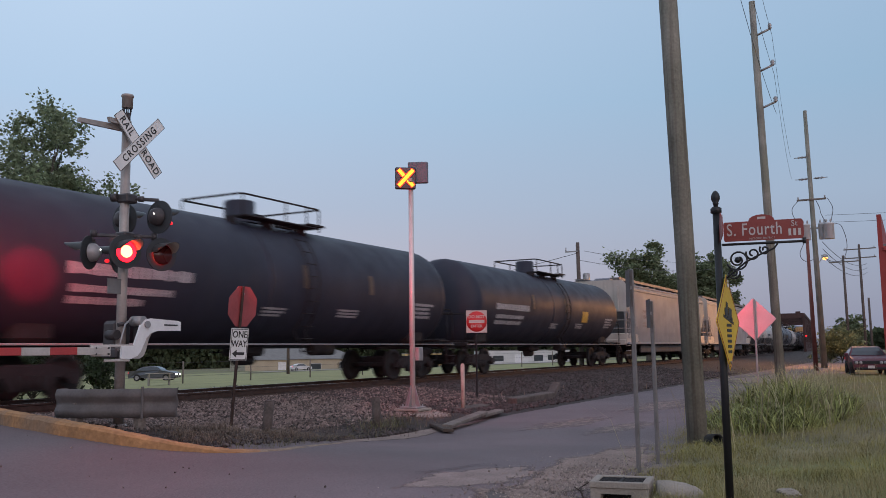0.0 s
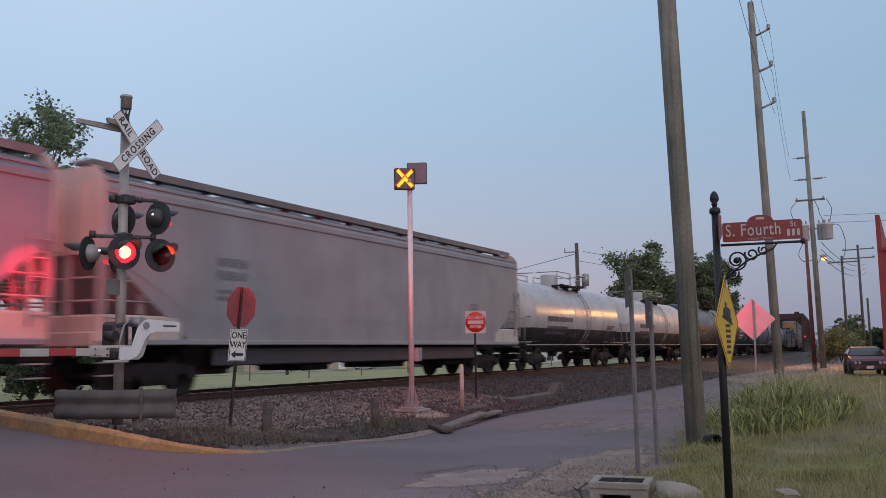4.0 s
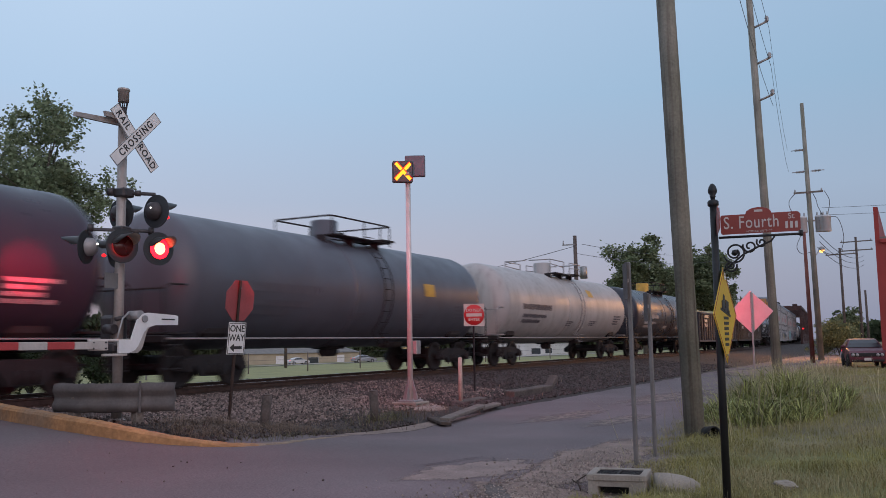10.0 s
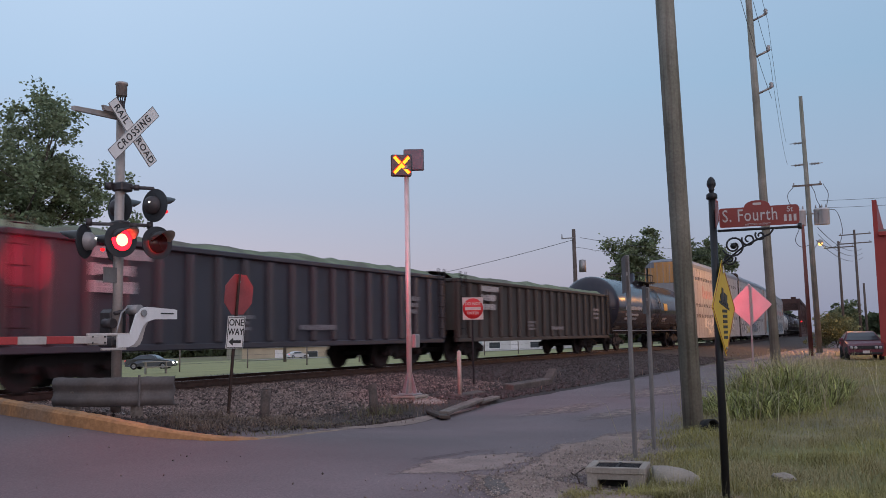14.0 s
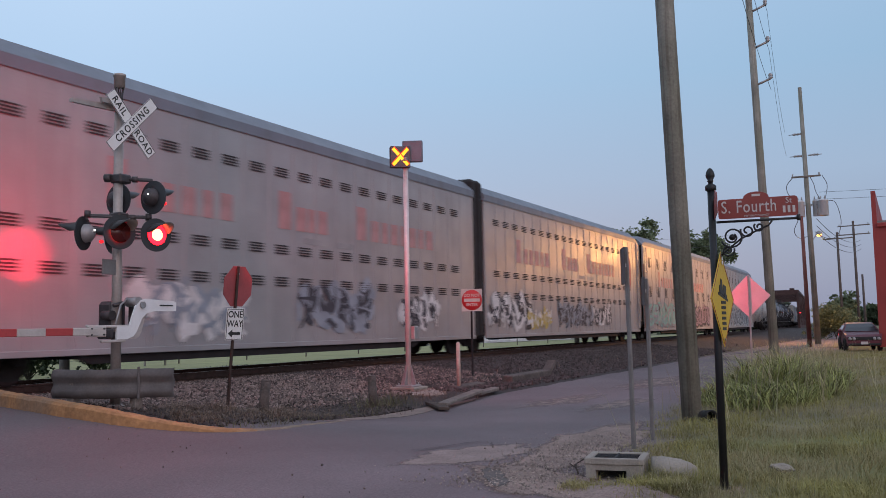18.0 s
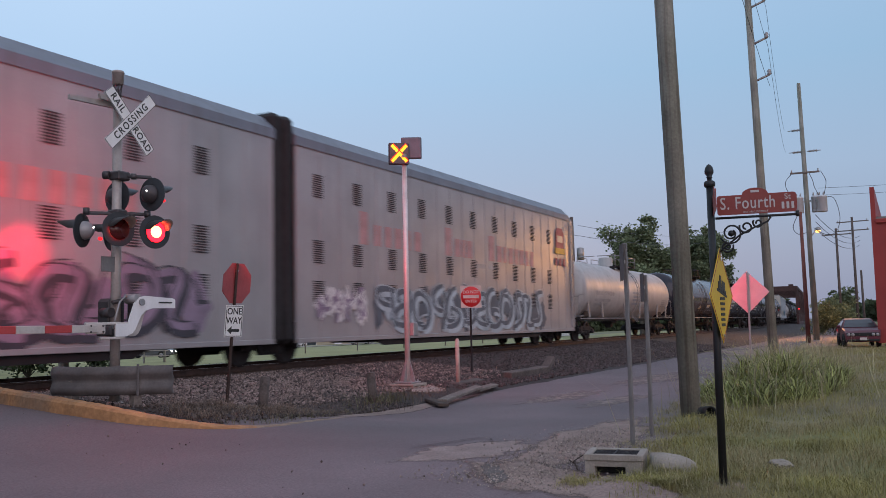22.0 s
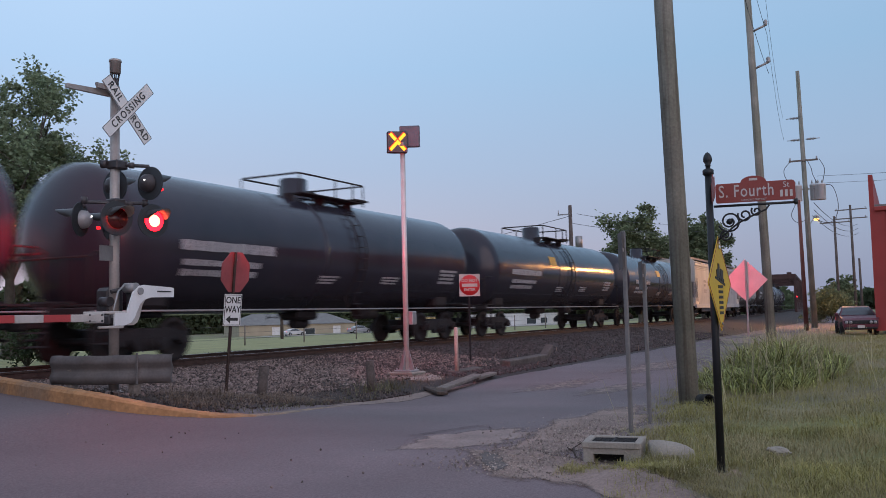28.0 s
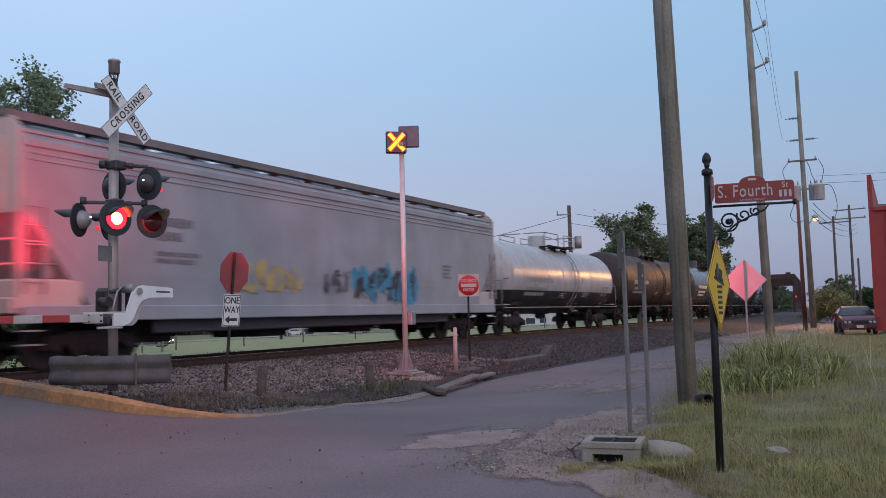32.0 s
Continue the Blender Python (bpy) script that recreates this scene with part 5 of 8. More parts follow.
def signal_head(parent, x, y, z, heading, lit, cover=None, name="signal_lamp"):
    """A round black lamp: backing disc, housing, hood and lens. lit: a name when the lens winks."""
    m = Matrix.Translation((x, y, z)) @ pose(0, 0, 0, 0, 0, heading) @ pose(0, 0, 0, 0, 90)
    g = Geo()
    for prof in ([(0.152, 0.02), (0.245, 0.02)], [(0.245, 0.02), (0.245, 0.005)], [(0.245, 0.005), (0.12, -0.005)], [(0.12, -0.005), (0.115, -0.08)], [(0.115, -0.08), (0.0, -0.1)]):
        g.lathe(prof, 28)
    head = part(name, g, LAMP_BLACK, parent, m=m)
    g = Geo()
    n = 18
    vs, fs = [], []
    for j in range(n + 1):
        a = math.pi * (0.5 + 0.0) + math.pi * 0.9 * (j / n - 0.5) + math.pi / 2
        for r, zz in ((0.165, 0.02), (0.155, 0.38 * (1 - 0.62 * (abs(j / n - 0.5) * 2) ** 2))):
            vs += [(r * math.cos(a), r * math.sin(a), zz), ((r - 0.008) * math.cos(a), (r - 0.008) * math.sin(a), zz)]
    for j in range(n):
        o = 4 * j
        fs += [(o, o + 4, o + 6, o + 2), (o + 2, o + 6, o + 7, o + 3), (o + 1, o + 3, o + 7, o + 5)]
    g.add(vs, fs, True)
    g.m = [1 if i % 3 == 2 else 0 for i in range(len(fs))]
    part("hood", g, [HOOD_BLACK, HOOD_INSIDE], head)
    part("back_cover", Geo().lathe([(0.0, -0.15), (0.07, -0.14), (0.125, -0.085), (0.135, -0.02)], 24), cover or LAMP_BACK, head)
    if lit:
        g = Geo()
        g.k = 0
        g.lathe([(0.0, 0.012), (0.07, 0.011), (0.088, 0.009)], 24)
        g.k = 1
        g.lathe([(0.088, 0.009), (0.12, 0.006), (0.153, 0.0)], 24)
        g.k = 2
        g.lathe([(0.153, 0.0), (0.153, -0.004), (0.0, -0.006)], 24)
        disc = part("lens", g, [RED_LIT, RED_RIM, RED_LENS_DARK], head, "red lens", m=pose(0, 0, 0.04))
        WINKS.append((lit, disc))
    else:
        part("lens", Geo().lathe([(0.0, 0.03), (0.10, 0.025), (0.152, 0.018)], 24), RED_LENS_DARK, head, "red lens")
    return head


def crossing_signal():
    s = thing("crossing_signal", Matrix.Translation(MAST), "grey crossing signal mast with crossbuck, flashing lamps and lowered gate", "crossing signal")
    g = Geo().cyl((0, 0, -0.1), (0.0, 0, 4.5), 0.072, 0.066, 16).lathe([(0.16, 0.0), (0.16, 0.06), (0.09, 0.10)], 16)
    part("mast", g, MAST_GREY, s)
    part("bell", Geo().lathe([(0.0, 4.70), (0.078, 4.70), (0.08, 4.86), (0.09, 4.865), (0.09, 4.885), (0.084, 4.90), (0.0, 4.905)], 18), MAST_GREY, s)
    cradle = Geo().cyl((0, 0, 4.5), (0, 0, 4.62), 0.05, n=10)
    for i in range(6):
        a = i * math.pi / 3
        cradle.tube([(0.04 * math.cos(a), 0.04 * math.sin(a), 4.56), (0.066 * math.cos(a), 0.066 * math.sin(a), 4.71)], 0.009, 5)
    part("bell_cradle", cradle, LAMP_BACK, s)
    # crossbuck, facing the street
    bk = part("crossbuck", Geo().box((0, 0, -0.03), (0.1, 0.14, 0.04)), MAST_GREY, s, m=upright(0.09, -0.15, 4.15, 265))
    for ang, words, dz in ((-48, (("RAIL", -0.36), ("ROAD", 0.36)), 0.0), (46, (("CROSSING", 0.0),), 0.026)):
        r = pose(0, 0, dz, 0, 0, ang)
        part("blade", Geo().box((0, 0, 0), (1.1, 0.18, 0.012)).mesh("blade", SIGN_WHITE), None, bk, "white blade with black letters", m=r)
        for w, x in words:
            part("lettering", text_mesh("lettering", w, 0.15, SIGN_BLACK, spacing=1.15 if len(w) < 5 else 1.28, bold=0.002, width=0.9), None, bk, m=r @ pose(x * 0.88, 0, 0.009))
        part("blade_edge", Geo().box((0, 0.087, 0.007), (1.1, 0.006, 0.003)).box((0, -0.087, 0.007), (1.1, 0.006, 0.003)).box((0.547, 0, 0.007), (0.006, 0.168, 0.003)).box((-0.547, 0, 0.007), (0.006, 0.168, 0.003)), SIGN_BLACK, bk, m=r)
    g = Geo().prism([(-0.02, 4.33), (-0.02, 4.42), (-0.86, 4.36), (-0.86, 4.30)], 0.05, pose(0, 0.02, 0, 90)).prism([(-0.02, 4.39), (-0.02, 4.47), (-0.42, 4.46), (-0.40, 4.39)], 0.05, pose(0, -0.06, 0, 90))
    part("bracket_arm", g, MAST_GREY, s)
    # lower pairs along the street, upper pair along the side street
    g = Geo().tube([(-0.36, 0.20, 2.70), (-0.36, 0.26, 2.79), (0.31, -0.30, 2.79), (0.31, -0.36, 2.70)], 0.026, 8)
    g.box((0, -0.02, 2.78), (0.2, 0.22, 0.13), ch=0.02).cyl((0.12, -0.12, 2.78), (0.18, -0.17, 2.78), 0.045, n=10).cyl((-0.34, 0.23, 2.76), (-0.34, 0.23, 2.86), 0.045, n=10).cyl((0.3, -0.3, 2.74), (0.3, -0.3, 2.84), 0.045, n=10)
    part("cross_arm", g, LAMP_BACK, s)
    g = Geo().tube([(-0.11, 0.09, 3.35), (0.30, -0.36, 3.33), (0.28, -0.42, 3.22)], 0.028, 8).box((0.02, -0.03, 3.34), (0.22, 0.22, 0.13), ch=0.02).cyl((-0.09, 0.05, 3.35), (-0.13, 0.13, 3.35), 0.06, n=10).cyl((0.12, -0.15, 3.34), (0.17, -0.21, 3.34), 0.045, n=10)
    part("cross_arm", g, LAMP_BACK, s)
    signal_head(s, -0.20, -0.25, 2.53, 257, "left")
    signal_head(s, 0.37, -0.37, 2.53, 257, "right")
    signal_head(s, -0.333, 0.30, 2.54, 112, "", LAMP_GREY)
    signal_head(s, 0.15, 0.25, 2.52, 112, "")
    signal_head(s, 0.26, -0.42, 3.07, 0, "")
    signal_head(s, 0.17, 0.19, 3.07, 0, "")
    for (x, y, z, hd) in ((-0.27, 0.16, 2.58, 270), (0.075, 0.10, 3.08, 215), (0.115, -0.47, 3.10, 215)):
        m = Matrix.Translation((x, y, z)) @ pose(0, 0, 0, 0, 0, hd) @ pose(0, 0, 0, 0, 90)
        part("peep_light", Geo().lathe([(0.012, 0.0), (0.01, 0.012), (0.0, 0.016)], 10), WHITE_LIGHT, s, "small white tell-tale light", m=m)
    # added glowing beads imitate the red lens light caught under the hoods
    for (x, y, z) in ((0.30, 0.15, 3.015), (0.08, 0.42, 2.46), (0.46, -0.45, 3.0)):
        part("lamp_glow", Geo().lathe([(0.0, -0.03), (0.03, -0.018), (0.036, 0.0), (0.028, 0.02), (0.0, 0.03)], 12), RED_SPARK, s, "red glow under a hood", m=Matrix.Translation((x, y, z)))
    part("name_plate", Geo().box((-0.165, -0.03, 2.05), (0.26, 0.015, 0.22), ch=0.004).box((-0.1, -0.015, 2.05), (0.1, 0.03, 0.04)), POST_GREY, s)
    # gate mechanism
    g = Geo().box((0.1, 0.2, 1.32), (0.3, 0.3, 0.5), ch=0.05).box((0.2, -0.16, 1.4), (0.16, 0.16, 0.4), ch=0.03).box((-0.1, 0, 1.1), (0.24, 0.3, 0.14), ch=0.02)
    g.cyl((-0.16, -0.1, 1.36), (-0.16, 0.08, 1.36), 0.07, n=12).cyl((-0.13, -0.08, 1.5), (0.13, -0.14, 1.56), 0.03, n=8)
    part("gate_motor", g, LAMP_BACK, s)
    g = Geo().cyl((0.02, -0.2, 1.55), (0.02, -0.42, 1.55), 0.07, n=14).tube([(-0.35, -0.34, 1.13), (-0.2, -0.3, 1.5), (-0.05, -0.24, 1.58), (0.15, -0.22, 1.6)], 0.015)
    part("gate_shaft", g, GALV, s)
    plate = [(-0.33, 1.02), (-0.15, 1.02), (-0.04, 1.06), (0.02, 1.12), (0.12, 1.31), (0.20, 1.38), (0.34, 1.415), (0.78, 1.42), (0.78, 1.55), (0.72, 1.565), (0.2, 1.59), (0.09, 1.57), (0.0, 1.48), (-0.11, 1.2), (-0.33, 1.2)]
    part("counterweight_arm", Geo().prism(plate, 0.03, pose(-0.045, -0.40, 0, 90)), WHITE_PAINT, s, "white cranked counterweight arm")
    part("counterweight_arm", Geo().prism([(0.62 * px + 0.1, pz) for px, pz in plate], 0.03, pose(0.055, -0.29, 0.0, 90)), GATE_WHITE, s, "grey-white inner counterweight arm")
    part("weight_slot", Geo().box((0.535, -0.433, 1.5), (0.26, 0.008, 0.02)), SIGN_BLACK, s)
    part("pivot_cap", Geo().cyl((0.075, -0.43, 1.5), (0.075, -0.455, 1.5), 0.05, n=14), GALV, s)
    part("arm_bracket", Geo().box((-0.5, -0.40, 1.2), (0.74, 0.05, 0.035), ch=0.008).box((-0.42, -0.40, 1.0), (0.42, 0.05, 0.035), ch=0.008).box((-0.72, -0.42, 1.13), (0.3, 0.06, 0.14), ch=0.01), GATE_WHITE, s)
    for q in (-0.83, -0.62):
        for z in (1.09, 1.17):
            part("bolt", Geo().cyl((q, -0.45, z), (q, -0.47, z), 0.012, n=8), SIGN_BLACK, s)
    for i in range(19):
        x0 = -0.72 - 0.41 * i
        part("gate_stripe", Geo().box((x0 - 0.205, -0.44, 1.13 + 0.002 * (i % 2)), (0.41, 0.05, 0.10 - 0.004 * (i % 2)), ch=0.006),
             GATE_RED if i % 2 else GATE_WHITE, s, "red stripe" if i % 2 else "white stripe")
    for x in (-2.35, -4.6):
        part("gate_lamp", Geo().cyl((x, -0.44, 1.18), (x, -0.44, 1.27), 0.06, n=12), RED_SPARK, s, "small red gate lamp")
    return s


crossing_signal()
# which of the two street-side lamps is lit, by time of the change
CHANGES = [(0.30, "right"), (0.75, "left"), (1.30, "right"), (1.75, "left"), (2.30, "right"), (2.85, "left"), (4.0, "right"), (4.6, "left"), (5.2, "right"), (5.4, "left"),
           (5.8, "right"), (6.75, "left"), (7.3, "right"), (7.8, "left"), (8.3, "right"), (8.8, "left"), (9.8, "right"), (10.3, "left"), (10.75, "right"), (11.3, "left"),
           (11.75, "right"), (12.6, "left"), (13.3, "right"), (13.75, "left"), (14.3, "right"), (14.8, "left"), (15.4, "right"), (16.2, "left"), (16.8, "right"), (17.3, "left"),
           (17.75, "right"), (18.3, "left"), (19.3, "right"), (19.75, "left"), (20.3, "right"), (20.75, "left"), (21.3, "right"), (22.3, "left"), (22.75, "right"), (23.3, "left"),
           (23.75, "right"), (24.3, "left"), (25.3, "right"), (26.0, "left"), (26.6, "right"), (28.15, "left"), (28.45, "right"), (29.2, "left"), (29.8, "right"), (30.45, "left"),
           (30.8, "right"), (31.5, "left")]


def wink():
    """Each lens turns its lit face out or in."""
    for who, disc in WINKS:
        base = disc.matrix_basis.copy()
        turn = 0.0 if who == "left" else 180.0
        rows = [(0.0, base @ pose(0, 0, 0, turn))]
        for t, lit in CHANGES:
            for k in (-1, 0, 1, 2):
                rows.append((t + 0.0334 * k, base @ pose(0, 0, 0, turn + 60 * (k + 1))))
            turn += 180.0
        rows.append((32.0, base @ pose(0, 0, 0, turn)))
        walk(disc, rows)


# moments at which the amber cross flashes, about once a second
FLASH_AT = [t for t in range(33) if t not in (24, 25)] + [23.5, 31.5]


def flash():
    """Each bar of the cross turns its lit face out for a fifth of a second."""
    for bar in FLASHES:
        base = bar.matrix_basis.copy()
        rows, turn = [(0.0, base)], 0.0
        for t in sorted(FLASH_AT):
            starts = ([] if t == 0 else [t - 0.12]) + ([] if t == 32 else [t + 0.12])
            for q in starts:
                rows += [(q + 0.02 * k, base @ pose(0, 0, 0, turn + 60 * k)) for k in range(4)]
                turn += 180.0
        rows.append((32.0, base @ pose(0, 0, 0, turn)))
        walk(bar, rows)


# ---- guardrail before the signal ----
def guardrail():
    t = thing("guardrail", Matrix(), "weathered steel guardrail on short posts beside the crossing signal", "guardrail")
    a, b = Vector((8.583, 10.73, 0)), Vector((9.263, 9.13, 0))
    d = (b - a).normalized()
    out = Vector((-d.y, d.x, 0))
    if out.dot(Vector((-1, -1, 0))) < 0:
        out = -out
    wave = [(0.0, 0.0), (0.025, 0.012), (0.055, 0.06), (0.062, 0.09), (0.055, 0.12), (0.012, 0.175), (0.005, 0.20), (0.012, 0.225), (0.055, 0.28), (0.062, 0.31), (0.055, 0.34), (0.025, 0.388), (0.0, 0.40)]
    # the beam bows out towards the street and curls back at its ends
    pts = [a + (b - a) * (i / 16) + out * (0.24 * (1 - (2 * i / 16 - 1) ** 2) - 0.09) for i in range(17)]
    pts = [pts[0] - out * 0.24 + d * 0.03, pts[0] - out * 0.12 - d * 0.02] + pts + [pts[-1] - out * 0.1 - d * 0.01]
    n = len(wave)
    g = Geo()
    vs = []
    for th in (0.0, -0.012):
        for i, p in enumerate(pts):
            lift = 0.012 * noise.noise((i * 0.7, 3, 1))
            for j, (o, z) in enumerate(wave):
                q = p + out * (o + th + 0.008 * noise.noise((i * 0.9, j * 0.6, 8)))
                vs.append((q.x, q.y, 0.63 + z + lift))
    k = len(pts)
    fs = [(i * n + j, (i + 1) * n + j, (i + 1) * n + j + 1, i * n + j + 1) for i in range(k - 1) for j in range(n - 1)]
    off = k * n
    fs += [(off + i * n + j + 1, off + (i + 1) * n + j + 1, off + (i + 1) * n + j, off + i * n + j) for i in range(k - 1) for j in range(n - 1)]
    g.add(vs, fs, True)
    part("beam", g, GUARD, t)
    for s in (0.2, 0.72):
        p = a + (b - a) * s + out * 0.0
        part("post", Geo().box((p.x, p.y, 0.45), (0.13, 0.13, 1.0), ch=0.015), WOOD_GREY, t)
    q = a + (b - a) * 0.78 + out * 0.17
    part("joint", Geo().box((q.x, q.y, 0.84), (0.03, 0.03, 0.44), ch=0.006), GUARD, t)


guardrail()


# ---- lane-control style cross signal ----
FLASHES = []


def cross_signal():
    bx, by, bz = 17.25, 9.9, 0.13
    t = thing("cross_signal", Matrix.Translation((bx, by, bz)), "tall galvanised pole with lit amber cross signal on a footing", "signal")
    part("pole", Geo().cyl((0, 0, 0.05), (0, 0, 5.25), 0.062, 0.058, 16), BRIGHT_STEEL, t)
    part("footing", Geo().lathe([(1.35, -0.26), (0.95, -0.1), (0.6, 0.02), (0.3, 0.03), (0, 0.03)], 28), GRIT, t, "heap of pale gravel round the foot")
    part("gravel", scatter_stones(900, lambda r: (lambda a, q: (q * math.cos(a), q * math.sin(a), 0.03 - 0.24 * max(0.0, q - 0.5)))(r.uniform(0, 6.283), 1.25 * r.random() ** 0.6), 0.026, 41), GRIT, t)["kind"] = "stuff"
    for sx in (-1, 1):
        for sy in (-1, 1):
            part("anchor_bolt", Geo().cyl((sx * 0.16, sy * 0.16, 0.02), (sx * 0.16, sy * 0.16, 0.2), 0.016, n=8), GALV, t)
    g = Geo().box((0, 0, 0.13), (0.42, 0.42, 0.04), ch=0.01)
    for a in range(4):
        c, s = math.cos(a * math.pi / 2), math.sin(a * math.pi / 2)
        vs = [(c * 0.06 - s * 0.01, s * 0.06 + c * 0.01, 0.14), (c * 0.2 - s * 0.01, s * 0.2 + c * 0.01, 0.14), (c * 0.06 - s * 0.01, s * 0.06 + c * 0.01, 0.62),
              (c * 0.06 + s * 0.01, s * 0.06 - c * 0.01, 0.14), (c * 0.2 + s * 0.01, s * 0.2 - c * 0.01, 0.14), (c * 0.06 + s * 0.01, s * 0.06 - c * 0.01, 0.62)]
        g.add(vs, [(0, 1, 2), (5, 4, 3), (0, 3, 4, 1), (1, 4, 5, 2), (2, 5, 3, 0)])
    part("base_plate", g, GALV, t)
    part("footing_frame", Geo().box((0, 0, 0.085), (0.62, 0.62, 0.05), ch=0.01), CONCRETE, t)
    for sx in (-1, 0, 1):
        for sy in (-1, 1):
            part("footing_leg", Geo().box((sx * 0.25, sy * 0.25, -0.02), (0.1, 0.1, 0.17), ch=0.01), CONCRETE, t)
    part("control_box", Geo().box((0.12, -0.06, 1.3), (0.2, 0.2, 0.3), ch=0.015), GALV, t)
    front = part("signal_box", Geo().box((0, 0, -0.07), (0.46, 0.49, 0.14), ch=0.02), LAMP_BLACK, t, m=upright(-0.165, 0.035, 5.255, 218))
    part("face", Geo().box((0, 0, 0.004), (0.43, 0.46, 0.006)), X_FACE, front)
    for a in (48, -48):
        z = 0.003 if a > 0 else 0.0
        g = Geo().add([(-0.25, -0.04, 0.008 + z), (0.25, -0.04, 0.008 + z), (0.25, 0.04, 0.008 + z), (-0.25, 0.04, 0.008 + z)], [(0, 1, 2, 3)])
        g.k = 1
        g.add([(-0.26, -0.062, 0.006 + z), (0.26, -0.062, 0.006 + z), (0.26, 0.062, 0.006 + z), (-0.26, 0.062, 0.006 + z)], [(0, 1, 2, 3)])
        g.k = 2
        g.box((0, 0, 0), (0.52, 0.124, 0.01))
        FLASHES.append(part("lit_bar", g, [X_LIT, X_GLOW, X_FACE], front, "amber bar that flashes", m=pose(0, 0, 0.014, 0, 0, a)))
    part("signal_box", Geo().box((0, 0, -0.06), (0.46, 0.49, 0.12), ch=0.02), X_BACK, t, "signal box seen from behind, sky light in its blue-grey colour", m=upright(0.155, -0.11, 5.40, 25))
    part("bracket", Geo().box((0, -0.05, 5.2), (0.3, 0.12, 0.08), ch=0.01), GALV, t)


cross_signal()


# ---- road signs ----
def octagon(r):
    return [(r * math.cos(math.pi / 8 + i * math.pi / 4), r * math.sin(math.pi / 8 + i * math.pi / 4)) for i in range(8)]


def stop_and_one_way():
    x, y, z = 11.99, 10.42, 0.36
    t = thing("sign_post", Matrix.Translation((x - 0.02, y + 0.035, z)) @ pose(0, 0, 0, 6.0, -0.6, 0), "rusty post with stop sign back above a one-way sign", "road sign")
    part("post", Geo().box((0, 0, 1.1), (0.05, 0.03, 2.4), ch=0.006).box((0, 0.02, 1.1), (0.015, 0.03, 2.4)), RAIL_STEEL, t)
    st = part("stop_plate", Geo().prism(octagon(0.375), 0.008), SIGN_BACK, t, "back of an octagonal stop sign, red signal light in its colour", m=upright(0.055, 0.03, 1.95, 268))
    part("bolt", Geo().cyl((0, 0.22, 0.004), (0, 0.22, 0.02), 0.014, n=8), GALV, st)
    p = part("one_way_plate", Geo().box((0, 0, 0), (0.36, 0.55, 0.006), ch=0.002), SIGN_WHITE, t, m=upright(-0.02, -0.03, 1.3, 256))
    part("border", Geo().box((0, 0.258, 0.005), (0.33, 0.01, 0.003)).box((0, -0.258, 0.005), (0.33, 0.01, 0.003)).box((0.162, 0, 0.005), (0.01, 0.52, 0.003)).box((-0.162, 0, 0.005), (0.01, 0.52, 0.003)), SIGN_BLACK, p)
    part("lettering", text_mesh("lettering", "ONE", 0.16, SIGN_BLACK, bold=0.002, width=0.9), None, p, m=pose(0, 0.165, 0.006))
    part("lettering", text_mesh("lettering", "WAY", 0.16, SIGN_BLACK, bold=0.002, width=0.86), None, p, m=pose(0, 0.005, 0.006))
    part("arrow", Geo().prism([(-0.13, -0.16), (-0.04, -0.09), (-0.04, -0.135), (0.12, -0.135), (0.12, -0.185), (-0.04, -0.185), (-0.04, -0.23)], 0.003, pose(0, 0, 0.004)), SIGN_BLACK, p)


def do_not_enter():
    t = thing("do_not_enter_sign", Matrix.Translation((21.61, 10.42, 0.12)), "red and white do-not-enter sign on a thin dark post", "road sign")
    part("post", Geo().box((0, 0, 1.1), (0.05, 0.04, 2.3), ch=0.006), UNDER, t)
    p = part("plate", Geo().box((0, 0, 0), (0.56, 0.60, 0.008), ch=0.003), GATE_WHITE, t, m=upright(-0.02, -0.03, 2.14, 212))
    part("disc", Geo().lathe([(0.275, 0.0), (0.275, 0.004), (0.0, 0.0042)], 36, pose(0, 0, 0.004)), SIGN_RED, p)
    part("bar", Geo().box((0, 0.0, 0.011), (0.42, 0.085, 0.003)), GATE_WHITE, p)
    part("lettering", text_mesh("lettering", "DO NOT", 0.115, GATE_WHITE, bold=0.002, width=0.95), None, p, m=pose(0, 0.125, 0.011))
    part("lettering", text_mesh("lettering", "ENTER", 0.105, GATE_WHITE, bold=0.002), None, p, m=pose(0, -0.125, 0.011))


def edge_sign(x, y, top, w, h, heading, label, drop):
    t = thing("road_sign", Matrix.Translation((x, y, land_z(x, 2.2) - 0.02)) @ pose(0, 0, 0, 0, -0.6), label, "road sign")
    part("post", Geo().box((0, 0, top / 2), (0.054, 0.046, top), ch=0.008), POST_GREY, t)
    p = part("plate", Geo().box((0, 0, 0), (w, h, 0.006), ch=0.002), GUARD, t, m=upright(0, 0.045, top - drop - h / 2 + 0.02, heading))
    part("stiffener", Geo().box((0, 0, -0.012), (w * 0.9, 0.04, 0.015)), GALV, p)


stop_and_one_way()
do_not_enter()
edge_sign(10.44, 2.95, 2.39, 0.44, 0.44, 112.5, "thin road sign seen almost edge-on on a galvanised post", 0.03)
edge_sign(11.28, 2.94, 2.04, 0.36, 0.36, 112, "thin road sign seen almost edge-on on a galvanised post", 0.0)


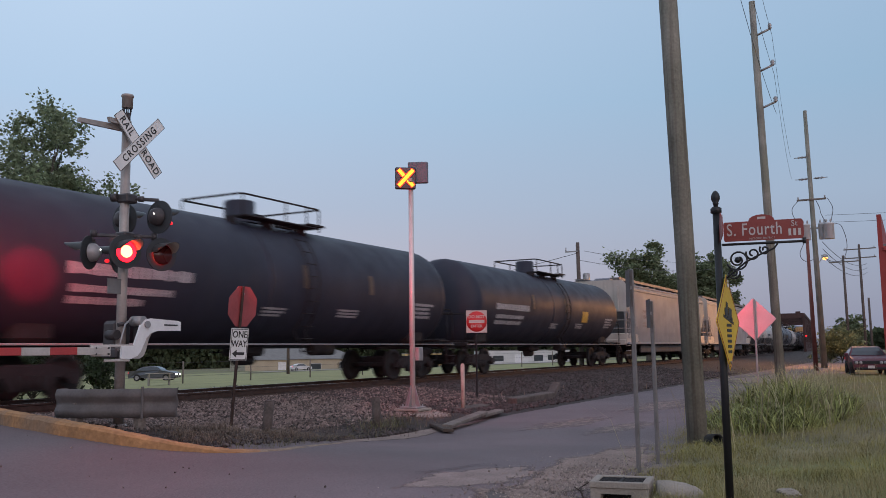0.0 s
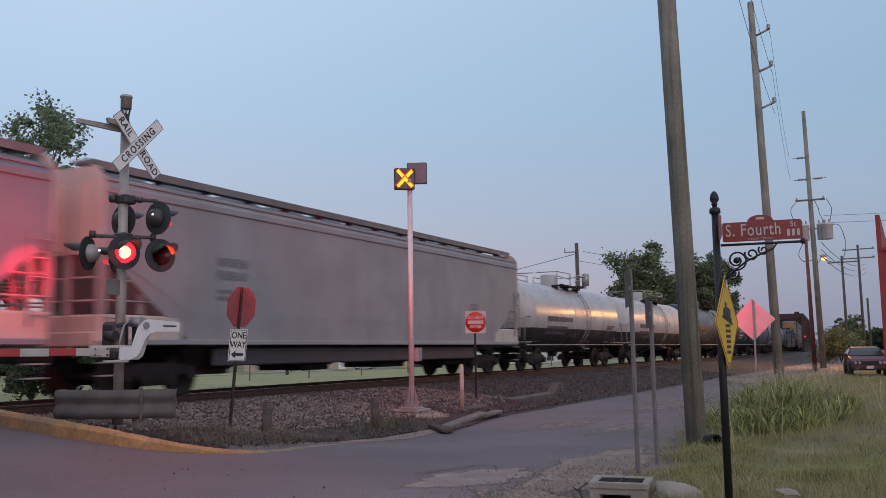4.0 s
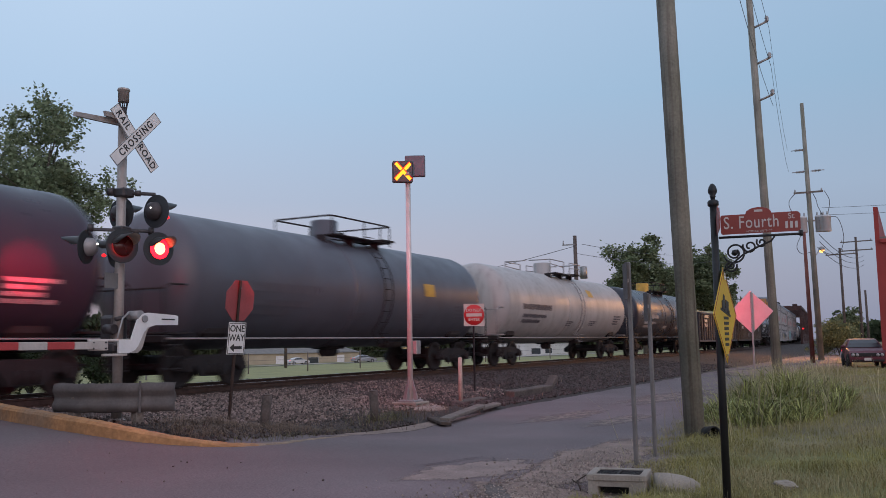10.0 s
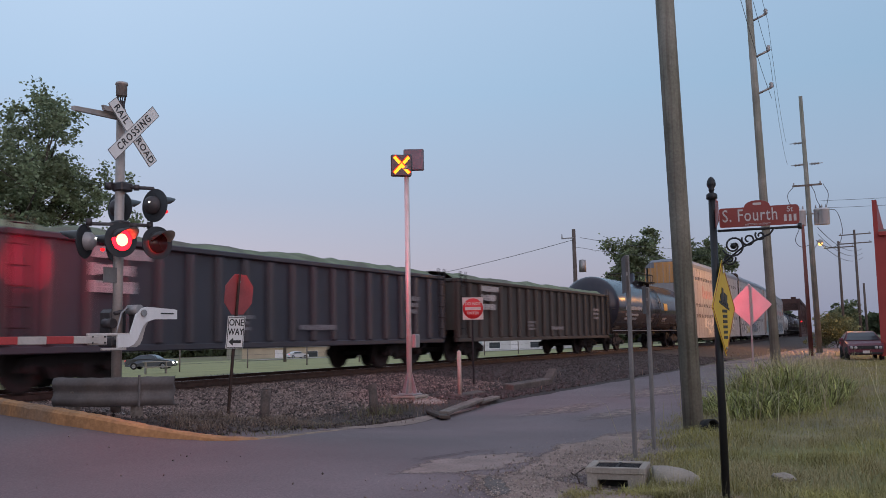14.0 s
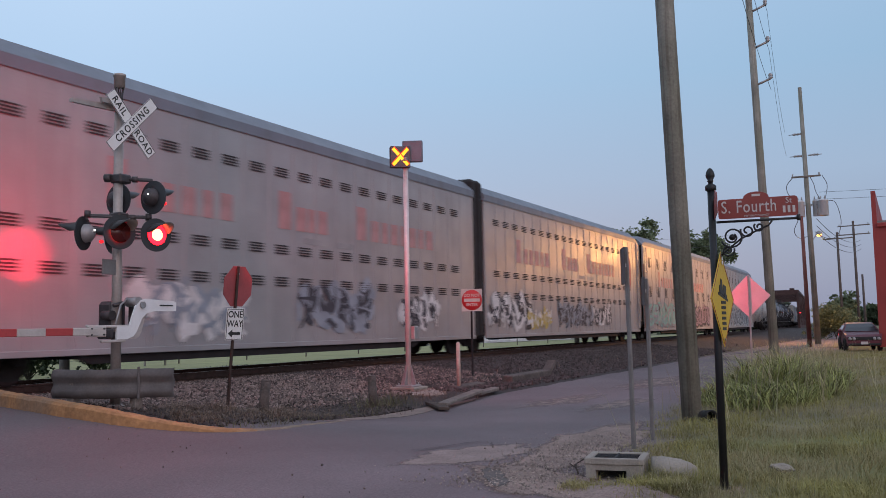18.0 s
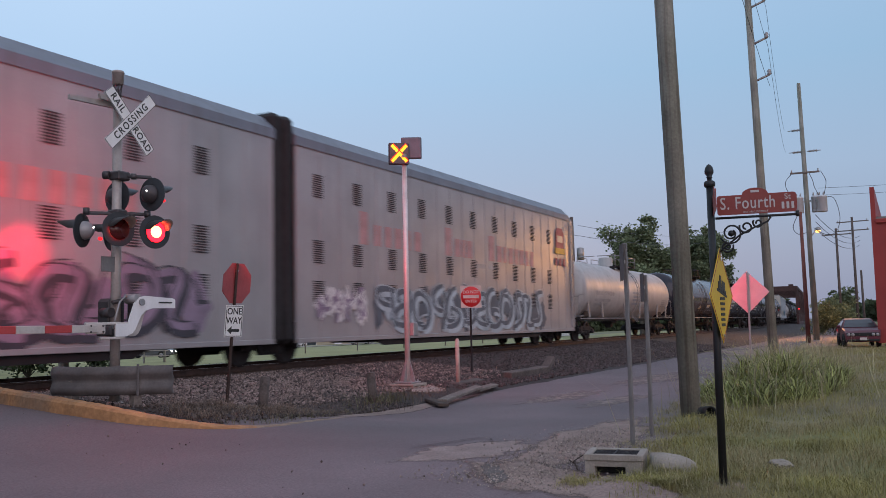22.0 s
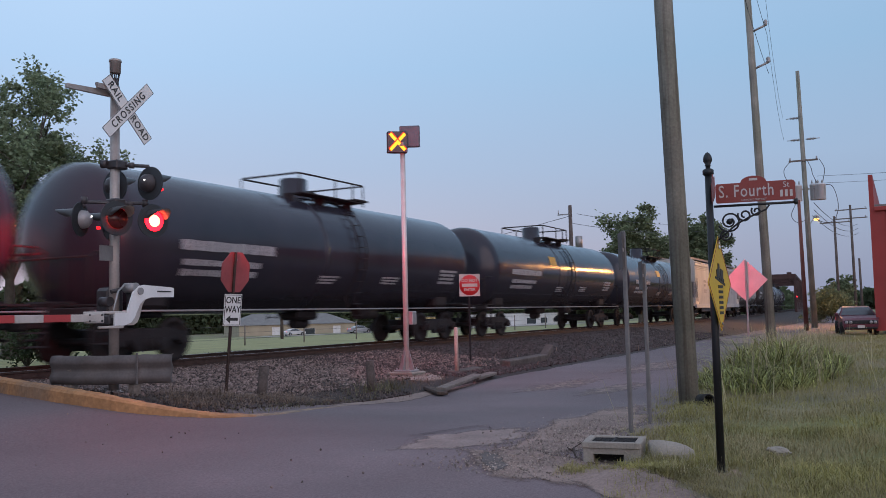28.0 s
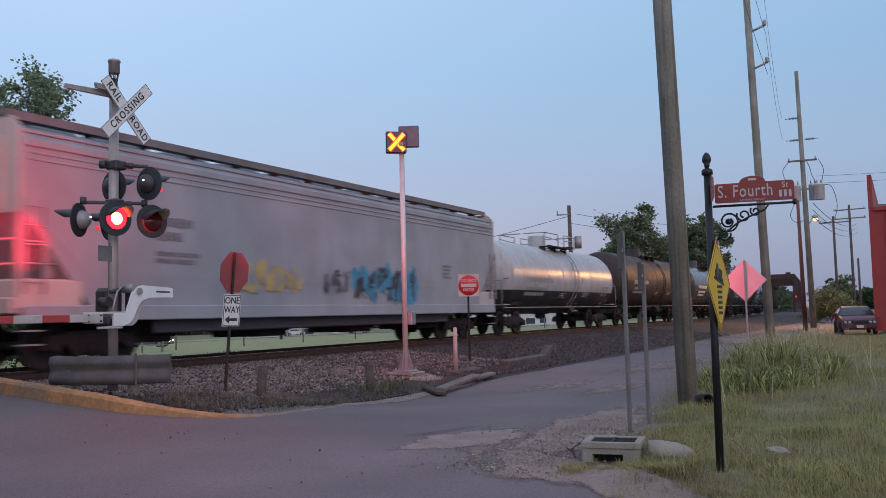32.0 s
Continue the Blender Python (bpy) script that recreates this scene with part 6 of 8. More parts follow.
def diamond_back():
    t = thing("diamond_sign", Matrix.Translation((22.74, 3.42, 0.2)), "bare aluminium back of a diamond road sign on a post", "road sign")
    part("post", Geo().box((0, 0, 1.2), (0.06, 0.04, 2.5), ch=0.006), GALV, t, m=pose(0, 0, 0, 0, 0.5, 0))
    p = part("plate", Geo().box((0, 0, 0), (0.74, 0.74, 0.008), ch=0.003), ALU, t, m=upright(0.06, 0.02, 1.96, 176) @ pose(0, 0, 0, 0, 0, 45))


diamond_back()


def street_sign():
    x, y = 8.21, 1.52
    t = thing("street_sign", Matrix.Translation((x, y, -0.02)), "black post with maroon street sign, scroll bracket and yellow diamond", "street sign")
    part("post", Geo().cyl((0, 0, -0.08), (0, 0, 2.78), 0.036, 0.032, 12).lathe([(0.075, 0), (0.07, 0.05), (0.05, 0.08)], 12).lathe([(0.036, 2.72), (0.05, 2.73), (0.05, 2.765), (0.036, 2.78)], 12), IRON_BLACK, t)
    part("finial", Geo().lathe([(0.02, 2.78), (0.022, 2.805), (0.03, 2.812), (0.022, 2.82), (0.04, 2.85), (0.041, 2.87), (0.034, 2.90), (0.018, 2.925), (0.0, 2.935)], 12), IRON_BLACK, t, "acorn finial")
    h = 188
    arm = part("bracket", Geo().tube([(0.0, 0, 0), (0.69, 0, 0)], 0.012).cyl((0.69, -0.02, 0), (0.69, 0.03, 0), 0.016, n=8), IRON_BLACK, t, m=upright(-0.02, -0.04, 2.43, h))
    g = Geo()
    for cx, cy, r0, a0, turns in ((0.13, -0.14, 0.10, 200, 1.6), (0.09, -0.26, 0.055, 20, -1.5), (0.26, -0.09, 0.06, 160, 1.3), (0.36, -0.06, 0.045, 140, 1.2)):
        pts = []
        for i in range(26):
            q = i / 25
            a = radians(a0 + 360 * turns * q)
            r = r0 * (1 - 0.72 * q)
            pts.append((cx + r * math.cos(a), cy + r * math.sin(a), 0))
        g.tube(pts, 0.009, 5)
    g.tube([(0.03, -0.30, 0), (0.10, -0.24, 0), (0.2, -0.16, 0), (0.32, -0.10, 0), (0.44, -0.05, 0), (0.47, -0.01, 0)], 0.009, 5)
    g.lathe([(0.03, -0.02), (0.02, 0.02), (0, 0.025)], 8, pose(0.13, -0.14, 0))
    part("scroll", g, IRON_BLACK, arm, "wrought scroll")
    out = [(0.035, 0.015), (0.665, 0.015), (0.682, 0.022), (0.69, 0.04), (0.69, 0.165), (0.682, 0.183), (0.665, 0.19)]
    out += [(0.455, 0.19)] + [(0.345 + 0.11 * math.cos(a), 0.192 + 0.055 * math.sin(a)) for a in [math.pi * i / 8 for i in range(1, 8)]] + [(0.235, 0.19), (0.035, 0.19), (0.024, 0.183), (0.02, 0.17), (0.02, 0.035), (0.024, 0.022)]
    pl = part("plate", Geo().prism(out, 0.006), SIGN_MAROON, t, "maroon name plate with white letters", m=upright(-0.02, -0.04, 2.44, h))
    part("lettering", text_mesh("lettering", "S. Fourth", 0.155, SIGN_LETTER, align="LEFT", bold=0.001, width=0.74, spacing=1.1), None, pl, m=pose(0.045, 0.112, 0.008))
    part("lettering", text_mesh("lettering", "St", 0.07, SIGN_LETTER), None, pl, m=pose(0.615, 0.15, 0.008))
    g = Geo()
    for q in (0.575, 0.615, 0.655):
        g.box((q, 0.075, 0.008), (0.022, 0.06, 0.003))
    part("number_bars", g, SIGN_LETTER, pl)
    part("arch_emblem", Geo().box((0.345, 0.215, 0.007), (0.07, 0.02, 0.003)), SIGN_LETTER, pl)
    part("lettering", text_mesh("lettering", "HISTORIC DISTRICT", 0.024, SIGN_LETTER), None, pl, m=pose(0.345, 0.032, 0.008))
    part("plate", Geo().prism([(-0.02 + px * 0.9, py) for px, py in out], 0.006), SIGN_MAROON, t, "second name plate seen edge-on", m=upright(0.02, -0.02, 2.44, 103))
    # yellow diamond sign turned nearly edge-on
    yd = part("diamond_plate", Geo().box((0, 0, 0), (0.61, 0.61, 0.006), ch=0.002), SIGN_YELLOW, t, "yellow diamond warning sign", m=upright(0.02, -0.055, 1.74, 267) @ pose(0, 0, 0, 0, 0, 45))
    sym = pose(0, 0, 0.005, 0, 0, -45)
    for i in range(6):
        part("symbol_bar", Geo().box((0.01, -0.03 - 0.047 * i, 0), (0.17 - 0.008 * i, 0.026, 0.004)), SIGN_BLACK, yd, m=sym)
    g = Geo().box((0.0, 0.02, 0), (0.36, 0.022, 0.004), at=pose(0, 0, 0, 0, 0, -10))
    g.prism([(-0.13, 0.055), (-0.02, 0.04), (-0.02, 0.17), (-0.07, 0.18), (-0.08, 0.13), (-0.13, 0.12)], 0.004).box((0.05, 0.085, 0), (0.11, 0.10, 0.004), at=pose(0, 0, 0, 0, 0, -10))
    for q in (-0.1, -0.03, 0.06, 0.12):
        g.cyl((q, 0.045 - q * 0.17, 0), (q, 0.045 - q * 0.17, 0.005), 0.018, n=10)
    part("symbol", g, SIGN_BLACK, yd, "black lorry symbol", m=sym)
    for s in (-1, 1):
        part("border", Geo().box((0, s * 0.288, 0.004), (0.585, 0.008, 0.003)), SIGN_MAROON, yd)
        part("border", Geo().box((s * 0.288, 0, 0.004), (0.008, 0.57, 0.003)), SIGN_MAROON, yd)
    # white dots stand in for glints of light at the bolt holes
    for bz, br in ((0.362, 0.014), (0.327, 0.018)):
        part("reflector", Geo().cyl((0, bz, 0.004), (0, bz, 0.012), br, n=12), SIGN_WHITE, yd, "small pale dot standing for a glint of light", m=sym)
    for bz in (0.39, -0.36):
        part("bolt", Geo().cyl((0, bz, 0), (0, bz, 0.01), 0.012, n=8), GALV, yd, m=sym)


street_sign()


# ---- poles, lamp and wires ----
def wood_pole(base, top, r0, r1, label, cross=(), insul=(), wood=None):
    t = thing("utility_pole", Matrix.Translation(base), label, "utility pole")
    top = Vector(top) - Vector(base)
    part("pole", Geo().cyl(top * -0.02, top, r0, r1, 18), wood or WOOD_POLE, t)
    for z, half, hd in cross:
        p = top * (z / top.z)
        a = radians(hd)
        d = Vector((math.cos(a), math.sin(a), 0)) * half
        arm = part("cross_arm", Geo().box((0, 0, 0), (2 * half, 0.1, 0.12), ch=0.01), WOOD_GREY, t, m=pose(p.x, p.y, p.z, 0, 0, hd) @ pose(0, -0.16, 0))
        for q in (-0.9, 0.9):
            part("insulator", Geo().lathe([(0.03, 0.05), (0.06, 0.1), (0.04, 0.15), (0.06, 0.2), (0.02, 0.24), (0, 0.24)], 10), GALV, arm, m=pose(q * half, 0, 0))
    for z, reach, hd in insul:
        p = top * (z / top.z)
        d = Vector((math.cos(radians(hd)), math.sin(radians(hd)), 0))
        part("insulator_arm", Geo().tube([p, p + d * reach + Vector((0, 0, 0.22))], 0.045).lathe([(0.05, 0), (0.09, 0.06), (0.06, 0.1), (0.09, 0.16), (0.05, 0.24), (0, 0.24)], 10, Matrix.Translation(p + d * reach + Vector((0, 0, 0.2)))), GALV, t)
    return t, top


def smooth_path(points, cuts=6):
    """A rounded way through the points."""
    ps = [Vector(p) for p in points]
    ps = [ps[0] * 2 - ps[1]] + ps + [ps[-1] * 2 - ps[-2]]
    out = []
    for a, b, c, d in zip(ps, ps[1:], ps[2:], ps[3:]):
        for i in range(cuts):
            t = i / cuts
            out.append(0.5 * (2 * b + (c - a) * t + (2 * a - 5 * b + 4 * c - d) * t * t + (3 * b - a - 3 * c + d) * t ** 3))
    return out + [ps[-2]]


P1, P1T = (14.182, 3.067, 0.03), (14.02, 3.38, 15.2)
P2, P2T = (37.71, 4.80, 0.0), (37.64, 5.11, 15.8)
P3, P3T = (65.81, 5.54, 0.0), (65.77, 5.80, 17.9)
wood_pole(P1, P1T, 0.156, 0.137, "thick weathered wooden utility pole at the road's edge")
wood_pole(P2, P2T, 0.19, 0.125, "tall wooden utility pole with three insulator arms", insul=((11.2, 0.62, 270), (12.75, 0.62, 270), (14.3, 0.62, 270)))
pole3, _ = wood_pole(P3, P3T, 0.21, 0.125, "tall wooden utility pole with cross arms, transformers and street lamp", cross=((11.55, 0.95, 272),))
SHEDS = [(0.025, 0.0)] + [(r, 0.12 + 0.09 * i + z) for i in range(6) for r, z in ((0.045, 0.0), (0.10, 0.04), (0.045, 0.07))] + [(0.025, 0.72), (0.03, 0.9), (0.0, 0.9)]
strain = Geo().lathe(SHEDS, 12).mesh("strain_insulator", GALV)
for z, side in ((13.05, -1), (13.05, 1), (14.6, 1)):
    part("strain_insulator", strain, None, pole3, "grey ribbed strain insulator", m=pose(0, 0.1 + 0.14 * side, z, -90 * side, 0, 0))
for dx, dy, z, k in ((-0.1, 0.66, 8.75, 1.0), (-0.1, -0.82, 8.75, 1.12), (0.3, -0.4, 8.8, 0.9)):
    can = part("transformer", Geo().lathe([(0.0, 0.0), (0.29 * k, 0.0), (0.31 * k, 0.04), (0.31 * k, 0.98), (0.33 * k, 1.0), (0.33 * k, 1.06), (0.22, 1.14), (0, 1.15)], 18), ALU_PALE, pole3, "pale grey transformer can", m=pose(dx, dy, z))
    for q in (-0.13, 0.13):
        part("bushing", Geo().lathe([(0.03, 1.1), (0.07, 1.16), (0.04, 1.2), (0.07, 1.25), (0.04, 1.3), (0.05, 1.36), (0.0, 1.4)], 10), GALV, can, m=pose(0, q, 0))
    part("mounting_lug", Geo().box((0.0, -0.34 if dy > 0 else 0.36, 0.8), (0.12, 0.14, 0.1), ch=0.01), GALV, can)
for pts in ([(0, 1.0, 11.6), (-0.1, 1.45, 11.0), (-0.1, 1.3, 10.3), (-0.1, 0.8, 9.95)], [(0, -0.85, 11.6), (-0.1, -1.15, 10.9), (-0.1, -1.05, 10.2), (-0.1, -0.95, 9.8)],
            [(-0.1, -0.7, 9.8), (-0.15, -0.4, 10.5), (0, -0.3, 11.0), (0, -0.1, 11.5)], [(-0.1, -0.95, 9.75), (-0.2, -1.6, 9.6), (-0.2, -1.9, 8.3), (-0.2, -1.6, 7.3), (0, -0.9, 7.2), (0, -0.2, 7.7)],
            [(-0.1, 0.8, 8.6), (-0.2, 1.1, 7.8), (-0.2, 0.8, 7.3), (0, 0.2, 7.4)]):
    part("jumper_wire", Geo().tube(smooth_path(pts), 0.022, 5), WIRE, pole3, "black looping cable")
street_lamp = thing("street_lamp", Matrix.Translation(P3), "lit sodium street lamp on a bracket arm of a pole", "street lamp")
lp = LAMP - Vector(P3)
part("arm", Geo().tube([(0.1, 0, 7.1), (2, -0.15, 7.7), (3.4, -0.22, 7.95), lp + Vector((0, 0, 0.2))], 0.035), GALV, street_lamp)
part("head", Geo().lathe([(0.05, 0.3), (0.2, 0.2), (0.24, 0.05), (0.24, 0.02)], 16, Matrix.Translation(lp)), GALV, street_lamp)
part("bulb", Geo().lathe([(0.0, -0.18), (0.13, -0.12), (0.19, 0.0), (0.17, 0.06)], 16, Matrix.Translation(lp)), SODIUM, street_lamp, "glowing sodium globe")
t = thing("utility_pole", Matrix.Translation((57.8, 5.33, 0.05)), "slim reddish pole beside the road", "utility pole")
part("pole", Geo().cyl((0, 0, -0.2), (0.0, 0.07, 7.9), 0.14, 0.09, 12), mat("reddish_pole", (0.20, 0.075, 0.06), 0.9, var=0.25), t)
for x, y, z0, z1, arms in ((109.8, 6.55, 0, 11.6, ((10.9, 1.6),)), (110.1, 4.85, 0, 12.8, ((12.3, 1.7), (11.3, 1.7))), (120.0, 4.6, 0, 7.2, ()), (56.7, 19.6, -0.2, 8.6, ()), (75.0, 58.0, -0.6, 6.5, ())):
    t, _ = wood_pole((x, y, z0), (x, y + 0.05, z1), 0.17, 0.12, "distant dark wooden utility pole", cross=[(z - z0, w, 80) for z, w in arms], wood=TIE_OLD)
    if abs(x - 56.7) < 1:
        part("insulator_arm", Geo().box((-0.1, 0.45, 8.2), (0.08, 0.9, 0.08), ch=0.01).cyl((-0.1, 0.85, 8.2), (-0.1, 0.85, 8.5), 0.04, n=8), GALV, t)
        part("transformer", Geo().lathe([(0.0, 0.0), (0.24, 0.0), (0.24, 0.8), (0, 0.85)], 14), GALV, t, "grey transformer can", m=pose(0.3, -0.4, 5.9))


def wire(a, b, sag, r=0.009):
    a, b = Vector(a), Vector(b)
    pts = [a.lerp(b, i / 14) - Vector((0, 0, 4 * sag * (i / 14) * (1 - i / 14))) for i in range(15)]
    w = part("overhead_wire", Geo().tube(pts, r, 4), WIRE)
    tagged(w, "thin dark overhead wire hung between poles", "wire")


for z in (10.95, 12.6, 14.25):
    wire((14.0, 2.75, z - 0.3), (37.7, 4.4, z), 0.5)
for z, far in ((12.6, 13.15), (14.25, 14.7)):
    wire((37.7, 4.4, z), (65.75, 6.9, far), 0.7)
for z in (9.9, 10.4):
    wire((65.7, 4.9, z), (70, -22, z + 1.3), 0.5, 0.014)
for q in (0, 0.5, 1.0):
    wire((66, 5.2, 7.6 + q), (110, 4.2, 9.6 + q), 0.8, 0.022)
wire((56.7, 19.6, 7.9), (75, 58, 6.2), 0.7, 0.02)
wire((56.7, 19.6, 7.4), (120, 20, 12.2), 0.8, 0.016)
wire((56.7, 19.2, 8.0), (120, 19.4, 13.2), 0.8, 0.016)

# ---- verge: drain inlet, posts, timbers ----
def drain_inlet():
    t = thing("storm_drain_inlet", pose(8.66, 2.62, -0.05, 0, 0, 9), "concrete storm drain inlet box with a steel grate lid", "storm drain")
    w, d, h = 0.57, 0.5, 0.28
    x0 = -d / 2
    g = Geo()
    for sy in (-1, 1):
        g.box((0, sy * (w / 2 - 0.035), h - 0.03), (d, 0.07, 0.06), ch=0.008)
    for sx in (-1, 1):
        g.box((sx * (d / 2 - 0.035), 0, h - 0.031), (0.07, w - 0.13, 0.06), ch=0.006)
    part("rim", g, CONCRETE, t)
    g = Geo().box((x0 + 0.06, w / 2 - 0.06, 0.09), (0.09, 0.1, 0.28), ch=0.006).box((x0 + 0.06, -w / 2 + 0.09, 0.09), (0.09, 0.16, 0.28), ch=0.006)
    g.box((x0 + 0.06, 0.03, h - 0.085), (0.088, w - 0.27, 0.06)).box((d / 2 - 0.06, 0, 0.09), (0.09, w - 0.02, 0.28), ch=0.006)
    for sy in (-1, 1):
        g.box((0.04, sy * (w / 2 - 0.055), 0.09), (d - 0.28, 0.09, 0.278))
    part("box", g, CONCRETE, t)
    # solid black filler in place of the shade inside the drain
    part("opening", Geo().box((0.06, 0.03, 0.08), (d - 0.3, w - 0.3, 0.2)), RUBBER, t, "black block standing for the drain's shaded inside")
    lid = part("grate", Geo().box((0, 0, h - 0.03), (d - 0.15, w - 0.15, 0.012)).box((0, 0, h - 0.014), (d - 0.15, 0.02, 0.02)), UNDER, t, "rusty steel grate")
    for i in range(14):
        part("grate_bar", Geo().box((-0.165 + i * 0.0254, 0, h - 0.018), (0.01, w - 0.15, 0.012)), UNDER, lid)
    tagged(part("concrete_wing", Geo().lathe([(0.0, 0.0), (0.158, 0.0), (0.162, 0.12), (0.145, 0.26), (0.115, 0.36), (0.07, 0.43), (0.0, 0.45)], 20, pose(0, 0, 0, 92)), CONCRETE, m=pose(8.74, 2.3, 0.065, 0, 0, 20)),
           "rounded concrete wing beside the storm drain", "concrete block")


drain_inlet()
bm = bmesh.new()
bmesh.ops.create_icosphere(bm, subdivisions=3, radius=1.0)
for v in bm.verts:
    k = 1 + 0.35 * noise.noise(v.co * 1.6) + 0.12 * noise.noise(v.co * 4.0)
    v.co = Vector((v.co.x * 0.10 * k, v.co.y * 0.16 * k, v.co.z * 0.055 * k))
lump = bpy.data.meshes.new("stone")
bm.to_mesh(lump)
bm.free()
lump.materials.append(CONCRETE)
tagged(part("stone", lump, m=pose(9.12, 1.14, 0.12, 8, -14, 20) @ Matrix.Scale(0.66, 4)), "pale broken lump of concrete in the grass", "stone")
tagged(part("concrete_pad", Geo().box((0, 0, 0), (0.34, 0.36, 0.08), ch=0.03), KERB_BARE, m=pose(8.2, 1.5, 0.01, 0, 0, 20)), "small flat concrete pad in the grass", "concrete pad")
for x, y, z, h, lean in ((11.66, 9.45, 0.1, 0.62, 3), (14.4, 9.04, 0.05, 0.60, -2)):
    tagged(part("wooden_post", Geo().cyl((0, 0, -0.1), (0, 0, h - 0.02), 0.085, 0.08, 12).cyl((0, 0, h - 0.02), (0, 0, h), 0.08, 0.065, 12), TIE_OLD, m=pose(x, y, z, lean, lean)), "short weathered round wooden post", "post", "posts by the ballast")
tagged(part("marker_post", Geo().cyl((0, 0, -0.1), (0, 0, 0.95), 0.05, 0.047, 12).lathe([(0.047, 0.95), (0.03, 0.985), (0, 0.99)], 12), WOOD_PALE, m=pose(18.77, 9.42, 0.2)), "pale slender marker post in the ballast", "post")
for i, (x, y, hd, l, zz) in enumerate(((16.2, 8.06, 10, 2.6, 0.13), (18.1, 8.4, 8, 1.4, 0.11), (15.0, 8.0, 40, 1.3, 0.055))):
    tagged(part("timber", Geo().box((0, 0, 0), (l, 0.2, 0.06), ch=0.01), WOOD_GREY if i != 2 else TIE, m=pose(x, y, zz, 4, (-1.6, -0.5, 0)[i], hd)), "discarded grey railway timber lying on the verge", "timber", "pile of timbers")
for x, y, l, hh in ((22.6, 9.25, 2.9, 0.2), (19.3, 9.45, 1.5, 0.08)):
    tagged(part("old_sleeper", Geo().box((0, 0, 0), (l, 0.3, hh), ch=0.02), TIE_OLD, m=pose(x, y, land_z(x, y) + hh / 2, 4, -0.4, 1)), "old grey sleeper half buried in the ballast", "timber")
tagged(part("old_sleeper", Geo().box((0, 0, 0), (0.75, 0.24, 0.16), ch=0.02), TIE_OLD, m=pose(24.35, 9.3, land_z(24.35, 9.3) + 0.24, 0, -24, 4)), "short grey timber end tilted up on the verge", "timber")
tagged(part("drain_pipe", Geo().lathe([(0.07, 0), (0.09, 0), (0.09, 0.4), (0.07, 0.4), (0.07, 0)], 16), RUBBER, m=pose(13.85, 2.82, 0.11, 84, 0, -62)), "short black plastic pipe end in the grass", "pipe")


twig = Geo().tube([(8.72, 3.08, 0.1), (8.6, 3.02, 0.135), (8.5, 2.99, 0.11), (8.36, 2.92, 0.08)], 0.009, 5)
twig.tube([(8.6, 3.02, 0.135), (8.66, 2.97, 0.17), (8.64, 2.93, 0.2)], 0.006, 5).tube([(8.5, 2.99, 0.11), (8.43, 3.03, 0.16)], 0.006, 5)
tagged(part("twig", twig, TIE), "dark dead twig lying in the dirt", "twig")


# patches of gravel and dirt
def blob(name, cx, cy, rx, ry, zf, material, seed, turn=0.0, thick=1.0):
    rnd = random.Random(seed)
    ph = [rnd.uniform(0, 6) for _ in range(4)]
    c, s = math.cos(radians(turn)), math.sin(radians(turn))
    vs, cover, n = [(cx, cy, zf(cx, cy))], [thick], 72
    rings = ((0.2, 1.0), (0.4, 1.0), (0.6, 0.9), (0.8, 0.66), (0.95, 0.4), (1.1, 0.2), (1.25, 0.0))
    for k, c0 in rings:
        for i in range(n):
            a = 2 * math.pi * i / n
            w = 1 + 0.14 * math.sin(2 * a + ph[0]) + 0.1 * math.sin(5 * a + ph[1]) + 0.08 * math.sin(9 * a + ph[2]) + 0.06 * noise.noise((7 * math.cos(a), 7 * math.sin(a), seed))
            px, py = rx * k * w * math.cos(a), ry * k * w * math.sin(a)
            x, y = cx + c * px - s * py, cy + s * px + c * py
            vs.append((x, y, zf(x, y)))
            cover.append(c0 * thick)
    fs = [(0, 1 + i, 1 + (i + 1) % n) for i in range(n)]
    for r in range(len(rings) - 1):
        o, q = 1 + r * n, 1 + (r + 1) * n
        fs += [(o + i, q + i, q + (i + 1) % n, o + (i + 1) % n) for i in range(n)]
    ob = part(name, Geo().add(vs, fs, True), material)
    ob.data.attributes.new("cover", "FLOAT", "POINT").data.foreach_set("value", cover)
    return ob


def lie(x, y):
    return max(road_z(x, y), land_z(x, y) - 0.03)


structure(blob("dirt_patch", 10.9, 3.6, 2.3, 0.62, lambda x, y: lie(x, y) + 0.005, DIRT, 4, 4), "pale gravelly dirt washed over the road's edge", "dirt")
structure(blob("dirt_patch", 9.2, 4.43, 0.95, 0.48, lambda x, y: lie(x, y) + 0.003, DIRT_PALE, 14, -20), "thin pale dust spread on the worn asphalt", "dirt")
for i, (x, y, rx, ry) in enumerate(((17.4, 6.3, 2.2, 0.5), (16.8, 5.0, 1.6, 0.5), (24.0, 5.8, 4.0, 0.8))):
    structure(blob("dust_smear", x, y, rx, ry, lambda x, y: lie(x, y) + 0.003, DIRT_PALE, 20 + i, -8, 0.46), "faint pale patch on the asphalt", "dirt")
structure(blob("dirt_patch", 8.0, 3.2, 1.1, 0.5, lambda x, y: lie(x, y) + 0.008, DIRT, 6, 50), "pale gravelly dirt by the storm drain", "dirt")
structure(blob("dirt_patch", 7.62, 2.35, 0.95, 0.42, lambda x, y: max(lie(x, y), land_z(x, y)) + 0.006, DIRT, 16, 52), "trodden gravelly dirt at the street corner", "dirt")
structure(blob("wet_patch", 7.95, 3.62, 0.42, 0.13, lambda x, y: lie(x, y) + 0.012, DIRT_DARK, 8, 30), "dark damp dirt lying in a hollow", "dirt")


